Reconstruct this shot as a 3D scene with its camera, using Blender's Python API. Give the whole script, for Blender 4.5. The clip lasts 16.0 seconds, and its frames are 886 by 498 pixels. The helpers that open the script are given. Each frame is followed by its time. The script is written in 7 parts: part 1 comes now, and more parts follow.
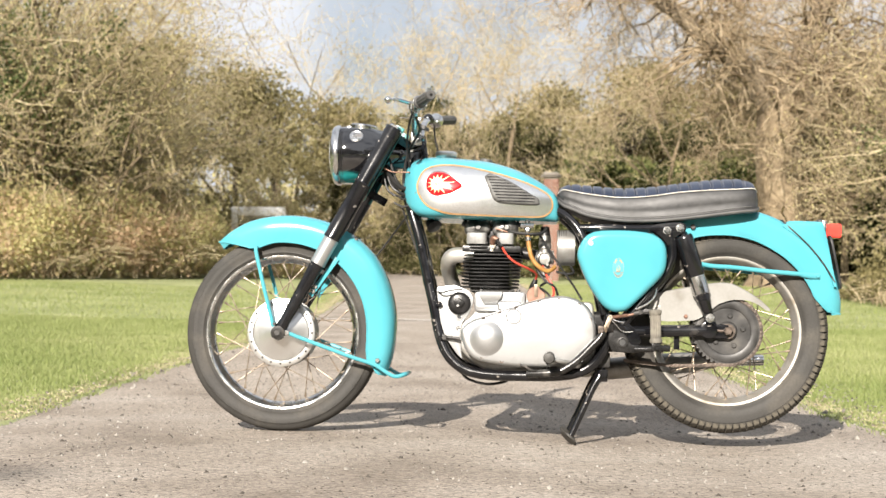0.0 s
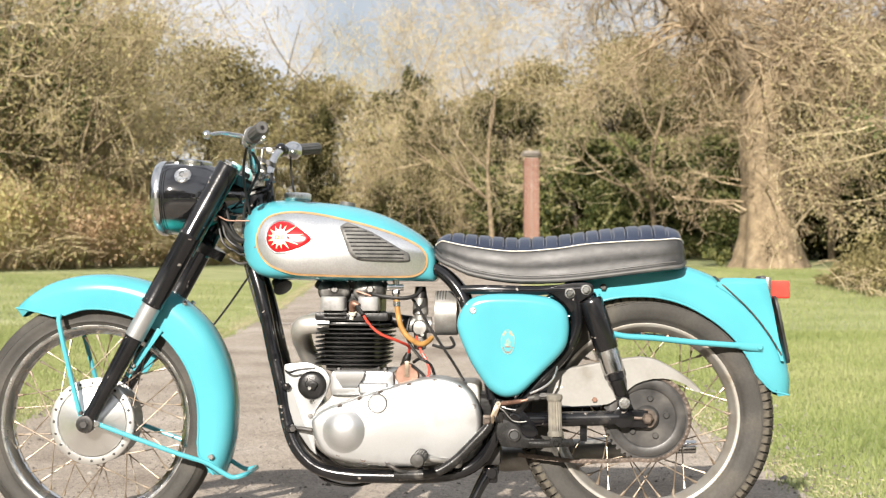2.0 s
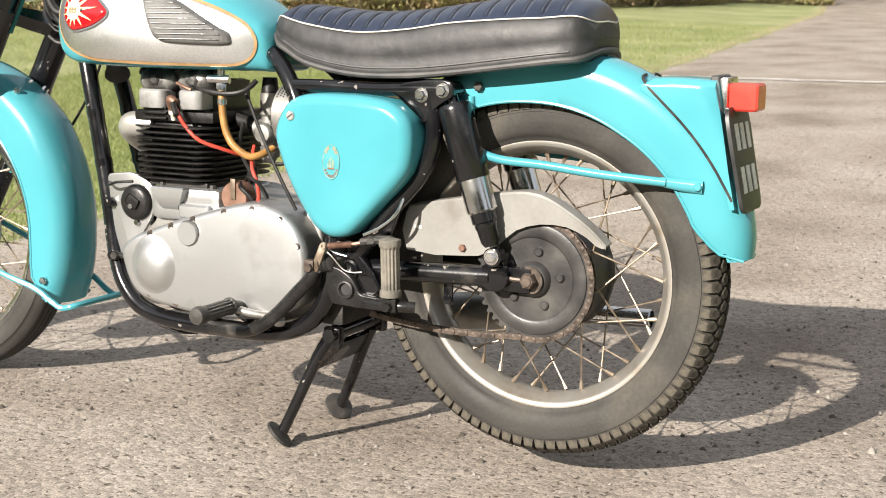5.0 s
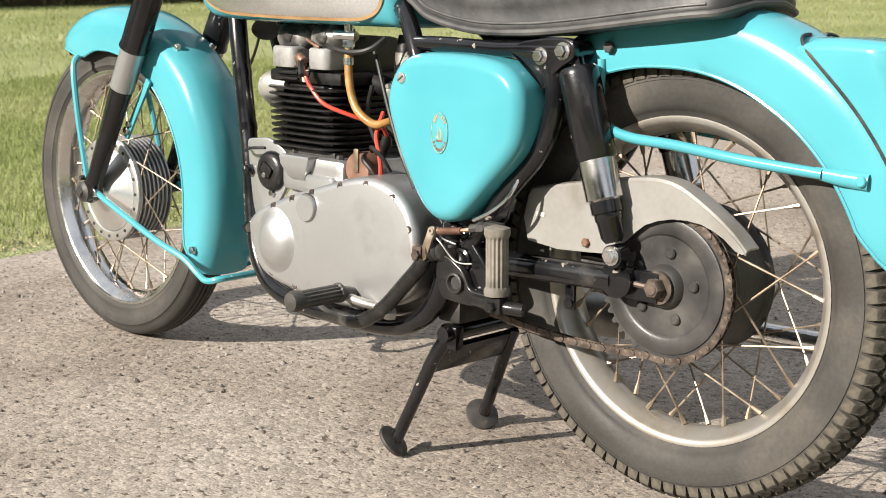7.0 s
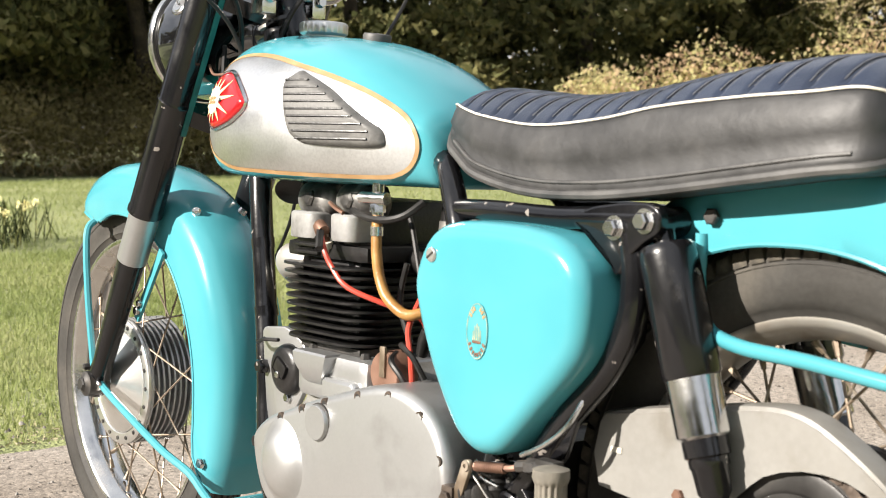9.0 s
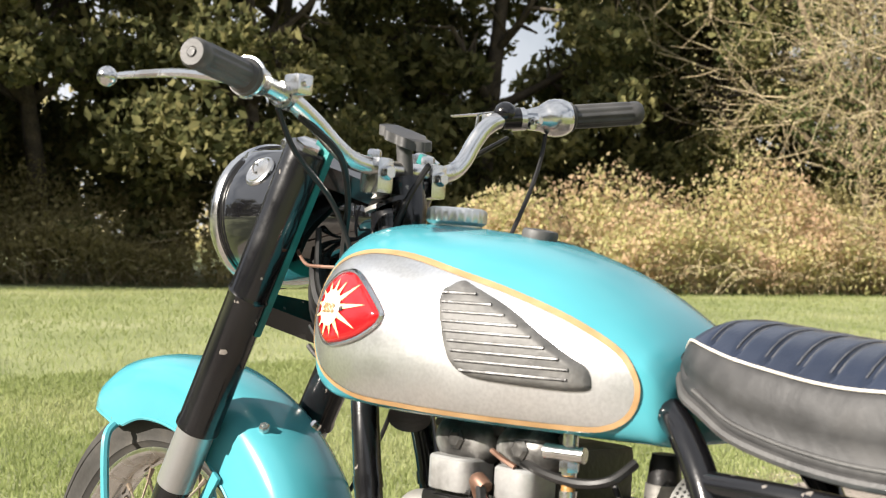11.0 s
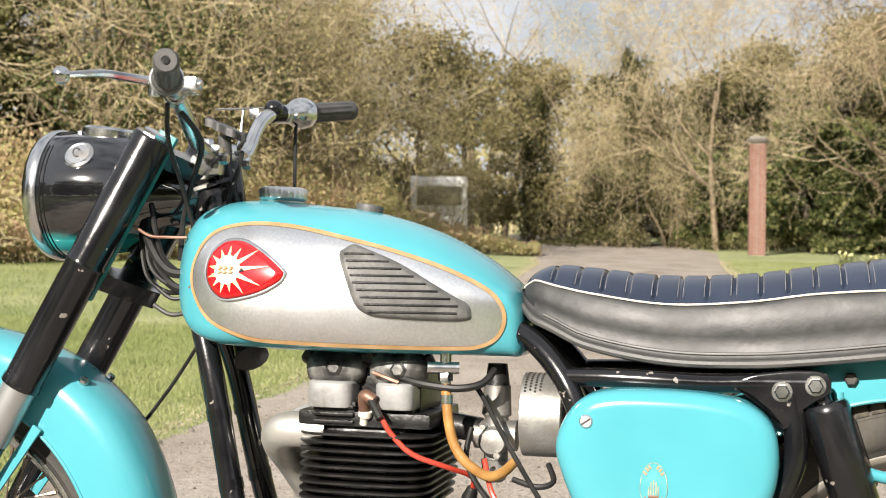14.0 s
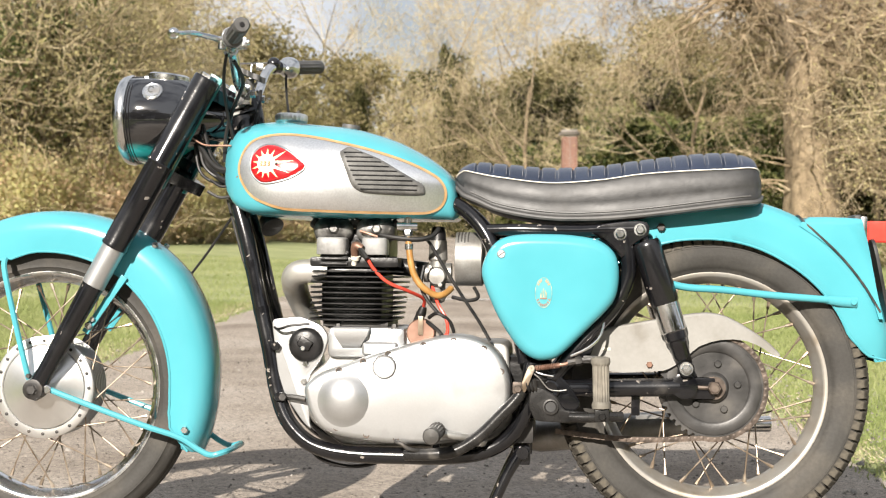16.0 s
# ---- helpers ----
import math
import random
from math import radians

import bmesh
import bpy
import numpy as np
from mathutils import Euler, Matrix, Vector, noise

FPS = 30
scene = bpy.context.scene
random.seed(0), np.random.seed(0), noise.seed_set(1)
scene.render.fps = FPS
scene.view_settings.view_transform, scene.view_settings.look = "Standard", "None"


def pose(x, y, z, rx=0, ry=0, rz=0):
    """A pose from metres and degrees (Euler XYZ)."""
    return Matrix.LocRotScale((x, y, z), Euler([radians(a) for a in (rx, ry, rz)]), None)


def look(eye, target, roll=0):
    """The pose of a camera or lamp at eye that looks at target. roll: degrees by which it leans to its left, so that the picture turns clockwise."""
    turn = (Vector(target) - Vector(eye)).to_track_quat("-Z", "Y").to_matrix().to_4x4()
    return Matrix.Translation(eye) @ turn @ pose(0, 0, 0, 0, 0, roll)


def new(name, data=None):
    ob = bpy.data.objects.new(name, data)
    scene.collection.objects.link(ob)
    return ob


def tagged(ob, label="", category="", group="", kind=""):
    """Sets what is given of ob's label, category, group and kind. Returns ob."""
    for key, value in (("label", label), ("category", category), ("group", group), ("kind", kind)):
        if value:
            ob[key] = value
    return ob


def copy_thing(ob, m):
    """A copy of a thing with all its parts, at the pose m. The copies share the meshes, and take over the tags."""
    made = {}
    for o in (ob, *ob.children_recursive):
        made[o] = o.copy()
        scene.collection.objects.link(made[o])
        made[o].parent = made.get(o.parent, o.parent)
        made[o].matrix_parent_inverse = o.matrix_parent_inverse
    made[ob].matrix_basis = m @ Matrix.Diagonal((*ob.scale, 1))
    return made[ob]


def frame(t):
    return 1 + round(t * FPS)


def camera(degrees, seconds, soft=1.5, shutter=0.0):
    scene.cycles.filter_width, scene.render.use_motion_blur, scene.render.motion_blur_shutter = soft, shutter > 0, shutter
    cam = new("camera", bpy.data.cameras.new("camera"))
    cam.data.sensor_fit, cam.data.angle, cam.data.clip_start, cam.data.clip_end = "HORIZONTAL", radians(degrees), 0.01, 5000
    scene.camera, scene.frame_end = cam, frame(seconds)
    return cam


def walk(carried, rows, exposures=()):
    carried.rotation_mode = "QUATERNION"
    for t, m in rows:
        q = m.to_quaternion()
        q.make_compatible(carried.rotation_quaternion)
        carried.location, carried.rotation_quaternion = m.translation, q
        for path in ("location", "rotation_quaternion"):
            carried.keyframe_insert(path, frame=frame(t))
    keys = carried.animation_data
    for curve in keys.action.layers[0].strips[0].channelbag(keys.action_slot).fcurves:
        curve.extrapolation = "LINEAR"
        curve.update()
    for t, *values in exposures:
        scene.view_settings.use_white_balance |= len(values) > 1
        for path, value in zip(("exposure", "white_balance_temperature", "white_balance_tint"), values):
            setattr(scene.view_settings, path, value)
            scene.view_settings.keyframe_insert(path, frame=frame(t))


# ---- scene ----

# ---- camera and its walk ----
cam = camera(35.92, 16.0, soft=1.0)
cam.data.dof.use_dof = True
cam.data.dof.focus_distance = 2.2
cam.data.dof.aperture_fstop = 12.5
PATH = [
    (0, (0.129, -4.483, 0.581), (-0.082, -1.491, 0.600), 0.30),
    (0.5, (0.154, -4.420, 0.566), (-0.055, -1.427, 0.582), -0.10),
    (1, (0.180, -4.203, 0.608), (-0.015, -1.209, 0.621), -0.19),
    (1.5, (0.286, -3.869, 0.710), (0.084, -0.876, 0.709), -0.19),
    (2, (0.436, -3.560, 0.830), (0.244, -0.566, 0.790), -0.30),
    (2.5, (0.674, -3.324, 0.888), (0.404, -0.339, 0.785), -0.50),
    (3, (0.922, -3.064, 0.894), (0.497, -0.105, 0.645), -0.50),
    (3.5, (1.142, -2.835, 0.888), (0.531, 0.077, 0.500), -0.60),
    (3.7, (1.221, -2.746, 0.890), (0.528, 0.139, 0.449), -0.60),
    (5.8, (1.760, -1.970, 0.867), (0.120, 0.458, 0.223), -0.83),
    (6, (1.773, -1.918, 0.859), (0.065, 0.462, 0.214), -0.85),
    (6.5, (1.811, -1.779, 0.835), (-0.070, 0.469, 0.198), -0.89),
    (7, (1.819, -1.631, 0.821), (-0.220, 0.476, 0.183), -0.89),
    (7.5, (1.780, -1.481, 0.803), (-0.368, 0.522, 0.189), -0.93),
    (8, (1.703, -1.342, 0.778), (-0.526, 0.599, 0.268), -0.72),
    (8.5, (1.609, -1.232, 0.769), (-0.664, 0.688, 0.384), -0.44),
    (9, (1.506, -1.118, 0.772), (-0.806, 0.777, 0.512), -0.44),
    (9.5, (1.413, -1.067, 0.768), (-0.911, 0.825, 0.628), -0.16),
    (10, (1.287, -1.034, 0.798), (-1.042, 0.856, 0.738), -0.06),
    (10.2, (1.225, -1.053, 0.816), (-1.075, 0.873, 0.780), 0.32),
    (12.3, (0.657, -1.219, 0.969), (-1.020, 1.268, 0.944), 0.30),
    (12.5, (0.636, -1.270, 0.969), (-0.918, 1.296, 0.958), 0.16),
    (13, (0.597, -1.440, 0.961), (-0.641, 1.293, 0.946), 0.27),
    (13.5, (0.560, -1.631, 0.941), (-0.397, 1.211, 0.885), 0.18),
    (14, (0.503, -1.874, 0.889), (-0.171, 1.048, 0.820), 0.30),
    (14.5, (0.488, -2.111, 0.847), (-0.009, 0.847, 0.765), 0.05),
    (15, (0.458, -2.377, 0.794), (0.094, 0.599, 0.712), 0.00),
    (15.5, (0.436, -2.642, 0.747), (0.142, 0.342, 0.668), 0.00),
    (16, (0.427, -2.936, 0.710), (0.154, 0.051, 0.635), 0.00),
]
walk(cam, [(t, look(eye, target, roll)) for t, eye, target, roll in PATH], exposures=[(0.0, 1.34), (1.0, 1.32), (2.5, 1.26), (3.5, 1.25), (7.0, 1.17), (8.5, 1.27), (9.5, 1.38), (10.2, 1.38), (12.5, 1.25), (14.0, 1.19), (16.0, 1.22)])

# ---- world, sun ----
SUN_FROM = Vector((-0.197, -0.855, 0.478)).normalized()
world = bpy.data.worlds.new("sky")
scene.world = world
world.use_nodes = True
wn, wl = world.node_tree.nodes, world.node_tree.links
sky = wn.new("ShaderNodeTexSky")
sky.sky_type, sky.sun_disc = "NISHITA", False
sky.sun_elevation = math.asin(SUN_FROM.z)
sky.sun_rotation = math.atan2(SUN_FROM.x, SUN_FROM.y)
sky.dust_density, sky.air_density = 1.6, 1.0
wco = wn.new("ShaderNodeTexCoord")
wno = wn.new("ShaderNodeTexNoise")
wno.inputs["Scale"].default_value, wno.inputs["Detail"].default_value = 3.0, 6.0
wra = wn.new("ShaderNodeValToRGB")
wra.color_ramp.elements[0].position, wra.color_ramp.elements[1].position = 0.28, 0.52
wmi = wn.new("ShaderNodeMix")
wmi.data_type = "RGBA"
wmi.inputs[7].default_value = (12.5, 12.9, 13.8, 1)
wl.new(wco.outputs["Generated"], wno.inputs["Vector"])
wl.new(wno.outputs["Fac"], wra.inputs["Fac"])
wl.new(wra.outputs["Color"], wmi.inputs[0])
wl.new(sky.outputs["Color"], wmi.inputs[6])
wl.new(wmi.outputs[2], wn["Background"].inputs["Color"])
wn["Background"].inputs["Strength"].default_value = 0.0285
sun = new("sun", bpy.data.lights.new("sun", "SUN"))
sun.data.energy, sun.data.angle, sun.data.color = 5.0, radians(0.5), (1.0, 0.92, 0.825)
sun.matrix_world = look((SUN_FROM * 30)[:], (0, 0, 0))

# ---- building helpers ----
PI = math.pi
rnd = random.Random(7)


def mat(name, rough=0.5, metal=0.0, coat=0.0, spec=0.5):
    m = bpy.data.materials.new(name)
    m.use_nodes = True
    b = m.node_tree.nodes["Principled BSDF"]
    b.inputs["Roughness"].default_value = rough
    b.inputs["Metallic"].default_value = metal
    b.inputs["Coat Weight"].default_value = coat
    b.inputs["Coat Roughness"].default_value = 0.06
    b.inputs["Specular IOR Level"].default_value = spec
    return m


def rgba(c):
    return (c[0], c[1], c[2], 1.0)


def surface(name, stops, scale=8.0, detail=6.0, rough=(0.5, 0.5), metal=0.0, coat=0.0, bump=0.0, bump_scale=120.0, fine=0.0, spec=0.5, dist=0.002, stretch=None, rand=0.0):
    """Two noises: a broad one sets the colour along the stops and the roughness, a fine one grain and relief."""
    m = mat(name, rough[0], metal, coat, spec)
    n, l = m.node_tree.nodes, m.node_tree.links
    b = n["Principled BSDF"]
    co = n.new("ShaderNodeTexCoord")
    vec = co.outputs["Object"]
    if stretch:
        mp = n.new("ShaderNodeMapping")
        mp.inputs["Scale"].default_value = stretch
        l.new(vec, mp.inputs["Vector"])
        vec = mp.outputs["Vector"]
    broad, grain = n.new("ShaderNodeTexNoise"), n.new("ShaderNodeTexNoise")
    broad.inputs["Scale"].default_value, broad.inputs["Detail"].default_value = scale, detail
    grain.inputs["Scale"].default_value, grain.inputs["Detail"].default_value = bump_scale, 3.0
    l.new(vec, broad.inputs["Vector"])
    l.new(vec, grain.inputs["Vector"])
    ramp = n.new("ShaderNodeValToRGB")
    els = ramp.color_ramp.elements
    while len(els) < len(stops):
        els.new(0.5)
    for e, (p, c) in zip(els, stops):
        e.position, e.color = p, rgba(c)
    fac = broad.outputs["Fac"]
    if rand:
        info = n.new("ShaderNodeNewGeometry")
        ma = n.new("ShaderNodeMath")
        ma.operation = "MULTIPLY_ADD"
        ma.inputs[1].default_value, ma.inputs[2].default_value = rand, -rand / 2
        l.new(info.outputs["Random Per Island"], ma.inputs[0])
        ad = n.new("ShaderNodeMath")
        l.new(ma.outputs[0], ad.inputs[0])
        l.new(fac, ad.inputs[1])
        fac = ad.outputs[0]
    l.new(fac, ramp.inputs["Fac"])
    colour = ramp.outputs["Color"]
    if fine:
        mx = n.new("ShaderNodeMix")
        mx.data_type, mx.blend_type = "RGBA", "MULTIPLY"
        mx.inputs[0].default_value = fine
        r2 = n.new("ShaderNodeValToRGB")
        r2.color_ramp.elements[0].position, r2.color_ramp.elements[1].position = 0.35, 0.65
        l.new(grain.outputs["Fac"], r2.inputs["Fac"])
        l.new(colour, mx.inputs[6])
        l.new(r2.outputs["Color"], mx.inputs[7])
        colour = mx.outputs[2]
    l.new(colour, b.inputs["Base Color"])
    if rough[0] != rough[1]:
        mr = n.new("ShaderNodeMapRange")
        mr.inputs["From Min"].default_value, mr.inputs["From Max"].default_value = 0.3, 0.7
        mr.inputs["To Min"].default_value, mr.inputs["To Max"].default_value = rough
        l.new(broad.outputs["Fac"], mr.inputs["Value"])
        l.new(mr.outputs["Result"], b.inputs["Roughness"])
    if bump:
        bp = n.new("ShaderNodeBump")
        bp.inputs["Strength"].default_value, bp.inputs["Distance"].default_value = bump, dist
        l.new(grain.outputs["Fac"], bp.inputs["Height"])
        l.new(bp.outputs["Normal"], b.inputs["Normal"])
    return m


def let_through(m, share, tint=1.0):
    """Leaves let part of the light through."""
    n, l = m.node_tree.nodes, m.node_tree.links
    b, out = n["Principled BSDF"], n["Material Output"]
    tr, mx = n.new("ShaderNodeBsdfTranslucent"), n.new("ShaderNodeMixShader")
    mx.inputs[0].default_value = share
    l.new(b.inputs["Base Color"].links[0].from_socket, tr.inputs["Color"])
    l.new(b.outputs[0], mx.inputs[1])
    l.new(tr.outputs[0], mx.inputs[2])
    l.new(mx.outputs[0], out.inputs["Surface"])
    return m


def finish(bm, sharp=38):
    bmesh.ops.remove_doubles(bm, verts=bm.verts, dist=1e-6)
    bmesh.ops.recalc_face_normals(bm, faces=bm.faces)
    for f in bm.faces:
        f.smooth = True
    for e in bm.edges:
        if len(e.link_faces) == 2 and e.calc_face_angle(0) > radians(sharp):
            e.smooth = False


def part(name, bm, material, parent, label="", sharp=38, fix=True):
    if fix:
        finish(bm, sharp)
    me = bpy.data.meshes.new(name)
    bm.to_mesh(me)
    bm.free()
    me.materials.append(material)
    ob = new(name, me)
    if parent is not None:
        ob.parent = parent
    return tagged(ob, label) if label else ob


def thing(name, label, category, m=None, group="", kind=""):
    ob = new(name)
    if m is not None:
        ob.matrix_world = m
    return tagged(ob, label, category, group, kind)


def smooth_path(pts, n=8):
    """Catmull-Rom through the points."""
    p = [Vector(q) for q in pts]
    if len(p) < 3:
        return p
    out = []
    for i in range(len(p) - 1):
        a, b, c, d = p[max(i - 1, 0)], p[i], p[i + 1], p[min(i + 2, len(p) - 1)]
        for k in range(n):
            t = k / n
            out.append(0.5 * ((2 * b) + (c - a) * t + (2 * a - 5 * b + 4 * c - d) * t * t + (3 * b - a - 3 * c + d) * t ** 3))
    out.append(p[-1])
    return out


def loft(bm, rings, cap=True, closed=False):
    """Joins rings of equal count."""
    vs = [[bm.verts.new(q) for q in r] for r in rings]
    n = len(vs[0])
    pairs = list(zip(vs, vs[1:])) + ([(vs[-1], vs[0])] if closed else [])
    for a, b in pairs:
        for i in range(n):
            j = (i + 1) % n
            bm.faces.new((a[i], a[j], b[j], b[i]))
    if cap and not closed:
        bm.faces.new(vs[0][::-1])
        bm.faces.new(vs[-1])
    return vs


def tube(bm, pts, r, seg=10, n=6, cap=True, straight=False, flat=1.0, up=None):
    """A round bar along a smooth path; r is a number or one number a point."""
    raw = [Vector(q) for q in pts]
    path = raw if straight or len(raw) < 3 else smooth_path(raw, n)
    rs = [r] * len(path) if not isinstance(r, (list, tuple)) else [float(np.interp(i / (len(path) - 1) * (len(r) - 1), range(len(r)), r)) for i in range(len(path))]
    t0 = (path[1] - path[0]).normalized()
    side = t0.cross(Vector(up or (0.013, 0.71, 0.70)))
    side = side.normalized() if side.length > 1e-4 else t0.orthogonal().normalized()
    rings = []
    for i, q in enumerate(path):
        t = (path[min(i + 1, len(path) - 1)] - path[max(i - 1, 0)]).normalized()
        side = (side - t * side.dot(t)).normalized()
        w = t.cross(side)
        rings.append([q + (side * math.cos(a) + w * math.sin(a) * flat) * rs[i] for a in (2 * PI * k / seg for k in range(seg))])
    loft(bm, rings, cap)
    return bm


def lathe(bm, profile, centre, axis=(0, 1, 0), seg=48, close=False):
    """Turns a profile of (along the axis, radius) round the axis."""
    ax = Vector(axis).normalized()
    u = Vector((1, 0, 0)) if abs(ax.x) < 0.9 else Vector((0, 0, 1))
    u = (u - ax * u.dot(ax)).normalized()
    w = ax.cross(u)
    c = Vector(centre)
    rings = []
    for a, r, *lobe in profile:
        rr = [max(r, 1e-5) * (1 + (lobe[1] * math.cos(lobe[0] * 2 * PI * k / seg) if lobe else 0)) for k in range(seg)]
        rings.append([c + ax * a + (u * math.cos(2 * PI * k / seg) + w * math.sin(2 * PI * k / seg)) * rr[k] for k in range(seg)])
    loft(bm, rings, cap=not close, closed=close)
    return bm


def box(bm, centre, size, bevel=0.003, m=None, seg=2):
    got = bmesh.ops.create_cube(bm, size=1.0)
    mm = (m or Matrix.Identity(4))
    mm = Matrix.Translation(centre) @ mm @ Matrix.Diagonal((*size, 1))
    bmesh.ops.transform(bm, matrix=mm, verts=got["verts"])
    if bevel:
        es = list({e for v in got["verts"] for e in v.link_edges})
        bmesh.ops.bevel(bm, geom=es, offset=bevel, segments=seg, profile=0.7, affect="EDGES")
    return bm


def rounded(outline, r, n=5):
    """Rounds the corners of a closed outline of 2D points; r: a number or one a corner."""
    out, m = [], len(outline)
    for i, p in enumerate(outline):
        q = Vector(p)
        a, b = Vector(outline[i - 1]) - q, Vector(outline[(i + 1) % m]) - q
        k = r[i] if isinstance(r, (list, tuple)) else r
        k = min(k, a.length * 0.49, b.length * 0.49)
        p0, p2 = q + a.normalized() * k, q + b.normalized() * k
        for j in range(n + 1):
            t = j / n
            out.append((1 - t) ** 2 * p0 + 2 * t * (1 - t) * q + t * t * p2)
    return out


def inset(outline, d):
    """Moves a closed 2D outline inwards by d."""
    n, out = len(outline), []
    area = sum(outline[i - 1][0] * outline[i][1] - outline[i][0] * outline[i - 1][1] for i in range(n))
    s = 1 if area > 0 else -1
    for i in range(n):
        a, b = Vector(outline[i - 1]), Vector(outline[(i + 1) % n])
        t = (b - a).normalized()
        out.append(Vector(outline[i]) + s * d * Vector((-t.y, t.x)))
    return out


def plate(bm, outline, y0, y1, edge=0.0, steps=3):
    """A plate with the outline in x and z from y0 to y1; its y0 face has a rounded edge."""
    rings = []
    s = 1 if y1 > y0 else -1
    for k in range(steps + 1 if edge else 1):
        a = (k / steps if edge else 1) * PI / 2
        o = inset(outline, edge * (1 - math.sin(a))) if edge else outline
        rings.append([(q[0], y0 + s * edge * (1 - math.cos(a)), q[1]) for q in o])
    rings.append([(q[0], y1, q[1]) for q in outline])
    loft(bm, rings)
    return bm


def bolt(bm, c, r=0.008, h=0.006, axis=(0, -1, 0), hexa=True):
    seg = 6 if hexa else 14
    lathe(bm, [(0, r), (h * 0.75, r), (h, r * 0.8)], c, axis, seg)
    return bm


def raw_mesh(name, verts, faces, material, parent=None, smooth=False):
    me = bpy.data.meshes.new(name)
    me.from_pydata(verts, [], faces)
    me.materials.append(material)
    if smooth:
        me.polygons.foreach_set("use_smooth", [True] * len(me.polygons))
    ob = new(name, me)
    if parent is not None:
        ob.parent = parent
    return ob

# ---- materials ----
def asphalt_mat():
    m = surface("asphalt", [(0.33, (0.225, 0.184, 0.144)), (0.49, (0.335, 0.287, 0.236)), (0.72, (0.42, 0.374, 0.322))], 1.3, 10, (0.85, 0.95), bump=0.34, bump_scale=230, fine=0.45, dist=0.004)
    n, l = m.node_tree.nodes, m.node_tree.links
    b = n["Principled BSDF"]
    co = n.new("ShaderNodeTexCoord")
    vo = n.new("ShaderNodeTexVoronoi")
    vo.inputs["Scale"].default_value = 88.0
    l.new(co.outputs["Object"], vo.inputs["Vector"])
    hs = n.new("ShaderNodeHueSaturation")
    mr = n.new("ShaderNodeMapRange")
    sep = n.new("ShaderNodeSeparateColor")
    l.new(vo.outputs["Color"], sep.inputs["Color"])
    mr.inputs["To Min"].default_value, mr.inputs["To Max"].default_value = 0.72, 1.20
    l.new(sep.outputs["Red"], mr.inputs["Value"])
    l.new(mr.outputs["Result"], hs.inputs["Value"])
    src = b.inputs["Base Color"].links[0].from_socket
    l.new(src, hs.inputs["Color"])
    l.new(hs.outputs["Color"], b.inputs["Base Color"])
    bp = n.new("ShaderNodeBump")
    bp.inputs["Strength"].default_value, bp.inputs["Distance"].default_value = 0.24, 0.005
    l.new(vo.outputs["Distance"], bp.inputs["Height"])
    bp.invert = True
    pit = n.new("ShaderNodeTexNoise")
    pit.inputs["Scale"].default_value, pit.inputs["Detail"].default_value = 75.0, 3.0
    l.new(co.outputs["Object"], pit.inputs["Vector"])
    pr = n.new("ShaderNodeValToRGB")
    pr.color_ramp.elements[0].position, pr.color_ramp.elements[1].position = 0.345, 0.385
    pr.color_ramp.elements[0].color = (0.30, 0.27, 0.24, 1)
    l.new(pit.outputs["Fac"], pr.inputs["Fac"])
    pm = n.new("ShaderNodeMix")
    pm.data_type, pm.blend_type = "RGBA", "MULTIPLY"
    pm.inputs[0].default_value = 1.0
    l.new(hs.outputs["Color"], pm.inputs[6])
    l.new(pr.outputs["Color"], pm.inputs[7])
    l.new(pm.outputs[2], b.inputs["Base Color"])
    l.new(b.inputs["Normal"].links[0].from_socket, bp.inputs["Normal"])
    l.new(bp.outputs["Normal"], b.inputs["Normal"])
    return m


M_ASPHALT = asphalt_mat()
M_GRASS = surface("grass_soil", [(0.3, (0.195, 0.225, 0.082)), (0.5, (0.270, 0.298, 0.124)), (0.7, (0.362, 0.37, 0.188))], 0.9, 10, (0.9, 0.9), bump=0.8, bump_scale=60, fine=0.30, dist=0.02)
M_BLADE = surface("grass_blades", [(0.25, (0.200, 0.248, 0.078)), (0.5, (0.284, 0.325, 0.120)), (0.75, (0.395, 0.405, 0.200))], 0.6, 6, (0.7, 0.8), rand=0.30)
M_BARK = surface("bark", [(0.3, (0.13, 0.096, 0.058)), (0.6, (0.25, 0.19, 0.118)), (0.8, (0.31, 0.26, 0.18))], 5, 6, (0.9, 0.9), bump=0.9, bump_scale=30, fine=0.4, dist=0.02)
M_TWIG = surface("twigs", [(0.3, (0.25, 0.195, 0.115)), (0.6, (0.41, 0.335, 0.205)), (0.8, (0.49, 0.42, 0.275))], 1.2, 3, (0.85, 0.85), rand=0.6)
M_LIMB = surface("limb_bark", [(0.3, (0.10, 0.076, 0.050)), (0.6, (0.19, 0.148, 0.100)), (0.8, (0.27, 0.22, 0.155))], 5, 6, (0.9, 0.9), bump=0.9, bump_scale=30, fine=0.4, dist=0.02)
M_TWIG_BROWN = surface("brown_twigs", [(0.3, (0.20, 0.148, 0.090)), (0.6, (0.31, 0.238, 0.15)), (0.8, (0.41, 0.33, 0.22))], 1.2, 3, (0.85, 0.85), rand=0.6)
M_LEAF_DARK = surface("ivy_leaves", [(0.25, (0.066, 0.074, 0.031)), (0.5, (0.145, 0.148, 0.061)), (0.8, (0.28, 0.255, 0.112))], 0.8, 4, (0.85, 0.9), rand=0.6, spec=0.15)
M_IVY = surface("climbing_ivy", [(0.25, (0.050, 0.072, 0.026)), (0.5, (0.115, 0.155, 0.055)), (0.8, (0.24, 0.27, 0.115))], 0.9, 4, (0.6, 0.7), rand=0.6, spec=0.25)
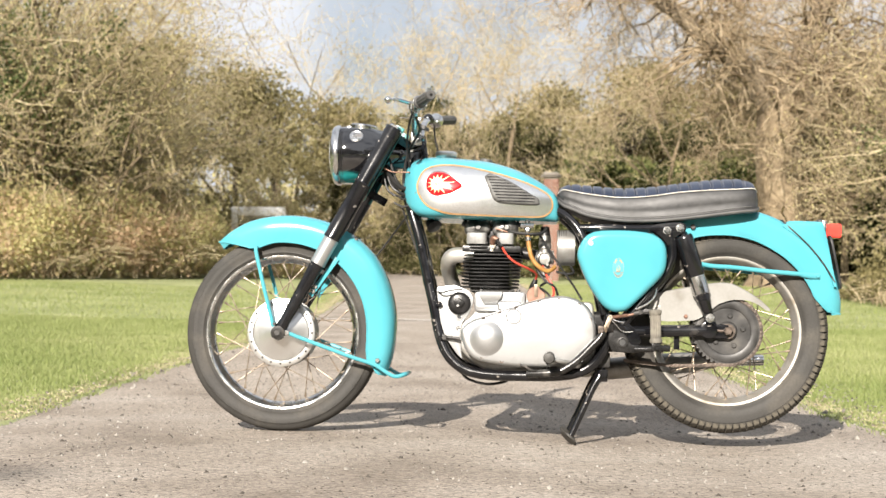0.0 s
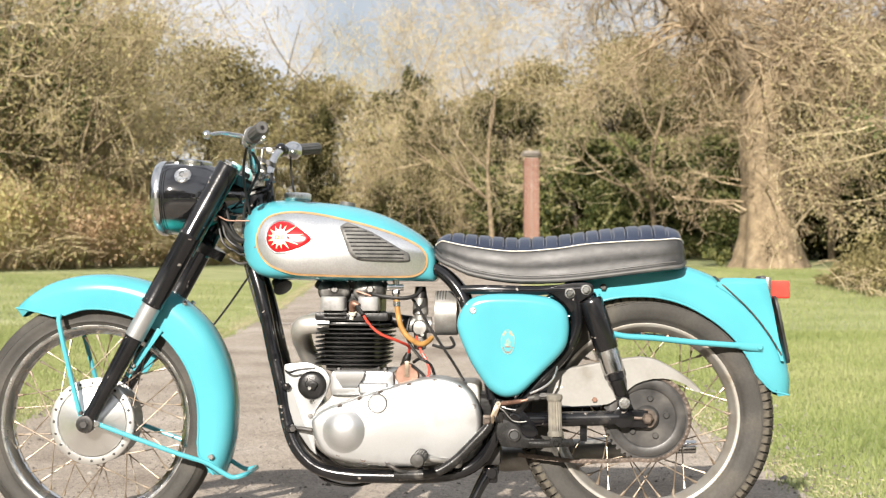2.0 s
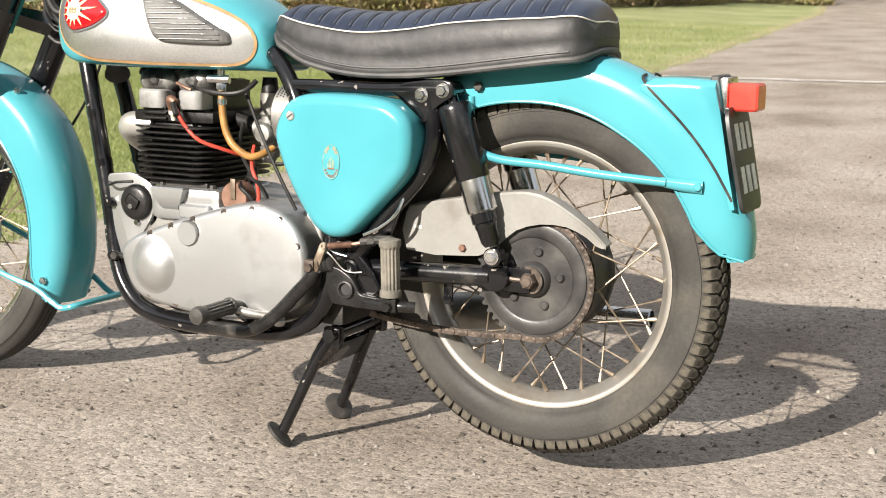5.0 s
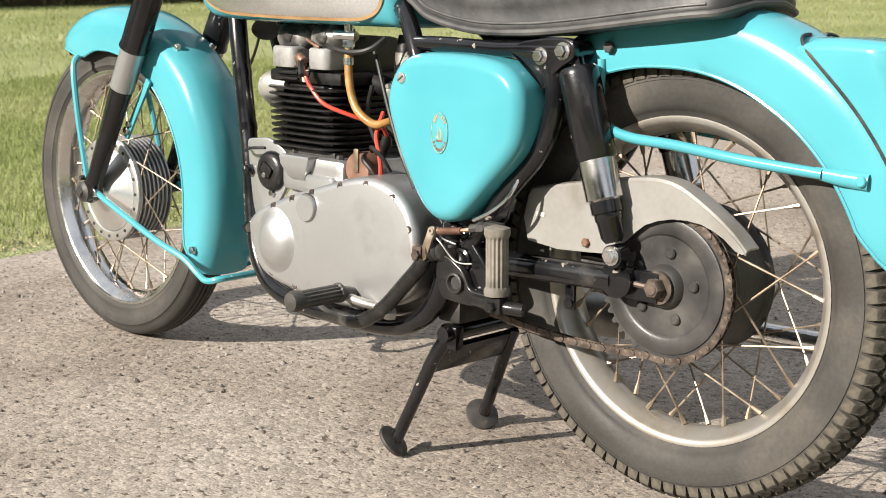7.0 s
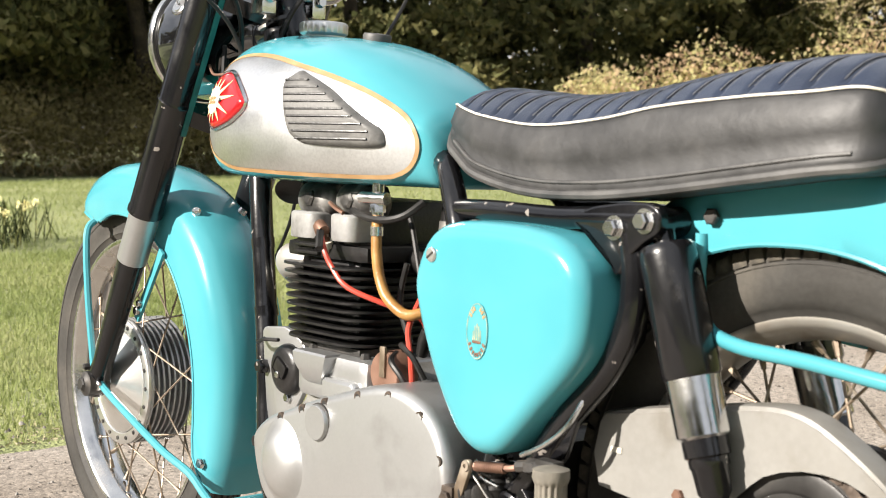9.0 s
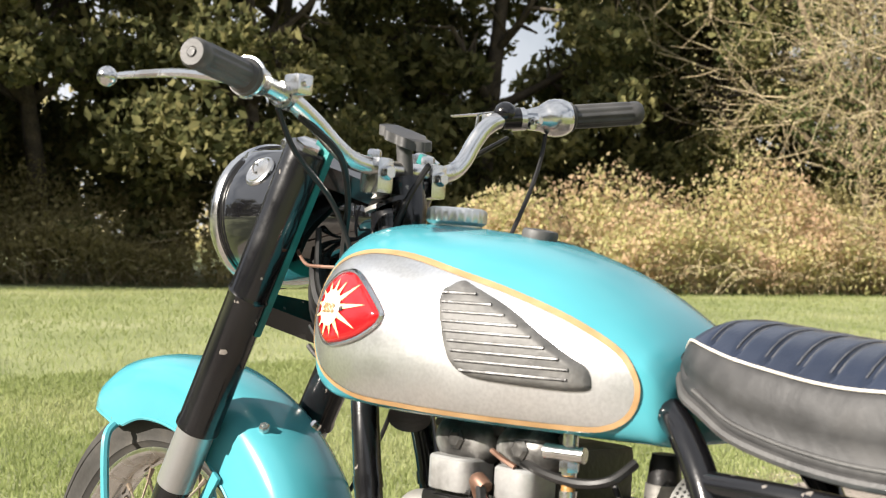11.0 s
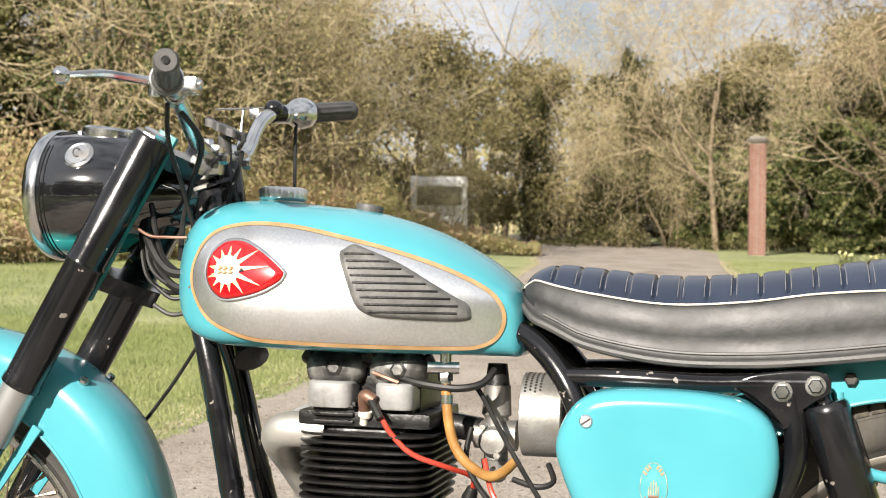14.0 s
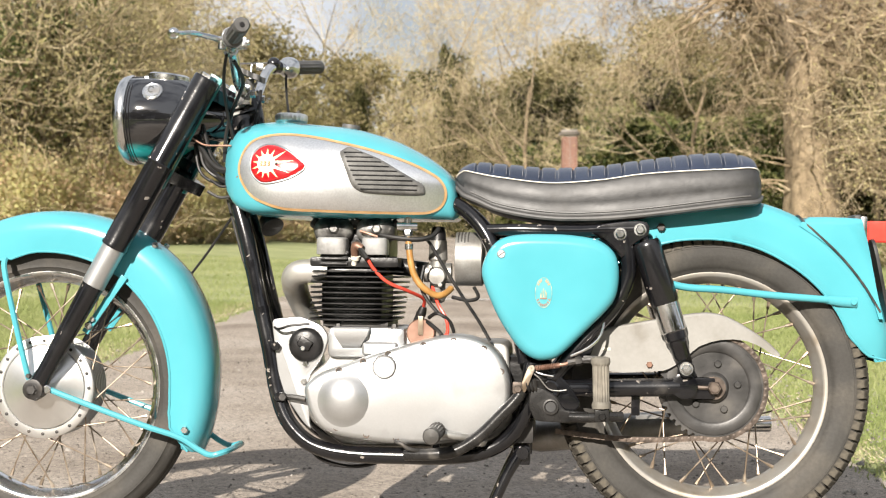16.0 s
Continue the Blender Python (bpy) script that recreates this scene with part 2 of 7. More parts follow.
M_LEAF_OLIVE = surface("bud_leaves", [(0.2, (0.38, 0.32, 0.165)), (0.5, (0.50, 0.445, 0.22)), (0.8, (0.57, 0.515, 0.27))], 1.0, 3, (0.9, 0.95), spec=0.1, rand=0.5)
M_LEAF_MIX = surface("mixed_leaves", [(0.2, (0.030, 0.033, 0.013)), (0.5, (0.082, 0.082, 0.034)), (0.8, (0.19, 0.172, 0.078))], 0.5, 4, (0.9, 0.95), rand=0.5, spec=0.1)
# Shade inside evergreen crowns is put into this darker bark colour.
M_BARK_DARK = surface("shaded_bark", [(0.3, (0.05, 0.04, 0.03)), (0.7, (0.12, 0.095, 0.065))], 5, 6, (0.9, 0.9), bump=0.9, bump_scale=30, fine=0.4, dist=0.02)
M_STRAW = surface("dry_straw", [(0.3, (0.22, 0.185, 0.115)), (0.7, (0.37, 0.32, 0.21))], 2, 4, (0.8, 0.9), rand=0.5)
M_LEAF_BROWN = surface("bramble_leaves", [(0.2, (0.49, 0.345, 0.23)), (0.42, (0.57, 0.435, 0.28)), (0.55, (0.46, 0.445, 0.20)), (0.85, (0.57, 0.51, 0.29))], 0.8, 4, (0.9, 0.95), spec=0.1, rand=0.40)
M_BRICK = surface("old_brick", [(0.3, (0.15, 0.075, 0.052)), (0.7, (0.25, 0.125, 0.09))], 6, 5, (0.9, 0.9), bump=0.6, bump_scale=60, fine=0.4)
M_WHITE = surface("white_paint", [(0.3, (0.62, 0.62, 0.60)), (0.7, (0.78, 0.78, 0.76))], 3, 4, (0.4, 0.5))
M_DARKGLASS = mat("dark_glass", 0.08)
M_DARKGLASS.node_tree.nodes["Principled BSDF"].inputs["Base Color"].default_value = (0.02, 0.025, 0.03, 1)

M_TURQ = surface("turquoise_enamel", [(0.3, (0.052, 0.246, 0.288)), (0.7, (0.068, 0.298, 0.348))], 4, 4, (0.17, 0.26), coat=0.3, spec=0.30, bump=0.05, bump_scale=40)
M_BLACK = surface("black_enamel", [(0.3, (0.004, 0.004, 0.005)), (0.66, (0.008, 0.008, 0.009)), (0.8, (0.05, 0.046, 0.042))], 14, 6, (0.10, 0.28), spec=0.4, bump=0.12, bump_scale=90, coat=0.3)
M_TREAD = surface("dusty_tread", [(0.3, (0.030, 0.027, 0.022)), (0.5, (0.062, 0.056, 0.046)), (0.7, (0.125, 0.110, 0.085))], 45, 5, (0.75, 0.9), spec=0.2, bump=0.3, bump_scale=220, fine=0.2)
M_RUBBER = surface("tyre_rubber", [(0.3, (0.034, 0.032, 0.029)), (0.52, (0.044, 0.042, 0.0385)), (0.76, (0.085, 0.077, 0.065))], 9, 9, (0.55, 0.75), spec=0.25, bump=0.2, bump_scale=150, fine=0.15)
M_KNEE = surface("knee_rubber", [(0.3, (0.07, 0.069, 0.066)), (0.7, (0.15, 0.147, 0.14))], 30, 8, (0.5, 0.6), bump=0.3, bump_scale=200, fine=0.2)
M_PADRUBBER = surface("pad_rubber", [(0.3, (0.03, 0.03, 0.03)), (0.7, (0.075, 0.073, 0.07))], 20, 6, (0.45, 0.6), bump=0.2, bump_scale=200)
M_CHROME = surface("worn_chrome", [(0.3, (0.55, 0.55, 0.55)), (0.55, (0.66, 0.66, 0.65)), (0.8, (0.46, 0.42, 0.37))], 22, 8, (0.12, 0.32), metal=1.0, bump=0.06, bump_scale=200)
M_TANKCHROME = surface("dull_chrome", [(0.30, (0.50, 0.505, 0.50)), (0.44, (0.72, 0.73, 0.735)), (0.66, (0.88, 0.89, 0.90))], 9, 14, (0.46, 0.27), metal=1.0, bump=0.06, bump_scale=260, fine=0.12)
M_ALLOY = surface("polished_alloy", [(0.28, (0.26, 0.257, 0.25)), (0.42, (0.40, 0.404, 0.404)), (0.75, (0.49, 0.494, 0.495))], 7, 11, (0.45, 0.32), metal=0.80, bump=0.05, bump_scale=220, fine=0.03)
M_CAST = surface("cast_alloy", [(0.3, (0.20, 0.19, 0.172)), (0.7, (0.37, 0.366, 0.35))], 18, 8, (0.45, 0.55), metal=0.75, bump=0.15, bump_scale=240, fine=0.10)
M_BARE = surface("bare_cast_alloy", [(0.28, (0.20, 0.195, 0.188)), (0.45, (0.37, 0.37, 0.365)), (0.75, (0.46, 0.46, 0.455))], 22, 8, (0.5, 0.38), metal=0.45, bump=0.12, bump_scale=220, fine=0.08)
M_IRON = surface("black_cylinder_paint", [(0.3, (0.006, 0.006, 0.006)), (0.68, (0.014, 0.013, 0.013)), (0.85, (0.06, 0.05, 0.042))], 30, 6, (0.28, 0.45), spec=0.35, bump=0.3, bump_scale=150)
M_GREASE = surface("greasy_steel", [(0.3, (0.016, 0.015, 0.014)), (0.55, (0.040, 0.038, 0.036)), (0.8, (0.10, 0.08, 0.06))], 25, 8, (0.4, 0.65), metal=0.3, bump=0.35, bump_scale=180)
M_SPOKE = surface("rusty_spokes", [(0.3, (0.14, 0.105, 0.072)), (0.5, (0.24, 0.19, 0.14)), (0.7, (0.36, 0.31, 0.25))], 30, 5, (0.35, 0.5), metal=0.6)
M_ROCKER = surface("worn_rocker_paint", [(0.36, (0.030, 0.029, 0.028)), (0.50, (0.085, 0.082, 0.078)), (0.62, (0.27, 0.265, 0.255))], 26, 9, (0.34, 0.48), metal=0.6, bump=0.2, bump_scale=160)
M_HUB = surface("polished_hub", [(0.30, (0.55, 0.54, 0.52)), (0.5, (0.72, 0.72, 0.71)), (0.75, (0.80, 0.80, 0.79))], 12, 7, (0.40, 0.28), metal=0.95, bump=0.05, bump_scale=200)
M_PIPE = surface("stained_chrome_pipe", [(0.30, (0.40, 0.355, 0.275)), (0.5, (0.56, 0.545, 0.51)), (0.75, (0.64, 0.635, 0.62))], 14, 7, (0.50, 0.34), metal=0.75, bump=0.05, bump_scale=160)
M_RIM = surface("rim_chrome", [(0.30, (0.23, 0.195, 0.15)), (0.46, (0.34, 0.315, 0.275)), (0.7, (0.44, 0.425, 0.395))], 16, 8, (0.48, 0.32), metal=0.72, bump=0.08, bump_scale=180)
M_LEATHER = surface("black_vinyl", [(0.3, (0.020, 0.020, 0.0205)), (0.55, (0.033, 0.033, 0.0335)), (0.8, (0.066, 0.063, 0.060))], 13, 10, (0.46, 0.60), bump=0.34, bump_scale=58, dist=0.0020, fine=0.30)
# Same black vinyl as the sides; the sky's blue reflection is painted in.
M_SEATTOP = surface("sky_tinted_black_vinyl", [(0.3, (0.010, 0.014, 0.026)), (0.6, (0.015, 0.022, 0.042)), (0.8, (0.028, 0.036, 0.055))], 7, 7, (0.26, 0.36), coat=0.3, bump=0.3, bump_scale=420, dist=0.001)
M_PIPING = surface("cream_piping", [(0.3, (0.50, 0.46, 0.38)), (0.7, (0.70, 0.66, 0.58))], 20, 4, (0.5, 0.5))
M_GUARD = surface("cream_guard", [(0.28, (0.17, 0.155, 0.13)), (0.45, (0.25, 0.243, 0.226)), (0.8, (0.29, 0.285, 0.27))], 9, 10, (0.32, 0.42), metal=0.25, bump=0.1, bump_scale=120, fine=0.06)
M_RED = surface("red_enamel", [(0.3, (0.33, 0.004, 0.008)), (0.7, (0.46, 0.010, 0.012))], 10, 3, (0.12, 0.15), coat=0.8)
M_GOLD = surface("gold_line", [(0.3, (0.28, 0.165, 0.07)), (0.7, (0.40, 0.26, 0.13))], 30, 4, (0.4, 0.5))
M_CREAM = surface("cream_badge", [(0.3, (0.80, 0.74, 0.52)), (0.7, (0.88, 0.85, 0.72))], 25, 4, (0.3, 0.3))
M_FADED = surface("faded_gold", [(0.35, (0.16, 0.20, 0.15)), (0.55, (0.36, 0.33, 0.20)), (0.7, (0.50, 0.44, 0.27))], 120, 5, (0.3, 0.4))
M_RAY = surface("pale_gold", [(0.3, (0.62, 0.48, 0.20)), (0.7, (0.80, 0.70, 0.42))], 40, 4, (0.3, 0.4))
M_ORANGE = surface("amber_hose", [(0.3, (0.24, 0.115, 0.03)), (0.7, (0.38, 0.21, 0.065))], 40, 4, (0.35, 0.4), bump=0.3, bump_scale=300)
M_REDWIRE = surface("red_lead", [(0.3, (0.36, 0.035, 0.02)), (0.7, (0.50, 0.065, 0.04))], 20, 3, (0.35, 0.4))
M_COPPER = surface("rusty_copper", [(0.3, (0.14, 0.075, 0.05)), (0.7, (0.28, 0.165, 0.12))], 30, 6, (0.45, 0.55), metal=0.5)
M_LENS = surface("red_lens", [(0.3, (0.50, 0.030, 0.022)), (0.7, (0.62, 0.075, 0.055))], 10, 3, (0.20, 0.30), coat=0.25, spec=0.3)
M_PLATE = surface("black_plate", [(0.3, (0.010, 0.010, 0.010)), (0.7, (0.03, 0.03, 0.03))], 20, 4, (0.4, 0.5))
M_GLASS = mat("lamp_glass", 0.03, spec=0.6)
M_GLASS.node_tree.nodes["Principled BSDF"].inputs["Base Color"].default_value = (0.75, 0.77, 0.78, 1)
M_GLASS.node_tree.nodes["Principled BSDF"].inputs["Transmission Weight"].default_value = 0.6
M_OLDTURQ = surface("old_dark_turquoise", [(0.3, (0.008, 0.10, 0.095)), (0.7, (0.02, 0.22, 0.21))], 25, 6, (0.3, 0.5), bump=0.1, bump_scale=90)
M_OVAL = surface("faded_oval", [(0.3, (0.046, 0.250, 0.288)), (0.7, (0.066, 0.282, 0.318))], 60, 4, (0.3, 0.4))
M_HOSE = surface("black_hose", [(0.3, (0.006, 0.006, 0.006)), (0.7, (0.020, 0.019, 0.018))], 30, 4, (0.38, 0.5), spec=0.3)
M_PEG = surface("worn_peg_rubber", [(0.3, (0.060, 0.055, 0.046)), (0.55, (0.135, 0.124, 0.102)), (0.75, (0.22, 0.20, 0.165))], 25, 6, (0.7, 0.8), bump=0.3, bump_scale=150)


def nacelle_mat():
    """Black paint over the old turquoise, which still shows below."""
    m = surface("two_tone_paint", [(0.3, (0.004, 0.004, 0.005)), (0.7, (0.008, 0.008, 0.009))], 14, 6, (0.03, 0.07), coat=1.0, spec=0.9)
    n, l = m.node_tree.nodes, m.node_tree.links
    b = n["Principled BSDF"]
    co, sp, no, ad, ra, mx = (n.new("ShaderNode" + k) for k in ("TexCoord", "SeparateXYZ", "TexNoise", "Math", "ValToRGB", "Mix"))
    no.inputs["Scale"].default_value = 18.0
    l.new(co.outputs["Object"], sp.inputs[0])
    l.new(co.outputs["Object"], no.inputs["Vector"])
    ad.operation = "MULTIPLY_ADD"
    ad.inputs[1].default_value = 0.03
    l.new(no.outputs["Fac"], ad.inputs[0])
    l.new(sp.outputs["Z"], ad.inputs[2])
    ra.color_ramp.elements[0].position, ra.color_ramp.elements[1].position = 0.862, 0.876
    ra.color_ramp.elements[0].color, ra.color_ramp.elements[1].color = (1, 1, 1, 1), (0, 0, 0, 1)
    l.new(ad.outputs[0], ra.inputs["Fac"])
    mx.data_type = "RGBA"
    l.new(ra.outputs["Color"], mx.inputs[0])
    l.new(b.inputs["Base Color"].links[0].from_socket, mx.inputs[6])
    mx.inputs[7].default_value = (0.02, 0.30, 0.29, 1)
    l.new(mx.outputs[2], b.inputs["Base Color"])
    return m


M_NACELLE = nacelle_mat()
M_LEAF_LAUREL = surface("laurel_leaves", [(0.2, (0.03, 0.042, 0.013)), (0.5, (0.085, 0.11, 0.032)), (0.72, (0.26, 0.265, 0.10)), (0.85, (0.36, 0.35, 0.15))], 1.0, 3, (0.6, 0.7), rand=0.7, spec=0.3)
M_GRIT = surface("grit", [(0.2, (0.06, 0.05, 0.04)), (0.5, (0.14, 0.125, 0.105)), (0.85, (0.27, 0.25, 0.22))], 3, 3, (0.85, 0.9), rand=0.8)
M_PETAL = surface("daffodil_petals", [(0.3, (0.75, 0.66, 0.22)), (0.7, (0.82, 0.78, 0.45))], 20, 3, (0.5, 0.6))
M_CHAIN = surface("oily_chain", [(0.3, (0.040, 0.032, 0.026)), (0.7, (0.13, 0.10, 0.080))], 60, 5, (0.4, 0.55), metal=0.5)
M_GRITPALE = surface("worn_line_paint", [(0.35, (0.40, 0.37, 0.33)), (0.5, (0.62, 0.60, 0.56))], 9, 6, (0.8, 0.9), fine=0.2)
M_BUD = surface("brown_buds", [(0.2, (0.27, 0.195, 0.12)), (0.5, (0.37, 0.28, 0.175)), (0.8, (0.46, 0.37, 0.24))], 1.0, 3, (0.9, 0.95), spec=0.1, rand=0.5)
M_BUDGREEN = surface("olive_buds", [(0.2, (0.13, 0.115, 0.055)), (0.5, (0.23, 0.20, 0.095)), (0.8, (0.36, 0.31, 0.16))], 0.6, 4, (0.9, 0.95), spec=0.1, rand=0.4)
for leaf_m in (M_IVY, M_BUD, M_BUDGREEN, M_LEAF_OLIVE, M_LEAF_BROWN, M_LEAF_MIX, M_LEAF_LAUREL, M_LEAF_DARK, M_BLADE):
    let_through(leaf_m, 0.52)
M_WORN = surface("worn_black_steel", [(0.3, (0.010, 0.010, 0.010)), (0.6, (0.026, 0.025, 0.024)), (0.8, (0.13, 0.12, 0.105))], 20, 7, (0.20, 0.34), metal=0.35, bump=0.15, bump_scale=120)
M_SPROCKET = surface("grey_sprocket", [(0.3, (0.020, 0.0195, 0.019)), (0.55, (0.040, 0.0385, 0.037)), (0.8, (0.085, 0.078, 0.068))], 18, 8, (0.34, 0.50), metal=0.15, bump=0.15, bump_scale=140)
M_FOOT = surface("dusty_foot_rubber", [(0.3, (0.018, 0.017, 0.016)), (0.6, (0.042, 0.039, 0.034)), (0.8, (0.15, 0.13, 0.10))], 34, 7, (0.5, 0.65), bump=0.25, bump_scale=160)


def chipped(m, scale, level, colour):
    """Small chips and rust specks through the paint."""
    n, l = m.node_tree.nodes, m.node_tree.links
    b = n["Principled BSDF"]
    co, no, ra, mx = (n.new("ShaderNode" + k) for k in ("TexCoord", "TexNoise", "ValToRGB", "Mix"))
    no.inputs["Scale"].default_value, no.inputs["Detail"].default_value = scale, 3.0
    l.new(co.outputs["Object"], no.inputs["Vector"])
    ra.color_ramp.elements[0].position, ra.color_ramp.elements[1].position = level, level + .012
    l.new(no.outputs["Fac"], ra.inputs["Fac"])
    mx.data_type = "RGBA"
    l.new(ra.outputs["Color"], mx.inputs[0])
    l.new(b.inputs["Base Color"].links[0].from_socket, mx.inputs[6])
    mx.inputs[7].default_value = (*colour, 1)
    l.new(mx.outputs[2], b.inputs["Base Color"])


chipped(M_TURQ, 42, .765, (.16, .10, .07))
chipped(M_BLACK, 55, .69, (.20, .18, .16))
chipped(M_GUARD, 40, .73, (.16, .10, .06))
chipped(M_ALLOY, 60, .74, (.17, .15, .12))

# ---- ground and path ----
LEAN_Y, LEAN_X = math.tan(radians(2.5)), math.tan(radians(0.45))


def ease(v):
    v = np.clip(v, 0, 1)
    return v * v * (3 - 2 * v)


def ground_zs(x, y):
    """The path tips gently away at the motorcycle, sinks under its back wheel and evens out before and behind it."""
    dip = 0.026 * ease((x + 0.45) / 1.1) * (1 - ease((x - 1.0) / 0.8)) * np.exp(-(y / 2.0) ** 2)
    return -LEAN_Y * 1.6 * np.tanh(y / 1.6) - LEAN_X * 2.2 * np.tanh(x / 2.2) + 0.20 * ease((-x - 3.0) / 7.0) - dip


def ground_z(x, y):
    return float(ground_zs(x, y))


LEFT_EDGE = ((-9.0, -1.70), (0.2, -1.75), (1.75, -1.97), (3.6, -2.03), (5.7, -2.07), (7.9, -2.20), (11.4, -2.40), (26.0, -3.90), (42.0, -6.80), (60.0, -11.0))
RIGHT_EDGE = ((-9.0, 1.52), (0.1, 1.48), (0.9, 1.42), (2.2, 1.32), (3.9, 1.17), (5.9, 1.01), (15.6, 0.56), (25.6, -0.16), (38.0, -0.64), (60.0, -5.0))


def path_edges(y):
    """Left and right edge of the path at y; far off it bends to the left."""
    return tuple(float(np.interp(y, [p[0] for p in e], [p[1] for p in e])) for e in (LEFT_EDGE, RIGHT_EDGE))


def sheet(name, xs, ys, material, lift, label, category):
    bm = bmesh.new()
    grid = [[bm.verts.new((x, y, ground_z(x, y) + lift(x, y))) for x in xs] for y in ys]
    for a, b in zip(grid, grid[1:]):
        for i in range(len(xs) - 1):
            bm.faces.new((a[i], a[i + 1], b[i + 1], b[i]))
    for f in bm.faces:
        f.smooth = True
    ob = part(name, bm, material, None, fix=False)
    return tagged(ob, label, category, kind="structure")


def axis_steps(lo, hi, inner, fine):
    """Fine steps within the inner reach, ever longer ones beyond it."""
    out = list(np.arange(-inner, inner + 1e-6, fine))
    s = fine
    v = out[-1]
    while v < hi:
        s *= 1.35
        v += s
        out.append(v)
    s, v = fine, out[0]
    while v > lo:
        s *= 1.35
        v -= s
        out.insert(0, v)
    return out


sheet("ground", axis_steps(-700, 700, 14, 0.35), axis_steps(-700, 1500, 16, 0.35), M_GRASS,
      lambda x, y: 0.010 * noise.noise((x * 0.7, y * 0.7, 0)) - 0.022,
      "short mown spring grass beside the path", "grass")

bm = bmesh.new()
ys = list(np.arange(-9, 14, 0.22)) + list(np.arange(14, 60, 1.0))
prev = None
for y in ys:
    a, b = path_edges(y)
    a += 0.07 * noise.noise((3.1, y * 1.4, 0)) + 0.03 * noise.noise((9.1, y * 6, 0))
    b += 0.07 * noise.noise((7.7, y * 1.4, 4)) + 0.03 * noise.noise((2.1, y * 6, 0))
    row = []
    for k in range(15):
        x = a + (b - a) * k / 14
        z = ground_z(x, y) + (0.0012 * noise.noise((x * 2, y * 2, 0)) if 1 < k < 13 else 0) - (0.02 if k in (0, 14) else 0.0)
        row.append(bm.verts.new((x, y, z)))
    if prev:
        for i in range(14):
            bm.faces.new((prev[i], prev[i + 1], row[i + 1], row[i]))
    prev = row
for f in bm.faces:
    f.smooth = True
tagged(part("path", bm, M_ASPHALT, None, fix=False), "worn grey-brown tarmac path with fine grit", "path", kind="structure")

# worn white line painted across the path
bm = bmesh.new()
prev = None
for k in range(31):
    x = -2.15 + 3.0 * k / 30
    y = 9.45 + .05 * (x + 1)
    w = .055 + .012 * noise.noise((x * 5, 0, 0))
    row = [bm.verts.new((x, y + d, ground_z(x, y) + .008)) for d in (-w, w)]
    if prev:
        bm.faces.new((prev[0], row[0], row[1], prev[1]))
    prev = row
tagged(part("road_marking", bm, M_GRITPALE, None, fix=False), "worn white line across the tarmac", "road marking", kind="structure")

# ---- trees, hedges, grass ----
prng = np.random.default_rng(11)


def prisms(segs, k):
    """Tapered prisms with k sides for rows of x0 y0 z0 x1 y1 z1 r0 r1."""
    s = np.asarray(segs, float)
    p0, p1, r0, r1 = s[:, 0:3], s[:, 3:6], s[:, 6:7], s[:, 7:8]
    d = p1 - p0
    d /= np.maximum(np.linalg.norm(d, axis=1, keepdims=True), 1e-6)
    ref = np.where(np.abs(d[:, 2:3]) < 0.9, [[0, 0, 1.0]], [[1.0, 0, 0]])
    u = np.cross(d, ref)
    u /= np.linalg.norm(u, axis=1, keepdims=True)
    w = np.cross(d, u)
    verts = np.empty((len(s), 2 * k, 3))
    for i in range(k):
        a = 2 * PI * i / k
        o = u * math.cos(a) + w * math.sin(a)
        verts[:, i] = p0 + o * r0
        verts[:, k + i] = p1 + o * r1
    base = (np.arange(len(s)) * 2 * k)[:, None]
    faces = [np.hstack([base + i, base + (i + 1) % k, base + k + (i + 1) % k, base + k + i]) for i in range(k)]
    return verts.reshape(-1, 3), np.vstack(faces)


def leaf_quads(centres, size, rng, droop=0.0):
    """Small bent leaves as four-cornered blades."""
    n = len(centres)
    a = rng.normal(size=(n, 3))
    a /= np.linalg.norm(a, axis=1, keepdims=True)
    b = np.cross(a, rng.normal(size=(n, 3)))
    b /= np.linalg.norm(b, axis=1, keepdims=True)
    s = size * rng.uniform(.6, 1.4, (n, 1))
    c = np.asarray(centres)
    v = np.stack([c - a * s, c - b * s * .5 + (0, 0, -droop), c + a * s, c + b * s * .5], 1)
    return v.reshape(-1, 3), np.arange(4 * n).reshape(-1, 4)


def np_mesh(name, verts, faces, material, parent=None, smooth=False):
    me = bpy.data.meshes.new(name)
    me.vertices.add(len(verts))
    me.vertices.foreach_set("co", np.asarray(verts, np.float32).ravel())
    f = np.asarray(faces, np.int32)
    k = f.shape[1]
    me.loops.add(f.size)
    me.loops.foreach_set("vertex_index", f.ravel())
    me.polygons.add(len(f))
    me.polygons.foreach_set("loop_start", np.arange(0, f.size, k, dtype=np.int32))
    me.update(calc_edges=True)
    if smooth:
        me.polygons.foreach_set("use_smooth", np.ones(len(f), bool))
    me.materials.append(material)
    ob = new(name, me)
    if parent is not None:
        ob.parent = parent
    return ob


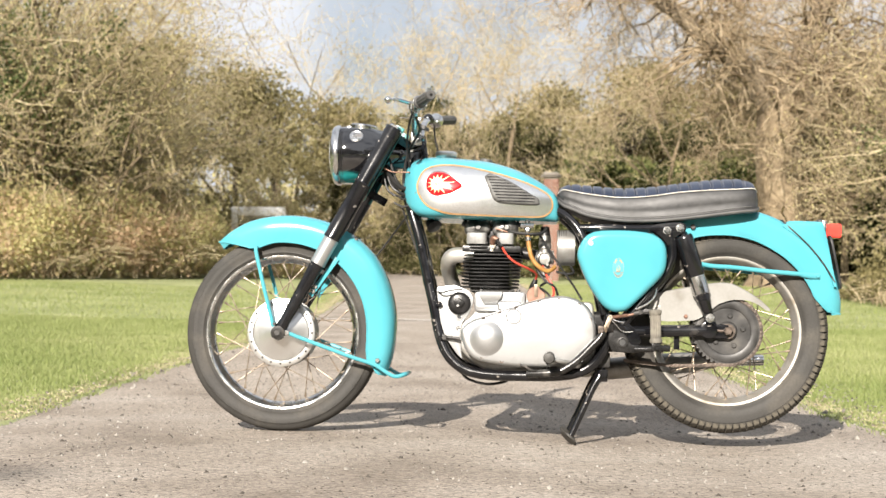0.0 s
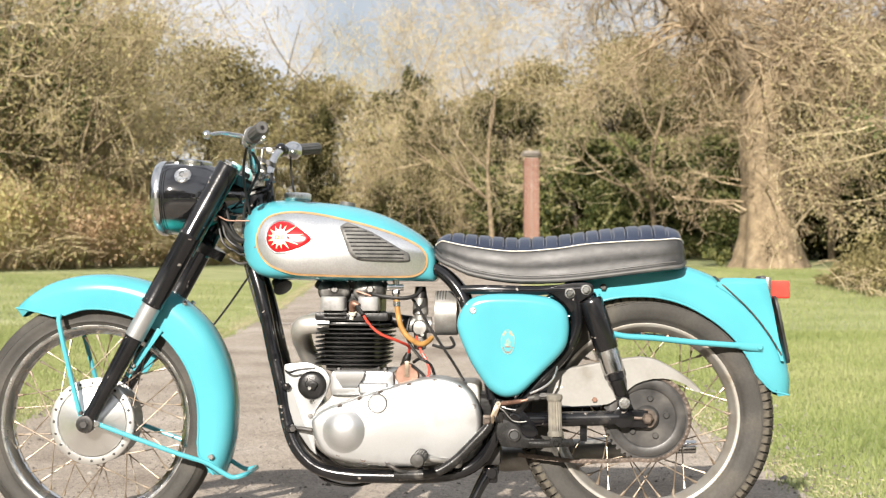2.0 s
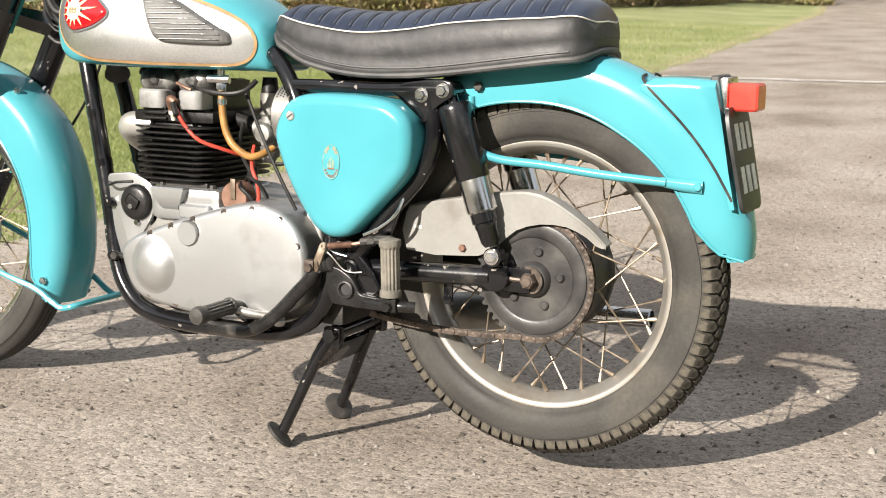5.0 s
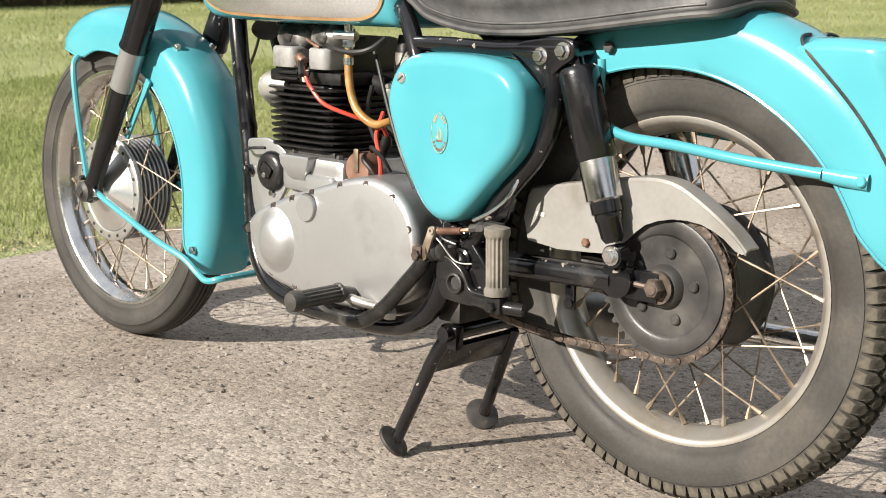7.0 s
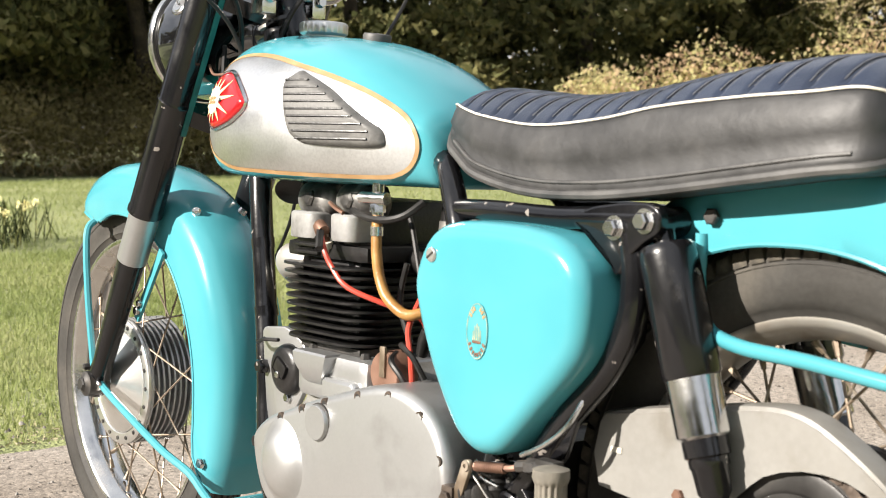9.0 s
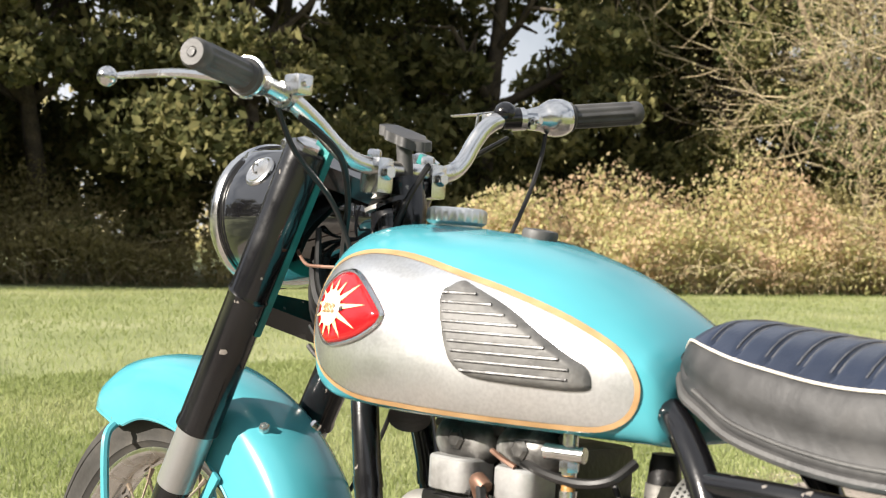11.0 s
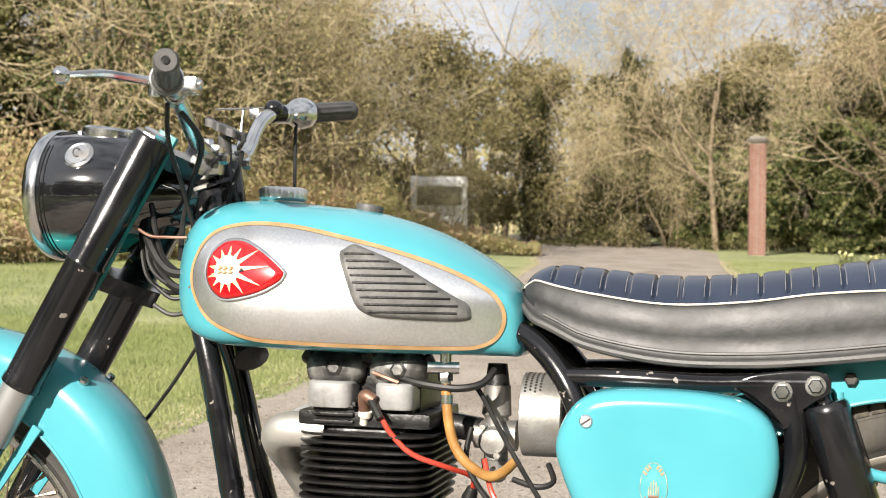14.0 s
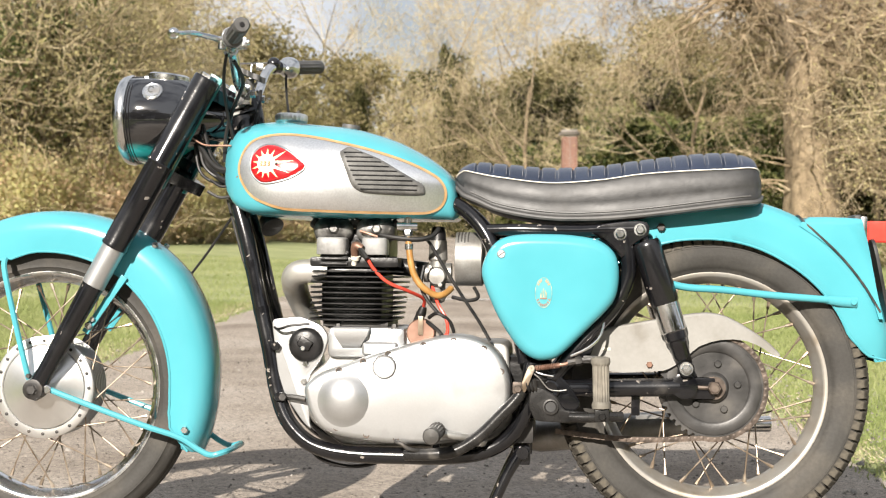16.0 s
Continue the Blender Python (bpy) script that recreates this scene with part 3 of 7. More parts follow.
def grow(rng, p, d, length, r, depth, out, bend=.22, lift=.10, kids=(3, 5), shrink=.62, spread=.8, steps=5):
    """Adds a branch and its side branches to out; depth 0 is a twig."""
    d = d / np.linalg.norm(d)
    stops = []
    for i in range(steps):
        q = p + d * length / steps
        ra, rb = r * (1 - .55 * i / steps), r * (1 - .55 * (i + 1) / steps)
        out.append((*p, *q, ra, rb, depth))
        stops.append((q, d, rb))
        d = d + rng.normal(size=3) * bend + np.array([0, 0, lift])
        d /= np.linalg.norm(d)
        p = q
    if depth == 0:
        return
    for _ in range(rng.integers(*kids) + 1):
        i = rng.integers(1 if depth > 1 else 0, steps)
        q, dd, rb = stops[i]
        side = rng.normal(size=3)
        side -= dd * side.dot(dd)
        side /= np.linalg.norm(side)
        grow(rng, q, dd * (1 - spread * .5) + side * spread, length * shrink * rng.uniform(.7, 1.2), max(rb * .62, .0035), depth - 1, out, bend * 1.15, lift, kids, shrink, spread, max(3, steps - 1))


def tree(name, seed, label, stems, height, radius, depth=4, leaves=0, leaf_size=.03, leaf_mat=None, leaf_spread=.25, lean=.18, twig_r=.010, ivy=0, kids=(3, 5), lift=.10, bend=.20, leaf_from=0, spread=.8, clear=0.0):
    rng = np.random.default_rng(seed)
    root = thing(name, label, "tree" if height > 3 else "shrub")
    out = []
    for s in range(stems):
        a = rng.uniform(0, 2 * PI)
        base = np.array([math.cos(a), math.sin(a), 0]) * (.0 if stems == 1 else rng.uniform(.1, .6))
        d = np.array([math.cos(a) * lean, math.sin(a) * lean, 1.0]) + rng.normal(size=3) * .08
        grow(rng, base + (0, 0, -.15), d, height * rng.uniform(.55, .75), radius * rng.uniform(.6, 1.0), depth, out, bend, lift, kids, spread=spread)
    seg = np.array(out)
    thick = seg[:, 8] >= max(depth - 1, 1)
    v, f = prisms(seg[thick][:, :8], 7)
    np_mesh("trunk", v, f, M_BARK, root, True)
    thin = seg[~thick].copy()
    if clear:
        low = np.minimum(thin[:, 2], thin[:, 5]) < clear
        thin = thin[~(low & (np.hypot(thin[:, 3], thin[:, 4]) > 1.6))]
    thin[:, 6:8] = np.maximum(thin[:, 6:8], twig_r * .55)
    v, f = prisms(thin[:, :8], 3)
    np_mesh("crown", v, f, M_TWIG, root)
    if leaves:
        pool = thin[thin[:, 8] <= leaf_from] if (thin[:, 8] <= leaf_from).any() else thin
        pick = pool[rng.integers(0, len(pool), leaves)]
        t = rng.uniform(0, 1, (leaves, 1))
        c = pick[:, 0:3] * (1 - t) + pick[:, 3:6] * t + rng.normal(size=(leaves, 3)) * leaf_spread
        v, f = leaf_quads(c, leaf_size, rng, leaf_size * .3)
        np_mesh("foliage", v, f, leaf_mat, root)
    if ivy:
        st = seg[thick]
        st = st[st[:, 2] < height * .6]
        pick = st[rng.integers(0, len(st), ivy)]
        t = rng.uniform(0, 1, (ivy, 1))
        c = pick[:, 0:3] * (1 - t) + pick[:, 3:6] * t + rng.normal(size=(ivy, 3)) * .13
        v, f = leaf_quads(c, .045, rng, .01)
        np_mesh("ivy", v, f, M_IVY, root)
    return root


def evergreen(name, seed, label, height, width, leaves, leaf_size, leaf_mat, cone=0.6, category="tree", soft=0.0, clumps=90):
    """A leafy crown of many uneven clumps on a short stem with limbs."""
    rng = np.random.default_rng(seed)
    root = thing(name, label, category)
    out = []
    grow(rng, np.array([0, 0, -.1]), np.array([0, 0, 1.0]), height * .8, height * .020 + .02, 2, out, .06, .05, (8, 12), .30, .9, 7)
    seg = np.array(out)
    v, f = prisms(seg[:, :8], 5)
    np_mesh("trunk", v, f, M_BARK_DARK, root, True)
    n_c = clumps
    zc = rng.uniform(.04, 1.0, n_c) ** .9
    rad = width * (1 - cone * zc) * np.sqrt(rng.uniform(.15, 1, n_c))
    a = rng.uniform(0, 2 * PI, n_c)
    cl = np.stack([rad * np.cos(a), rad * np.sin(a), zc * height], 1)
    size = rng.uniform(.25, .55, n_c) * width * .55
    idx = rng.integers(0, n_c, leaves)
    o = rng.normal(size=(leaves, 3))
    o /= np.linalg.norm(o, axis=1, keepdims=True)
    c = cl[idx] + o * size[idx][:, None] * (rng.uniform(.55, 1.0, (leaves, 1)) + soft * np.abs(rng.normal(size=(leaves, 1)))) * (1, 1, .65)
    c[:, 2] = np.maximum(c[:, 2], .05)
    v, f = leaf_quads(c, leaf_size, rng, leaf_size * .4)
    np_mesh("crown", v, f, leaf_mat, root)
    return root


def put(master, spots, group):
    """Places the master on the first spot and copies on the rest: x, y, turn, scale."""
    for i, (x, y, turn, s) in enumerate(spots):
        m = pose(x, y, ground_z(x, y) - .03, 0, 0, turn) @ Matrix.Scale(s, 4)
        if i == 0:
            last = m
            continue
        c = copy_thing(master, pose(x, y, ground_z(x, y) - .03, 0, 0, turn))
        c.scale = (s, s, s)
        tagged(c, group=group)
    master.matrix_world = last
    tagged(master, group=group)


# the wood's edge on the left, seen from the path
thin_a = tree("bare_tree", 1, "bare multi-stemmed tree with tan twigs in a hedge", 5, 7.2, .10, 4, 5000, .026, M_LEAF_OLIVE, .22, .26, .010, 700, (2, 4), bend=.10)
thin_b = tree("bare_tree", 2, "slender leafless tree with ivy on its stems", 4, 8.2, .13, 4, 3200, .026, M_LEAF_OLIVE, .24, .24, .010, 6500, (2, 4), bend=.09)
thin_c = tree("bare_tree", 3, "tangled bare shrub tree with buds", 7, 5.0, .055, 4, 9000, .027, M_LEAF_OLIVE, .24, .36, .009, 0, (2, 4), lift=.05, bend=.14)
put(thin_a, [(-10.2, 25.4, 0, 1.1), (-12.0, 23.4, 200, 1.05), (-11.2, 28.5, 140, 1.0), (-11.0, 34.5, 40, .9), (-13.6, 38.0, 250, 1.1), (-6.0, 58.0, 30, 1.3), (2.0, 61.0, 100, 1.25), (9.5, 56.0, 180, 1.2), (13.0, 33.0, 60, 1.0), (-12.6, 26.0, 75, 1.05)], "trees of the wood's edge")
put(thin_b, [(-11.4, 27.6, 20, 1.1), (-12.2, 23.0, 270, 1.1), (-12.4, 31.5, 90, 1.0), (-14.5, 42.0, 200, 1.2), (-2.5, 57.0, 220, 1.2), (5.5, 59.0, 300, 1.3), (-10.0, 52.0, 10, 1.2), (13.5, 48.0, 70, 1.25), (10.5, 26.0, 130, 1.0), (-10.8, 23.6, 190, 1.0)], "trees of the wood's edge")
put(thin_c, [(-10.0, 24.0, 0, 1.1), (-10.8, 27.0, 140, 1.05), (-11.2, 30.0, 260, 1.1), (-6.6, 46.0, 100, 1.1), (-1.0, 51.0, 170, 1.1), (-2.3, 43.2, 30, .75), (-4.6, 43.6, 120, .8), (7.8, 48.0, 210, 1.1), (6.8, 15.2, 250, .7), (8.9, 13.1, 20, .8), (9.4, 18.0, 90, 1.0), (-11.6, 25.2, 60, 1.1), (-12.4, 27.2, 310, 1.2), (-7.3, 31.6, 15, .5)], "shrubs of the wood's edge")
# dark evergreens further left
yew = evergreen("yew_tree", 21, "dark green dense evergreen tree", 8.5, 3.0, 23000, .088, M_LEAF_DARK, .45)
# Yews beyond y -4 are unseen, added to shade the bank and darken reflections.
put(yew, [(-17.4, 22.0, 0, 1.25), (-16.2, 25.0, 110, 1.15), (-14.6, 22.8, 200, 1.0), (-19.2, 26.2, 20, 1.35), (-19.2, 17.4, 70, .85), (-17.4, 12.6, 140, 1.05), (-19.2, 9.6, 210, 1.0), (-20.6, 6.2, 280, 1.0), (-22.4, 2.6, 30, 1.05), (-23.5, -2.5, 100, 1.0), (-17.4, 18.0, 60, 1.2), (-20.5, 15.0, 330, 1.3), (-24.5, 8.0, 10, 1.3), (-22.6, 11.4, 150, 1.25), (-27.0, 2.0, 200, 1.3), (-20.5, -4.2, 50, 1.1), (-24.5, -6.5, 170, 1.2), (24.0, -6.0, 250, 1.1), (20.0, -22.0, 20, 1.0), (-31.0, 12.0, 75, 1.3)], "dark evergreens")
# softer trees closing the far end of the path, and laurels round the gate pier
mixed = evergreen("ivy_clad_tree", 23, "olive-brown tree thick with ivy and buds", 6.2, 2.3, 9000, .105, M_LEAF_MIX, .45, soft=.45, clumps=60)
# The row at y -20 is unseen, added behind the camera to darken reflections.
put(mixed, [(-4.2, 48.6, 95, 1.0), (-.6, 46.6, 175, .9), (3.0, 46.5, 255, .95), (6.4, 46.0, 335, .95), (9.8, 44.5, 45, .95), (13.4, 42.5, 125, 1.0), (16.5, 37.0, 70, 1.0), (-2.6, 44.4, 300, .45), (-4.4, 43.8, 160, .42), (8.2, 39.0, 220, .8), (11.5, 36.0, 20, .85)] + [(-34 + 4.6 * k, -20.5 - 2.2 * (k % 3), 50 * k, 1.30 + .12 * (k % 4)) for k in range(16)], "ivy-clad trees round the path")
for x, y, turn, wide, tall in ((-3.4, 43.6, 40, .30, 1.08), (-6.9, 44.0, 160, .26, .85), (-1.2, 46.0, 250, .34, .95)):
    slim = copy_thing(mixed, pose(x, y, ground_z(x, y) - .03, 0, 0, turn))
    slim.scale = (wide, wide, tall)
    tagged(slim, "slim dark tree trunk clad in ivy")
budding = evergreen("budding_tree", 24, "soft olive tree in bud at the wood's edge", 6.4, 2.3, 12000, .075, M_BUDGREEN, .50, soft=.6, clumps=46)
put(budding, [(-9.6, 38.0, 0, .95), (-12.0, 36.0, 80, 1.05), (-7.2, 45.0, 150, .95), (-13.4, 41.0, 220, 1.1), (-10.0, 47.0, 300, 1.0), (-1.8, 50.5, 30, .95), (2.4, 51.0, 110, 1.0), (-11.0, 30.5, 190, .75), (9.0, 51.0, 250, 1.0), (.2, 52.5, 15, 1.16), (3.4, 49.6, 75, 1.22), (5.4, 51.5, 200, 1.28), (7.6, 48.6, 320, 1.15), (12.2, 47.5, 140, 1.25), (10.6, 42.0, 95, 1.0)], "budding trees at the wood's edge")
laurel = evergreen("laurel_bush", 22, "mid-green evergreen bush with gaps", 3.4, 1.7, 8000, .080, M_LEAF_LAUREL, .35, "bush", .2)
put(laurel, [(2.0, 41.4, 0, 1.2), (4.2, 40.4, 80, 1.1), (6.6, 40.0, 150, 1.15), (-.6, 43.0, 210, .9), (9.6, 39.5, 300, 1.1), (-4.6, 46.0, 20, .75), (5.6, 31.5, 250, .55), (13.0, 38.0, 10, 1.1), (3.0, 39.0, 130, .7)], "evergreen bushes by the gate pier")
# the big old tree with hanging twigs, right of the path
def old_tree(seed):
    """A broad flared bole, three great limbs and curtains of hanging twigs."""
    rng = np.random.default_rng(seed)
    root = thing("old_tree", "old thick-trunked bare tree with drooping brown twigs", "tree")
    bole = [(0, 0, -.15, .98), (.0, 0, .25, .80), (-.04, 0, .9, .64), (-.12, 0, 1.9, .55), (-.22, 0, 3.1, .52), (-.16, 0, 4.1, .56), (.02, 0, 4.8, .50)]
    bm = bmesh.new()
    rings = []
    for x, y, z, r in bole:
        lobes = .13 * math.exp(-z / .9) + .05
        rings.append([(x + r * (1 + lobes * math.sin(5 * a + .4 * z) + .06 * noise.noise((math.cos(a) * 2, math.sin(a) * 2, z * 1.3))) * math.cos(a), y + r * (1 + lobes * math.sin(5 * a + .4 * z)) * math.sin(a), z) for a in (2 * PI * k / 30 for k in range(30))])
    loft(bm, rings)
    part("trunk", bm, M_BARK, root, "furrowed brown bole with a flared foot", 60)
    limbs = ([(-.2, 0, 4.1), (-.9, -.3, 5.2), (-1.8, -.5, 5.9), (-2.8, -.7, 6.7), (-3.8, -.8, 7.2), (-4.8, -.9, 7.1)],
             [(0, 0, 4.4), (.35, .1, 5.3), (.65, .2, 6.3), (1.2, .3, 7.8), (1.5, .2, 9.2)],
             [(.1, 0, 4.3), (1.3, -.2, 5.1), (2.8, -.5, 5.7), (4.2, -.8, 5.3), (5.3, -1.0, 4.0)])
    first = (.36, .44, .34)
    out, spots = [], []
    for line, r in zip(limbs, first):
        bm = bmesh.new()
        tube(bm, line, [r * f for f in (1, .85, .72, .55, .36, .16)], 10, n=5)
        part("limb", bm, M_LIMB, root)
        path = smooth_path(line, 6)
        for i, q in enumerate(path[3:]):
            spots.append((np.array(q), .05 + r * .16 * (1 - i / len(path))))
    for q, r in spots:
        for _ in range(3 if len(out) % 2 else 2):
            a = rng.uniform(0, 2 * PI)
            d = np.array([math.cos(a) * .9, math.sin(a) * .9, rng.uniform(-.3, .9)])
            grow(rng, q, d, rng.uniform(1.1, 2.3), r * .6, 3, out, .20, -.11, (2, 4), .66, .75, 5)
    for _ in range(30):
        a, z = rng.uniform(0, 2 * PI), rng.uniform(1.3, 4.4)
        d = np.array([math.cos(a), math.sin(a), rng.uniform(0, .7)])
        grow(rng, np.array([-.15 + .5 * math.cos(a), .5 * math.sin(a), z]), d, rng.uniform(.9, 1.9), .028, 3, out, .22, -.13, (2, 4), .62, .8, 5)
    seg = np.array(out)
    seg = seg[np.minimum(seg[:, 2], seg[:, 5]) > .55]
    seg[:, 6:8] = np.maximum(seg[:, 6:8], .0055)
    v, f = prisms(seg[:, :8], 3)
    np_mesh("crown", v, f, M_TWIG_BROWN, root)
    low = seg[seg[:, 8] <= 1]
    pick = low[rng.integers(0, len(low), 26000)]
    t = rng.uniform(0, 1, (26000, 1))
    v, f = leaf_quads(pick[:, 0:3] * (1 - t) + pick[:, 3:6] * t + rng.normal(size=(26000, 3)) * .10, .026, rng, .01)
    np_mesh("foliage", v, f, M_BUD, root)
    return root


old = old_tree(31)
old.matrix_world = pose(6.15, 29.5, ground_z(6.15, 29.5) - .05)
put(tree("bare_tree", 33, "leafless tree with a pale straight trunk", 1, 9.5, .17, 5, 2500, .03, M_LEAF_OLIVE, .25, .05, .011, 0, (3, 5), .08, .12), [(-.74, 41.0, 0, .8), (4.3, 38.0, 40, .75), (9.0, 36.0, 100, .9), (6.0, 51.0, 200, 1.1), (-5.2, 53.0, 300, 1.1)], "straight bare trees")


def bank(name, line, depth, height, n_leaf, n_stem, seed, label, leaf=.052, leaf_mat=None):
    """Brambles along a line: arching stems and small leaves."""
    rng = np.random.default_rng(seed)
    pts = np.array(line, float)
    seg = np.linalg.norm(np.diff(pts, axis=0), axis=1)
    cum = np.r_[0, np.cumsum(seg)]

    def spot(n):
        s = rng.uniform(0, cum[-1], n)
        x, y = np.interp(s, cum, pts[:, 0]), np.interp(s, cum, pts[:, 1])
        i = np.clip(np.searchsorted(cum, s) - 1, 0, len(seg) - 1)
        d = np.diff(pts, axis=0)[i] / seg[i][:, None]
        o = rng.uniform(0, 1, n)
        x, y = x - d[:, 1] * o * depth, y + d[:, 0] * o * depth
        h = height * (.55 + .45 * np.sqrt(o)) * (.78 + .22 * np.sin(x * 1.3 + 1.7 * np.sin(y * .9)) + .16 * np.sin(y * 2.1 + x * .6))
        h = h * np.clip(np.minimum(s, cum[-1] - s) / 2.2, .18, 1.0) ** .8
        return x, y, np.maximum(h, .12)

    x, y, h = spot(n_leaf)
    g = ground_zs(x, y)
    z = g + h * np.sqrt(rng.uniform(.0, 1, n_leaf)) * rng.uniform(.78, 1.16, n_leaf)
    v, f = leaf_quads(np.stack([x, y, z], 1), leaf, rng, .015)
    ob = np_mesh(name, v, f, leaf_mat or M_LEAF_BROWN)
    tagged(ob, label, "brambles", kind="stuff")
    x, y, h = spot(n_stem)
    rows = []
    for a, b, c in zip(x, y, h):
        p = np.array([a, b, ground_z(a, b)])
        d = np.array([rng.normal() * .5, rng.normal() * .5, 1.0])
        L = c * rng.uniform(.8, 1.3)
        for k in range(4):
            q = p + d / np.linalg.norm(d) * L / 4
            rows.append((*p, *q, .006, .005))
            p, d = q, d + (rng.normal() * .3, rng.normal() * .3, -.38)
    v, f = prisms(rows, 3)
    part_ob = np_mesh("bramble_stems", v, f, M_TWIG, ob)


LEFT_LINE = [(-13.8, 12.2), (-11.4, 15.0), (-9.4, 20.0), (-7.4, 25.4), (-6.6, 29.0)]
# Shade on this stretch is put into a darker leaf colour than the next.
bank("bramble_bank", [(-21.0, -3.0), (-18.6, 4.5), (-15.6, 10.2), (-12.9, 13.3)], 2.4, 1.7, 75000, 1300, 46, "brambles under dark evergreens, coloured dull olive to look shaded", .040, M_BUDGREEN)
bank("bramble_bank", LEFT_LINE, 2.4, 2.0, 105000, 2000, 41, "tangle of brown and olive brambles along the wood's edge", .040)
bank("scrub", [(-12.6, 20.8), (-10.6, 24.0), (-9.6, 28.0), (-10.6, 34.0)], 1.8, 4.0, 90000, 900, 45, "olive scrub with young leaves under bare trees", .036, M_LEAF_OLIVE)
bank("bramble_bank", [(11.0, 10.5), (6.4, 12.4), (4.9, 15.0), (5.2, 20.0)][::-1], 2.0, .95, 14000, 1000, 42, "low brown and green scrub beside the grass", .04, M_BUDGREEN)
bank("bramble_bank", [(-4.6, 30.8), (-9.6, 29.6)][::-1], 1.2, 1.55, 14000, 600, 44, "bramble hedge in front of parked vans", .045)
bank("bramble_bank", [(-6.0, 40.5), (-2.6, 41.5), (2.0, 39.0), (14.0, 37.0)], 2.5, .8, 9000, 300, 43, "low green scrub at the end of the path", .05, M_LEAF_MIX)
# thin far wood behind everything
rows = []
rngf = np.random.default_rng(51)
for k in range(2600):
    a = rngf.uniform(radians(-40), radians(95))
    dd = rngf.uniform(62, 95)
    p = np.array([-math.sin(a) * dd, math.cos(a) * dd, 0.0])
    h = rngf.uniform(3, 11)
    d = np.array([rngf.normal() * .25, rngf.normal() * .25, 1.0])
    for i in range(5):
        q = p + d / np.linalg.norm(d) * h / 5
        rows.append((*p, *q, .05 * (1 - i / 6), .05 * (1 - (i + 1) / 6)))
        d = d + rngf.normal(size=3) * .3
        p = q
v, f = prisms(rows, 3)
fw_ob = tagged(np_mesh("far_wood", v, f, M_TWIG), "hazy bare wood in the distance", "wood", kind="stuff")
n = 26000
a = rngf.uniform(radians(-40), radians(95), n)
dd = rngf.uniform(62, 95, n)
v, f = leaf_quads(np.stack([-np.sin(a) * dd, np.cos(a) * dd, 8.0 * rngf.uniform(0, 1, n) ** 1.4], 1), .28, rngf, .1)
np_mesh("far_twigs", v, f, M_LEAF_OLIVE, fw_ob)

# grass blades
def blades(name, x0, x1, y0, y1, per, height, seed, side):
    rng = np.random.default_rng(seed)
    n = int((x1 - x0) * (y1 - y0) * per)
    x, y = rng.uniform(x0, x1, n), rng.uniform(y0, y1, n)
    e = np.stack([np.interp(y, [p[0] for p in q], [p[1] for p in q]) for q in (LEFT_EDGE, RIGHT_EDGE)], 1)
    away = (e[:, 0] - x) if side < 0 else (x - e[:, 1])
    keep = away > rng.uniform(-.10, .16, n)
    x, y, away = x[keep], y[keep], away[keep]
    n = len(x)
    z = ground_zs(x, y) - .018
    a = rng.uniform(0, 2 * PI, n)
    h = height * rng.uniform(.5, 1.5, n) * np.clip(.55 + away * .5, .5, 1.0)
    w = .0030 + .0016 * rng.uniform(0, 1, n)
    lean = rng.normal(size=(n, 2)) * .6
    v = np.empty((n, 3, 3))
    v[:, 0] = np.stack([x - np.cos(a) * w, y - np.sin(a) * w, z], 1)
    v[:, 1] = np.stack([x + np.cos(a) * w, y + np.sin(a) * w, z], 1)
    v[:, 2] = np.stack([x + lean[:, 0] * h, y + lean[:, 1] * h, z + h + .012], 1)
    ob = np_mesh(name, v.reshape(-1, 3), np.arange(3 * n).reshape(-1, 3), M_BLADE)
    tagged(ob, "short green and straw-coloured grass blades", "grass", kind="stuff")


def straw(name, x0, x1, y0, y1, n, seed):
    """Dry straw lying along the edges of the path."""
    rng = np.random.default_rng(seed)
    y = rng.uniform(y0, y1, n)
    e = [np.interp(y, [p[0] for p in q], [p[1] for p in q]) for q in (LEFT_EDGE, RIGHT_EDGE)]
    right = rng.uniform(0, 1, n) < .5
    off = np.abs(rng.normal(size=n)) * .16 * (.5 + .5 * np.sin(y * 1.7) ** 2) - .03
    x = np.where(right, e[1] + off, e[0] - off)
    z = ground_zs(x, y)
    a = rng.uniform(0, 2 * PI, n)
    L = rng.uniform(.006, .028, n)
    w = .0012
    v = np.empty((n, 3, 3))
    v[:, 0] = np.stack([x - np.sin(a) * w, y + np.cos(a) * w, z], 1)
    v[:, 1] = np.stack([x + np.sin(a) * w, y - np.cos(a) * w, z + .003], 1)
    v[:, 2] = np.stack([x + np.cos(a) * L, y + np.sin(a) * L, z + rng.uniform(0, .016, n)], 1)
    tagged(np_mesh(name, v.reshape(-1, 3), np.arange(3 * n).reshape(-1, 3), M_STRAW), "dry straw and dead grass along the path", "straw", kind="stuff")


straw("straw", 0, 0, -1.5, 30.0, 26000, 66)
blades("grass", -6.5, -1.8, -1.5, 9.0, 3600, .020, 61, -1)
blades("grass", -15.0, -2.0, 9.0, 20.0, 420, .028, 62, -1)
blades("grass", -16.0, -6.5, -1.5, 9.0, 420, .028, 63, -1)
blades("grass", .75, 4.5, -.8, 9.0, 3600, .020, 64, 1)
blades("grass", -.9, 7.0, 9.0, 30.0, 420, .028, 65, 1)

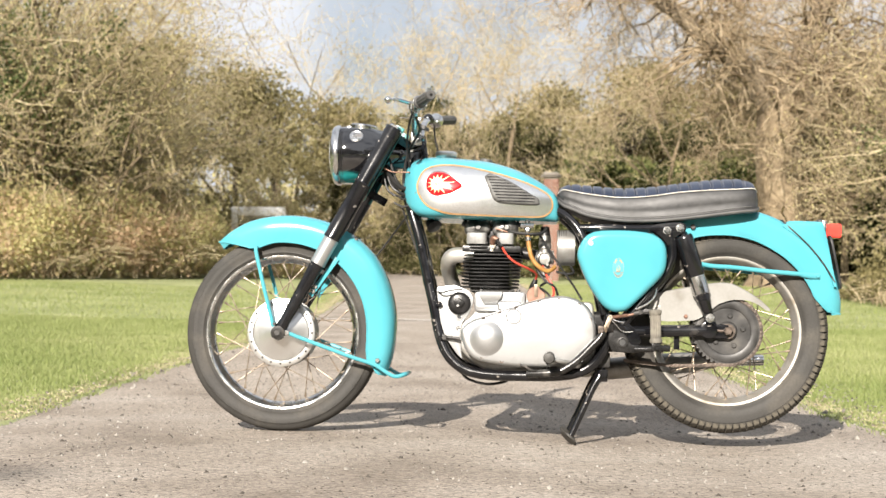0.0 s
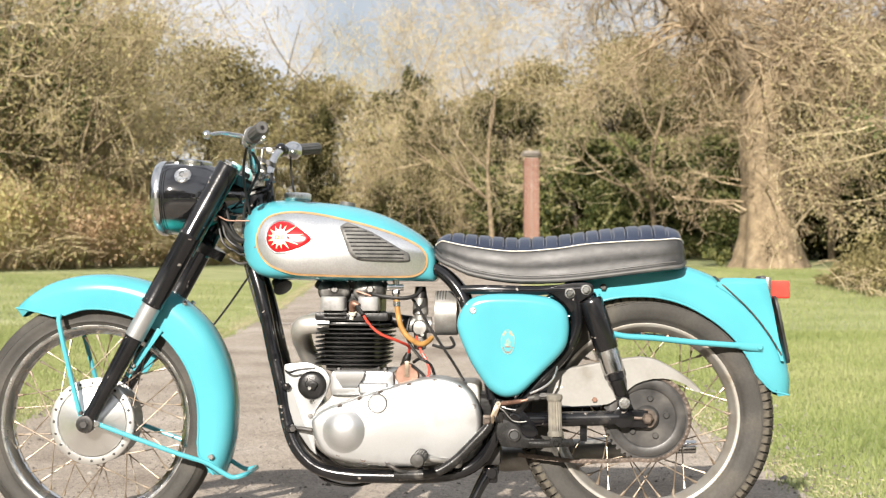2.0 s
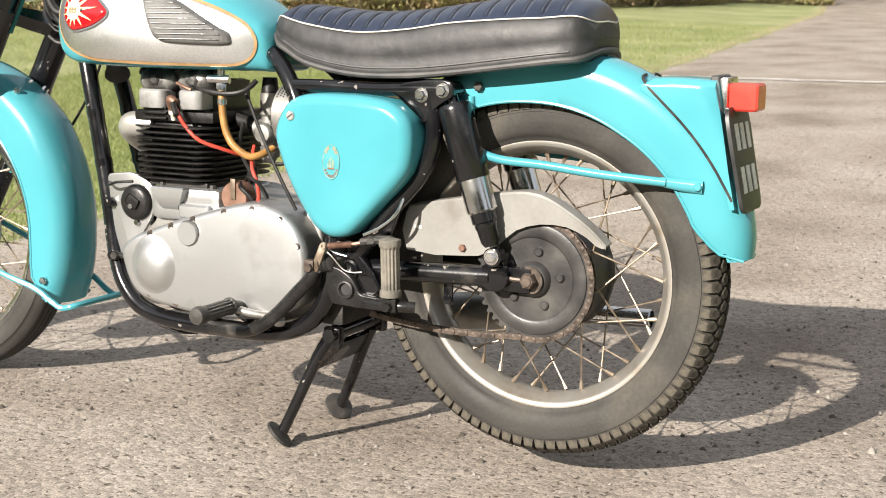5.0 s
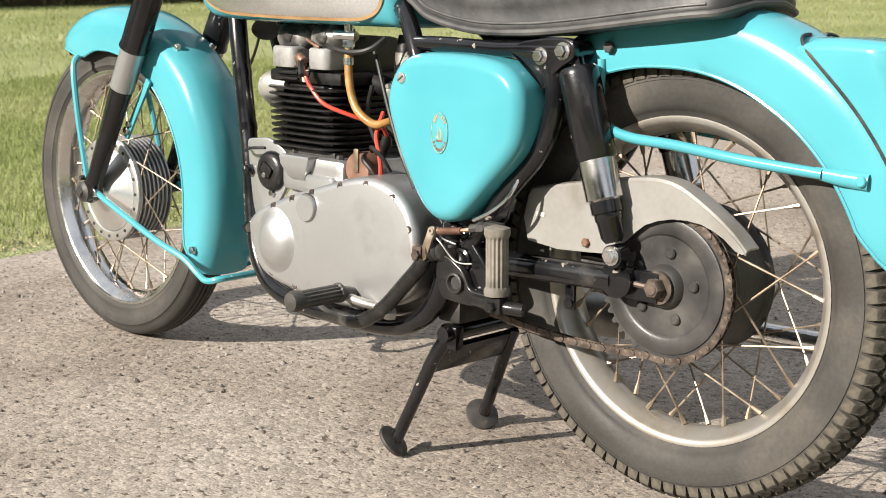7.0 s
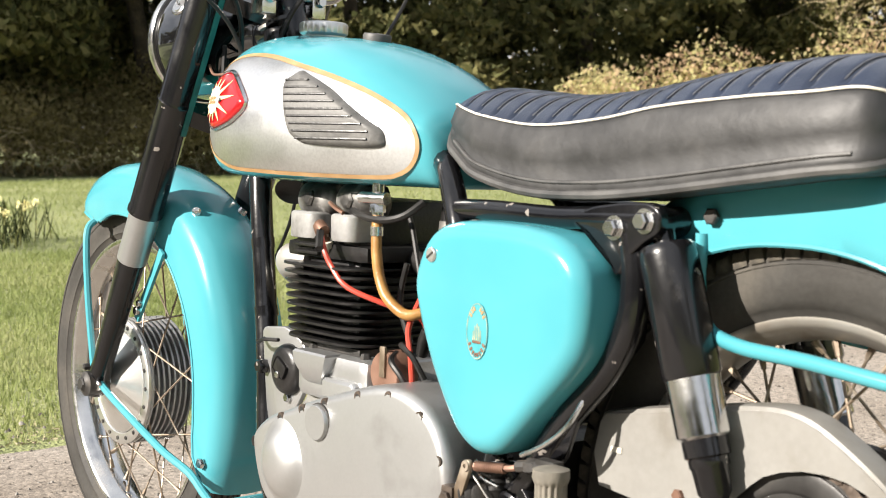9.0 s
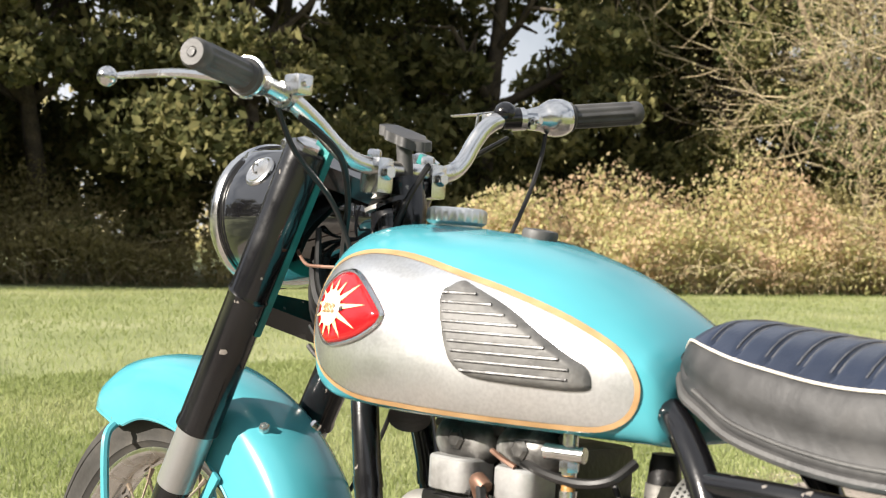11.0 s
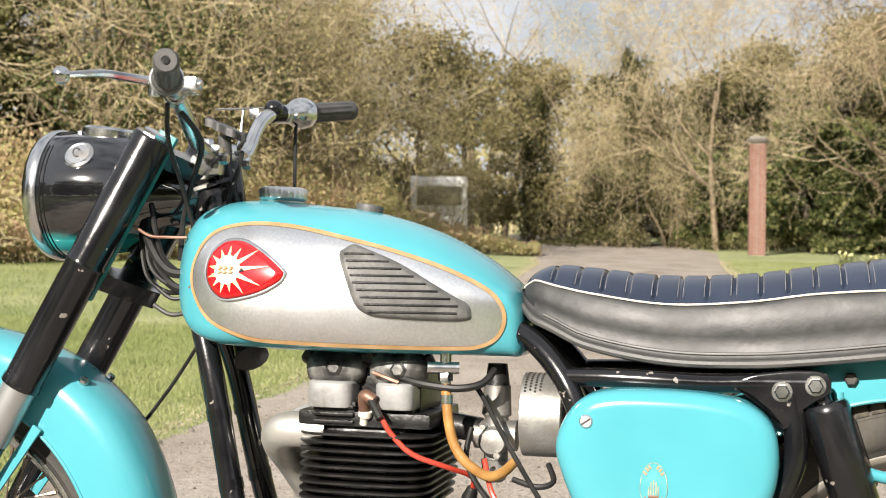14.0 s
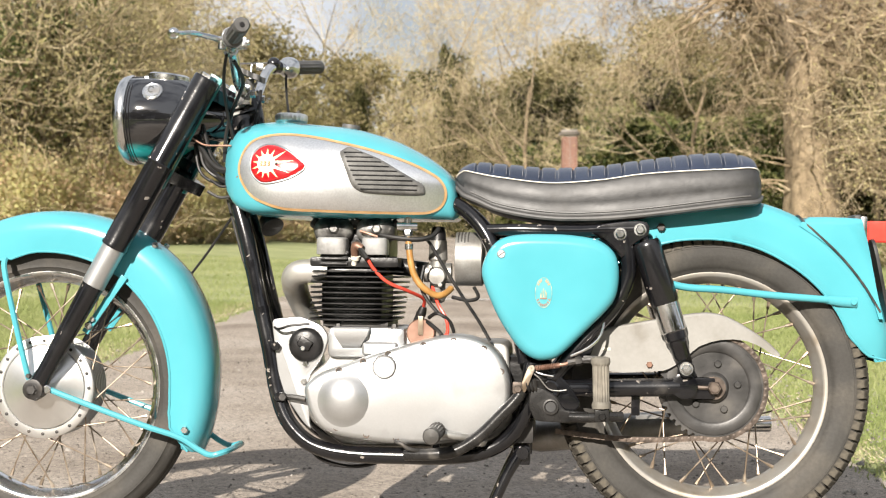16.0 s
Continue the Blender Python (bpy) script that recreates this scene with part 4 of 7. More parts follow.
# grit and crumbs lying on the path
rng = np.random.default_rng(71)
n = 9000
x, y = rng.uniform(-2.1, 1.7, n), rng.uniform(-2.6, 5.0, n)
edge = np.minimum(np.abs(x + 2.05), np.abs(x - 1.45))
size = rng.gamma(2.0, .0013, n) * (1 + .8 * np.exp(-edge * 3)) + .0010
tet = np.array([(1, 0, -.4), (-.5, .87, -.4), (-.5, -.87, -.4), (.1, .05, .8), (.5, -.5, .4)])
fc = np.array([(0, 1, 3), (1, 2, 3), (2, 4, 3), (2, 0, 4), (0, 3, 4)])
rot = rng.uniform(0, 2 * PI, n)
c, s = np.cos(rot), np.sin(rot)
v = np.empty((n, 5, 3))
for i, t in enumerate(tet):
    jx, jy = rng.uniform(.7, 1.3, n), rng.uniform(.7, 1.3, n)
    v[:, i, 0] = x + size * (c * t[0] * jx - s * t[1] * jy)
    v[:, i, 1] = y + size * (s * t[0] * jx + c * t[1] * jy)
    v[:, i, 2] = ground_zs(x, y) + .0015 + size * t[2] * .8
fcs = (np.arange(n) * 5)[:, None, None] + fc[None]
tagged(np_mesh("grit", v.reshape(-1, 3), fcs.reshape(-1, 3), M_GRIT), "loose grit and small stones on the tarmac", "gravel", kind="stuff")

# ---- gate pier, vans, daffodils ----
pier = thing("gate_pier", "weathered red brick gate pier with a stone cap", "pier")
pier.matrix_world = pose(.46, 36.1, ground_z(.46, 36.1) - .02, 0, 0, 4)
brick_bm = bmesh.new()
box(brick_bm, (0, 0, .006), (.213, .100, .064), .004, seg=1)
brick_me = bpy.data.meshes.new("brick")
brick_bm.to_mesh(brick_me)
brick_bm.free()
brick_me.materials.append(M_BRICK)
bm = bmesh.new()
box(bm, (0, 0, 1.53), (.42, .42, 3.06), 0)
part("mortar_core", bm, M_GRIT, pier)
for row in range(40):
    for side in range(4):
        for k in range(2):
            ob = new("brick", brick_me)
            ob.parent = pier
            off = -.112 + .224 * k + (.0 if (row + side) % 2 else .004)
            ob.matrix_parent_inverse = Matrix.Identity(4)
            ob.matrix_basis = pose(0, 0, 0, 0, 0, 90 * side) @ pose(off, -.168 + .003 * rnd.random(), .04 + .075 * row, 0, 0, rnd.uniform(-.6, .6))
bm = bmesh.new()
box(bm, (0, 0, 3.10), (.56, .56, .09), .015)
box(bm, (0, 0, 3.18), (.44, .44, .08), .03)
part("cap", bm, M_GRIT, pier, "stone cap")


# Rear glass: the pale olive reflection of trees is put into its colour.
M_VANGLASS = surface("tree_reflection_glass", [(0.3, (0.10, 0.10, 0.075)), (0.7, (0.16, 0.155, 0.12))], 4, 4, (0.15, 0.3))


def van(label):
    root = thing("van", label, "van")
    bm = bmesh.new()
    o = rounded([(-2.3, .35), (2.3, .35), (2.45, .9), (2.3, 1.15), (1.75, 1.28), (1.25, 2.15), (.9, 2.32), (-2.2, 2.35), (-2.35, 2.1)], .12, 4)
    plate(bm, o, -.92, .92, .10)
    part("body", bm, M_WHITE, root)
    bm = bmesh.new()
    box(bm, (-2.345, 0, 1.72), (.03, 1.45, .62), .012)
    part("rear_window", bm, M_VANGLASS, root)
    bm = bmesh.new()
    box(bm, (1.57, 0, 1.70), (.03, 1.5, .72), .012, Matrix.Rotation(radians(-30), 4, "Y"))
    part("windscreen", bm, M_DARKGLASS, root)
    for s in (-1, 1):
        bm = bmesh.new()
        box(bm, (.9, s * .915, 1.70), (.75, .03, .5), .012)
        part("side_window", bm, M_DARKGLASS, root)
        for x in (-1.5, 1.5):
            bm = bmesh.new()
            lathe(bm, [(-.09, .18), (-.10, .30), (-.06, .34), (.06, .34), (.10, .30), (.09, .18)], (x, s * .82, .34), seg=28, close=True)
            w = part("wheel", bm, M_RUBBER, root)
            bm = bmesh.new()
            lathe(bm, [(-.085, .19), (-.06, .15), (.06, .15), (.085, .19)], (x, s * .82, .34), seg=24)
            part("rim", bm, M_CAST, w)
    bm = bmesh.new()
    box(bm, (-2.40, 0, .52), (.10, 1.8, .18), .03)
    part("bumper", bm, M_PLATE, root)
    return root


v1 = van("white panel van parked behind the hedge")
v1.matrix_world = pose(-7.95, 34.3, ground_z(-7.95, 34.3) - .03, 0, 0, 103)
v1.scale = (.80, .80, .80)
v2 = copy_thing(v1, pose(-2.9, 47.5, ground_z(-2.9, 47.5), 0, 0, 20))
tagged(v2, "white van parked behind bare trees")


def daffodils(seed):
    rng = np.random.default_rng(seed)
    root = thing("daffodil_clump", "clump of pale yellow daffodils in the grass", "flowers", group="daffodils in the grass")
    rows = []
    heads = []
    for k in range(70):
        p = np.array([rng.normal() * .16, rng.normal() * .16, -.02])
        d = np.array([rng.normal() * .22, rng.normal() * .22, 1.0])
        L = rng.uniform(.22, .36)
        for i in range(3):
            q = p + d / np.linalg.norm(d) * L / 3
            rows.append((*p, *q, .006 - .001 * i, .005 - .001 * i))
            p, d = q, d + rng.normal(size=3) * .12
        if k < 9:
            heads.append(p)
    v, f = prisms(rows, 3)
    tagged(np_mesh("leaves", v, f, M_LEAF_LAUREL, root), kind="stuff")
    for h in heads:
        bm = bmesh.new()
        ax = Vector((rng.normal() * .5, -1 + rng.normal() * .4, .1)).normalized()
        lathe(bm, [(0, .006), (.012, .010), (.026, .013), (.026, .010), (.010, .004)], h, ax, 8)
        u = ax.orthogonal().normalized()
        for j in range(6):
            w = Matrix.Rotation(2 * PI * j / 6, 3, ax) @ u
            t = ax.cross(w)
            c = Vector(h)
            bm.faces.new([bm.verts.new(c + q) for q in (w * .008, w * .024 + t * .011, w * .036, w * .024 - t * .011)])
        part("flower", bm, M_PETAL, root)
    return root


d1 = daffodils(81)
d1.matrix_world = pose(-6.9, 2.0, ground_z(-6.9, 2.0))
d1.scale = (.85, .85, .85)
for x, y, t in ((-7.2, 2.35, 60), (2.9, 27.5, 80), (3.5, 28.2, 130), (2.4, 28.6, 10)):
    copy_thing(d1, pose(x, y, ground_z(x, y), 0, 0, t))

# ---- motorcycle: left side towards -y, front towards -x, in its own upright axes ----
_up = Vector((-math.sin(radians(0.45)), -math.sin(radians(2.5)), 1)).normalized()
_ax = (Vector((1, 0, 0)) - _up * _up.x).normalized()
_ay = _up.cross(_ax)
BIKE_M = Matrix((_ax, _ay, _up)).to_4x4()
bike = thing("motorcycle", "vintage turquoise twin-cylinder motorcycle with chrome tank panels on its centre stand", "motorcycle", BIKE_M)


def P(name, bm, material, label="", parent=None, sharp=38):
    return part(name, bm, material, parent or bike, label, sharp)


def both(fn):
    """Runs a builder for the left (-1) and the right (+1) side."""
    for s in (-1, 1):
        fn(s)


FX, FZ, FR = -0.718, 0.325, 0.325
RX, RZ, RR = 0.727, 0.353, 0.329
GZ = 0.362  # height of the rear mudguard's centre


def polar(cx, cz, r, deg):
    return (cx + r * math.cos(radians(deg)), cz + r * math.sin(radians(deg)))


# -- wheels --
def wheel(name, cx, cz, R, hw, rim_r, label):
    bm = bmesh.new()
    k = rim_r
    prof = [(-.0340, k), (-.0345, k - .006), (-.0300, k - .011), (-.0200, k - .016), (-.0140, k - .022), (0, k - .025), (.0140, k - .022), (.0200, k - .016), (.0300, k - .013), (.0345, k - .006), (.0340, k),
            (.0310, k - .001), (.0290, k - .009), (.0150, k - .015), (0, k - .024), (-.0150, k - .015), (-.0290, k - .009), (-.0310, k - .001)]
    lathe(bm, prof, (cx, 0, cz), seg=96, close=True)
    w = P(name, bm, M_RIM, label, sharp=50)
    return w


def sidewall(cx, cz, R, hw, rim_r, grooves):
    """Carcass of a tyre; grooves: (where across, half width, depth)."""
    prof = [(-.030, rim_r - .010), (-.033, rim_r + .002), (-.037, rim_r + .006), (-.0385, rim_r + .009), (-.0395, rim_r + .0095), (-hw + .004, rim_r + .018), (-hw + .001, rim_r + .027), (-hw, rim_r + .037), (-hw + .0006, R - .029), (-hw - .0006, R - .0285), (-hw - .0004, R - .0265), (-hw + .0012, R - .026), (-hw + .003, R - .018), (-hw + .010, R - .009)]
    tread = []
    n = 44
    for i in range(n + 1):
        y = (-1 + 2 * i / n) * (hw - .013)
        r = R - .0065 * (y / (hw - .013)) ** 2
        for c, g, d in grooves:
            if abs(y - c) < g:
                r -= d
        tread.append((y, r))
    prof = prof + tread + [(-a, r) for a, r in prof[::-1]]
    bm = bmesh.new()
    lathe(bm, prof, (cx, 0, cz), seg=112, close=True)
    return bm


def spokes(parent, cx, cz, r_hub_l, y_l, r_hub_r, y_r, r_rim, n=40):
    for k in range(n):
        left = k % 2 == 0
        rh, yh = (r_hub_l, y_l) if left else (r_hub_r, y_r)
        a = 2 * PI * k / n + 0.03
        cross = radians(38) * (1 if (k // 2) % 2 == 0 else -1)
        p = Vector((cx + rh * math.cos(a + cross), yh, cz + rh * math.sin(a + cross)))
        q = Vector((cx + r_rim * math.cos(a), 0.006 * (-1 if left else 1), cz + r_rim * math.sin(a)))
        bm = bmesh.new()
        tube(bm, [p, q], 0.0017, 6)
        d = (p - q).normalized()
        tube(bm, [q, q + d * 0.016], [0.0044, 0.0030], 6)
        P("spoke", bm, M_SPOKE, parent=parent)


fw = wheel("front_wheel", FX, FZ, FR, .042, .254, "chromed steel rim with rusty wire spokes")
fw.data.materials[0] = M_CHROME
bm = sidewall(FX, FZ, FR, .042, .254, [(-.022, .0016, .004), (-.0115, .0016, .004), (0, .0016, .004), (.0115, .0016, .004), (.022, .0016, .004)])
P("tyre", bm, M_RUBBER, "dusty ribbed black tyre", fw, 60)
bm = bmesh.new()  # finned drum
prof = [(-.052, .020), (-.052, .098)]
for i in range(8):
    y = -.050 + i * .0105
    prof += [(y, .112), (y + .0035, .112), (y + .0045, .100), (y + .0095, .100)]
prof += [(.036, .092), (.040, .060), (.062, .045), (.064, .020)]
lathe(bm, prof, (FX, 0, FZ), seg=64)
P("hub", bm, M_ALLOY, "finned alloy brake drum", fw, 30)
bm = bmesh.new()
lathe(bm, [(-.050, .110), (-.057, .112), (-.0585, .109), (-.0585, .094), (-.056, .092), (-.050, .092)], (FX, 0, FZ), seg=72, close=True)
hub_ring = P("hub_ring", bm, M_HUB, "pale alloy ring with small studs", fw, 30)
for k in range(20):
    a = 2 * PI * k / 20
    bm = bmesh.new()
    lathe(bm, [(-.0575, .0040), (-.0602, .0036), (-.0606, .002)], (FX + .1020 * math.cos(a), 0, FZ + .1020 * math.sin(a)), seg=8)
    part("stud", bm, M_GREASE, fw)
bm = bmesh.new()
lathe(bm, [(-.052, .092), (-.058, .090), (-.064, .070), (-.078, .034), (-.084, .022), (-.092, .018), (-.092, .001)], (FX, 0, FZ), seg=64)
P("hub_cap", bm, M_HUB, "dull chrome cone", fw, 30)
spokes(fw, FX, FZ, .108, -.046, .055, .055, .226)

rw = wheel("rear_wheel", RX, RZ, RR, .047, .241, "chromed steel rim with rusty wire spokes")
bm = sidewall(RX, RZ, RR - .0075, .047, .241, [])
P("tyre", bm, M_RUBBER, "dusty block-tread black tyre", rw, 45)
NB = 88  # tread blocks a ring
CROWN = ([0, .012, .022, .032, .040, .0465, .0480], [.0012, .0006, -.0012, -.0052, -.0105, -.0165, -.0240])
SHOULDER = ((.06, .0478), (.94, .0478), (.90, .0400), (1.0, .0345), (.66, .0270), (.34, .0270), (0.0, .0345), (.10, .0400))
MIDDLE = ((.36, .0252), (.64, .0252), (.97, .0180), (.97, .0125), (.64, .0050), (.36, .0050), (.03, .0125), (.03, .0180))


def tread_block(shape, side):
    """One block of the tread, its first corner at angle 0."""
    bm = bmesh.new()
    pitch = 2 * PI / NB
    rings = []
    for sink, grow in ((0.0009, .90), (0.0, .80), (.0085, 1.0)):
        c = (sum(q[0] for q in shape) / len(shape), sum(q[1] for q in shape) / len(shape))
        ring = []
        for u, y in shape:
            u, y = c[0] + (u - c[0]) * grow * .97, c[1] + (y - c[1]) * min(1.0, grow + .06)
            r = RR + float(np.interp(y, *CROWN)) - sink
            ring.append((r * math.cos(u * pitch), side * y, r * math.sin(u * pitch)))
        rings.append(ring)
    loft(bm, [rings[1], rings[0], rings[2]])
    bmesh.ops.recalc_face_normals(bm, faces=bm.faces)
    return bm


for shape, side, shift in ((SHOULDER, -1, 0.0), (MIDDLE, -1, .5), (MIDDLE, 1, 0.0)):
    bm = tread_block(shape, side)
    me = bpy.data.meshes.new("tread_block")
    bm.to_mesh(me)
    bm.free()
    me.materials.append(M_TREAD)
    for k in range(NB):
        ob = new("tread_block", me)
        ob.parent = rw
        ob.matrix_basis = Matrix.Translation((RX, 0, RZ)) @ Matrix.Rotation(-2 * PI * (k + shift) / NB, 4, "Y")
bm = tread_block(SHOULDER, 1)
first = [v.co.copy() for v in bm.verts]
faces = [[v.index for v in f.verts] for f in bm.faces]
bm.free()
verts, quads = [], []
for k in range(NB):
    m = Matrix.Translation((RX, 0, RZ)) @ Matrix.Rotation(-2 * PI * (k + .5) / NB, 4, "Y")
    quads += [[i + len(verts) for i in f] for f in faces]
    verts += [(m @ v)[:] for v in first]
tagged(raw_mesh("far_tread", verts, quads, M_TREAD, rw), kind="stuff")
bm = bmesh.new()
lathe(bm, [(-.045, .020), (-.045, .094), (-.040, .098), (-.030, .1015), (-.026, .0995), (.036, .1035), (.040, .108), (.048, .110), (.052, .106), (.054, .060), (.064, .018)], (RX, 0, RZ), seg=64)
P("brake_drum", bm, M_GREASE, "dark greasy brake drum", rw, 30)
spokes(rw, RX, RZ, .097, -.043, .108, .050, .216)
bm = bmesh.new()
NT = 42
rings = []
for y, dr in ((-.0675, 0), (-.062, 0)):
    ring = []
    for k in range(NT * 4):
        a = 2 * PI * k / (NT * 4)
        r = .104 + (.0075 if k % 4 in (1, 2) else 0)
        ring.append((RX + r * math.cos(a), y, RZ + r * math.sin(a)))
    rings.append(ring)
loft(bm, rings)
lathe(bm, [(-.060, .100), (-.070, .099), (-.071, .096), (-.071, .078), (-.0690, .074), (-.0560, .064), (-.0520, .058), (-.0520, .042), (-.056, .036), (-.076, .030), (-.080, .026), (-.080, .001)], (RX, 0, RZ), seg=56)
for k in range(5):
    x, z = polar(RX, RZ, .050, 72 * k + 8)
    lathe(bm, [(0, .0085), (.019, .0080), (.021, .006), (.021, .001)], (x, -.052, z), (0, -1, 0), 12)
P("sprocket", bm, M_SPROCKET, "dished dark grey sprocket with round studs", rw, 30)
bm = bmesh.new()
lathe(bm, [(-.078, .010), (-.102, .010), (-.104, .008)], (RX, 0, RZ), seg=12)
bolt(bm, (RX, -.086, RZ), .0152, .016)
lathe(bm, [(0, .024), (.003, .024), (.003, .01)], (RX, -.083, RZ), (0, -1, 0), 20)
tube(bm, [(RX, -.092, RZ), (RX - .055, -.092, RZ + .002)], .0045, 8)
bolt(bm, (RX - .050, -.092, RZ + .002), .008, .008, (-1, 0, 0))
P("axle_nut", bm, M_CHAIN, "rusty axle nut and chain adjuster", rw)


# -- drive chain --
bm = bmesh.new()
pts = []
for k in range(26):
    a = radians(78 - k * 7.2)
    pts.append((RX + .1085 * math.cos(a), RZ + .1085 * math.sin(a)))
x0, z0 = pts[-1]
x1, z1 = 0.400, 0.255
n = int(math.hypot(x1 - x0, z1 - z0) / .0128)
for k in range(1, n + 1):
    t = k / n
    pts.append((x0 + (x1 - x0) * t, z0 + (z1 - z0) * t - .010 * math.sin(PI * t)))
for i in range(len(pts) - 1):
    (xa, za), (xb, zb) = pts[i], pts[i + 1]
    d = Vector((xb - xa, 0, zb - za)).normalized()
    mid = Vector(((xa + xb) / 2, -.0648, (za + zb) / 2))
    rot = Matrix(((d.x, 0, -d.z), (0, 1, 0), (d.z, 0, d.x))).to_4x4()
    off = .0055 if i % 2 else .0040
    for s in (-1, 1):
        box(bm, mid + Vector((0, s * off, 0)), (.0156, .0014, .0104), .0, rot)
    lathe(bm, [(-.0068, .0024), (-.0064, .0042), (.0064, .0042), (.0068, .0024)], (xa, -.0648, za), seg=8)
P("drive_chain", bm, M_CHAIN, "rusty roller chain")

# -- mudguards --
def guard(name, cx, cz, rows, hw, label, n_side=7):
    """Arched guard: rows of angle, crown radius, skirt radius, half width."""
    bm = bmesh.new()
    outer, th = [], .0022
    for deg, rc, rs, w in rows:
        ca, sa = math.cos(radians(deg)), math.sin(radians(deg))
        sec = []
        for s in (-1, 1):
            side = []
            for i in range(n_side + 1):
                t = i / n_side
                if t < .5:
                    u = t / .5
                    side.append((w * (1 + .02 * math.sin(PI * u)), rs + (rc - .036 - rs) * u))
                else:
                    u = (t - .5) / .5 * PI / 2
                    side.append((w * (.25 + .75 * math.cos(u)), rc - .036 + .036 * math.sin(u)))
            side.append((0.0, rc + .001))
            sec.append([(s * y, r) for y, r in side])
        line = sec[0] + sec[1][-2::-1]
        outer.append(([(y, r) for y, r in line], ca, sa))
    rings = []
    for line, ca, sa in outer:
        inner = [(y * (1 - th / max(w, .01)), r - (th if abs(y) < w * .9 else 0)) for y, r in line][::-1]
        rings.append([(cx + r * ca, y, cz + r * sa) for y, r in line + inner])
    loft(bm, rings)
    ob = P(name, bm, M_TURQ, label, sharp=50)
    bm = bmesh.new()  # rolled edges
    for s in (0, -1):
        tube(bm, [(cx + o[0][s][1] * o[1], o[0][s][0], cz + o[0][s][1] * o[2]) for o in outer], .0028, 6, straight=True)
    part("rolled_edge", bm, M_TURQ, ob)
    return ob


rows = []
for i in range(49):
    d = -22 + 149 * i / 48
    rc = float(np.interp(d, [-22, 0, 20, 40, 60, 90, 110, 127], [.370, .374, .385, .397, .396, .388, .386, .374]))
    rs = float(np.interp(d, [-22, -17, -10, 0, 60, 95, 105, 112, 120, 127], [.352, .300, .288, .285, .298, .297, .290, .298, .335, .372]))
    w = float(np.interp(d, [-22, 60, 100, 120, 127], [.068, .068, .064, .050, .016]))
    rows.append((d, rc, rs, w))
fg = guard("front_mudguard", FX, FZ, rows, .066, "turquoise deeply valanced front mudguard")
for s in (-1, 1):
    for c, r, h, ax in (((-.397, s * .070, .240), .0085, .008, (0, s, 0)), ((-.4815, s * .040, .632), .0075, .012, (.4, s * .5, .8))):
        bm = bmesh.new()
        bolt(bm, c, r, h, ax)
        part("bolt", bm, M_CHROME, fg)

rows = []
for i in range(49):
    d = 8 + 126 * i / 48
    rc = float(np.interp(d, [8, 14, 30, 70, 134], [.372, .381, .393, .394, .392]))
    rs = float(np.interp(d, [8, 11, 20, 60, 95, 130], [.366, .322, .297, .294, .302, .320]))
    w = float(np.interp(d, [8, 16, 30, 134], [.040, .050, .057, .072]))
    rows.append((d, rc, rs, w))
rg = guard("rear_mudguard", RX, GZ, rows, .070, "turquoise rear mudguard with bolted tail piece")
for s in (-1, 1):  # worn black beading in the joint of the tail piece
    bm = bmesh.new()
    tube(bm, [(RX + r * math.cos(radians(d)), s * y, GZ + r * math.sin(radians(d))) for d, r, y in ((63.5, .394, .020), (63, .392, .045), (60.5, .385, .0560), (55, .378, .0588), (48, .374, .0590), (41, .372, .0590), (34, .3715, .0588), (28, .372, .0584), (24, .374, .0575))], .0025, 6)
    part("joint_bead", bm, M_GREASE, rg, "perished black rubber bead")
bm = bmesh.new()  # tail box that carries the lamp and the number plate
o = [(.906, .699), (.925, .7115), (.96, .712), (1.000, .711), (1.032, .709), (1.041, .665), (1.050, .62), (1.061, .56), (1.074, .500), (1.066, .500), (1.057, .530), (1.027, .583), (.977, .640), (.938, .669), (.903, .692)]
rings = []
for s in (-1, 1):
    for k in range(6):
        a = (k if s > 0 else 5 - k) / 5 * PI / 2
        rings.append([(x, s * (.042 + .0165 * math.sin(a)), z - (.017 * (1 - math.cos(a)) if z > .70 else 0)) for x, z in o])
loft(bm, rings)
part("tail_box", bm, M_TURQ, rg, sharp=60)
bm = bmesh.new()
tl = Vector((1.078 - 1.036, 0, .500 - .706)).normalized()
rot = Matrix.Rotation(-math.atan2(tl.x, -tl.z), 4, "Y")
plate(bm, rounded([(-.062, -.088), (.062, -.088), (.068, .060), (.058, .088), (-.058, .088), (-.068, .060)], .022, 5), -.0035, .0035, .001)
bmesh.ops.transform(bm, matrix=Matrix.Translation((1.0705, 0, .580)) @ rot @ Matrix.Rotation(radians(90), 4, "Z"), verts=bm.verts)
numplate = P("number_plate", bm, M_PLATE, "black number plate with white markings")
for zrow in (.618, .548):
    for k in range(3):
        bm = bmesh.new()
        box(bm, (1.0750 + (.580 - zrow) * .204, -.034 + k * .034, zrow), (.0016, .021, .044), 0, rot)
        part("plate_bar", bm, M_GRITPALE, numplate)
bm = bmesh.new()
box(bm, (1.040, 0, .684), (.014, .070, .060), .005)
lamp = P("tail_lamp", bm, M_CHROME, "red glass tail lamp on a chrome base")
bm = bmesh.new()
box(bm, (1.026, 0, .6845), (.016, .076, .066), .007, seg=3)
part("gasket", bm, M_PADRUBBER, lamp, "black rubber gasket")
bm = bmesh.new()
box(bm, (1.071, 0, .682), (.050, .060, .046), .009, seg=3)
part("lens", bm, M_LENS, lamp, "red lens")


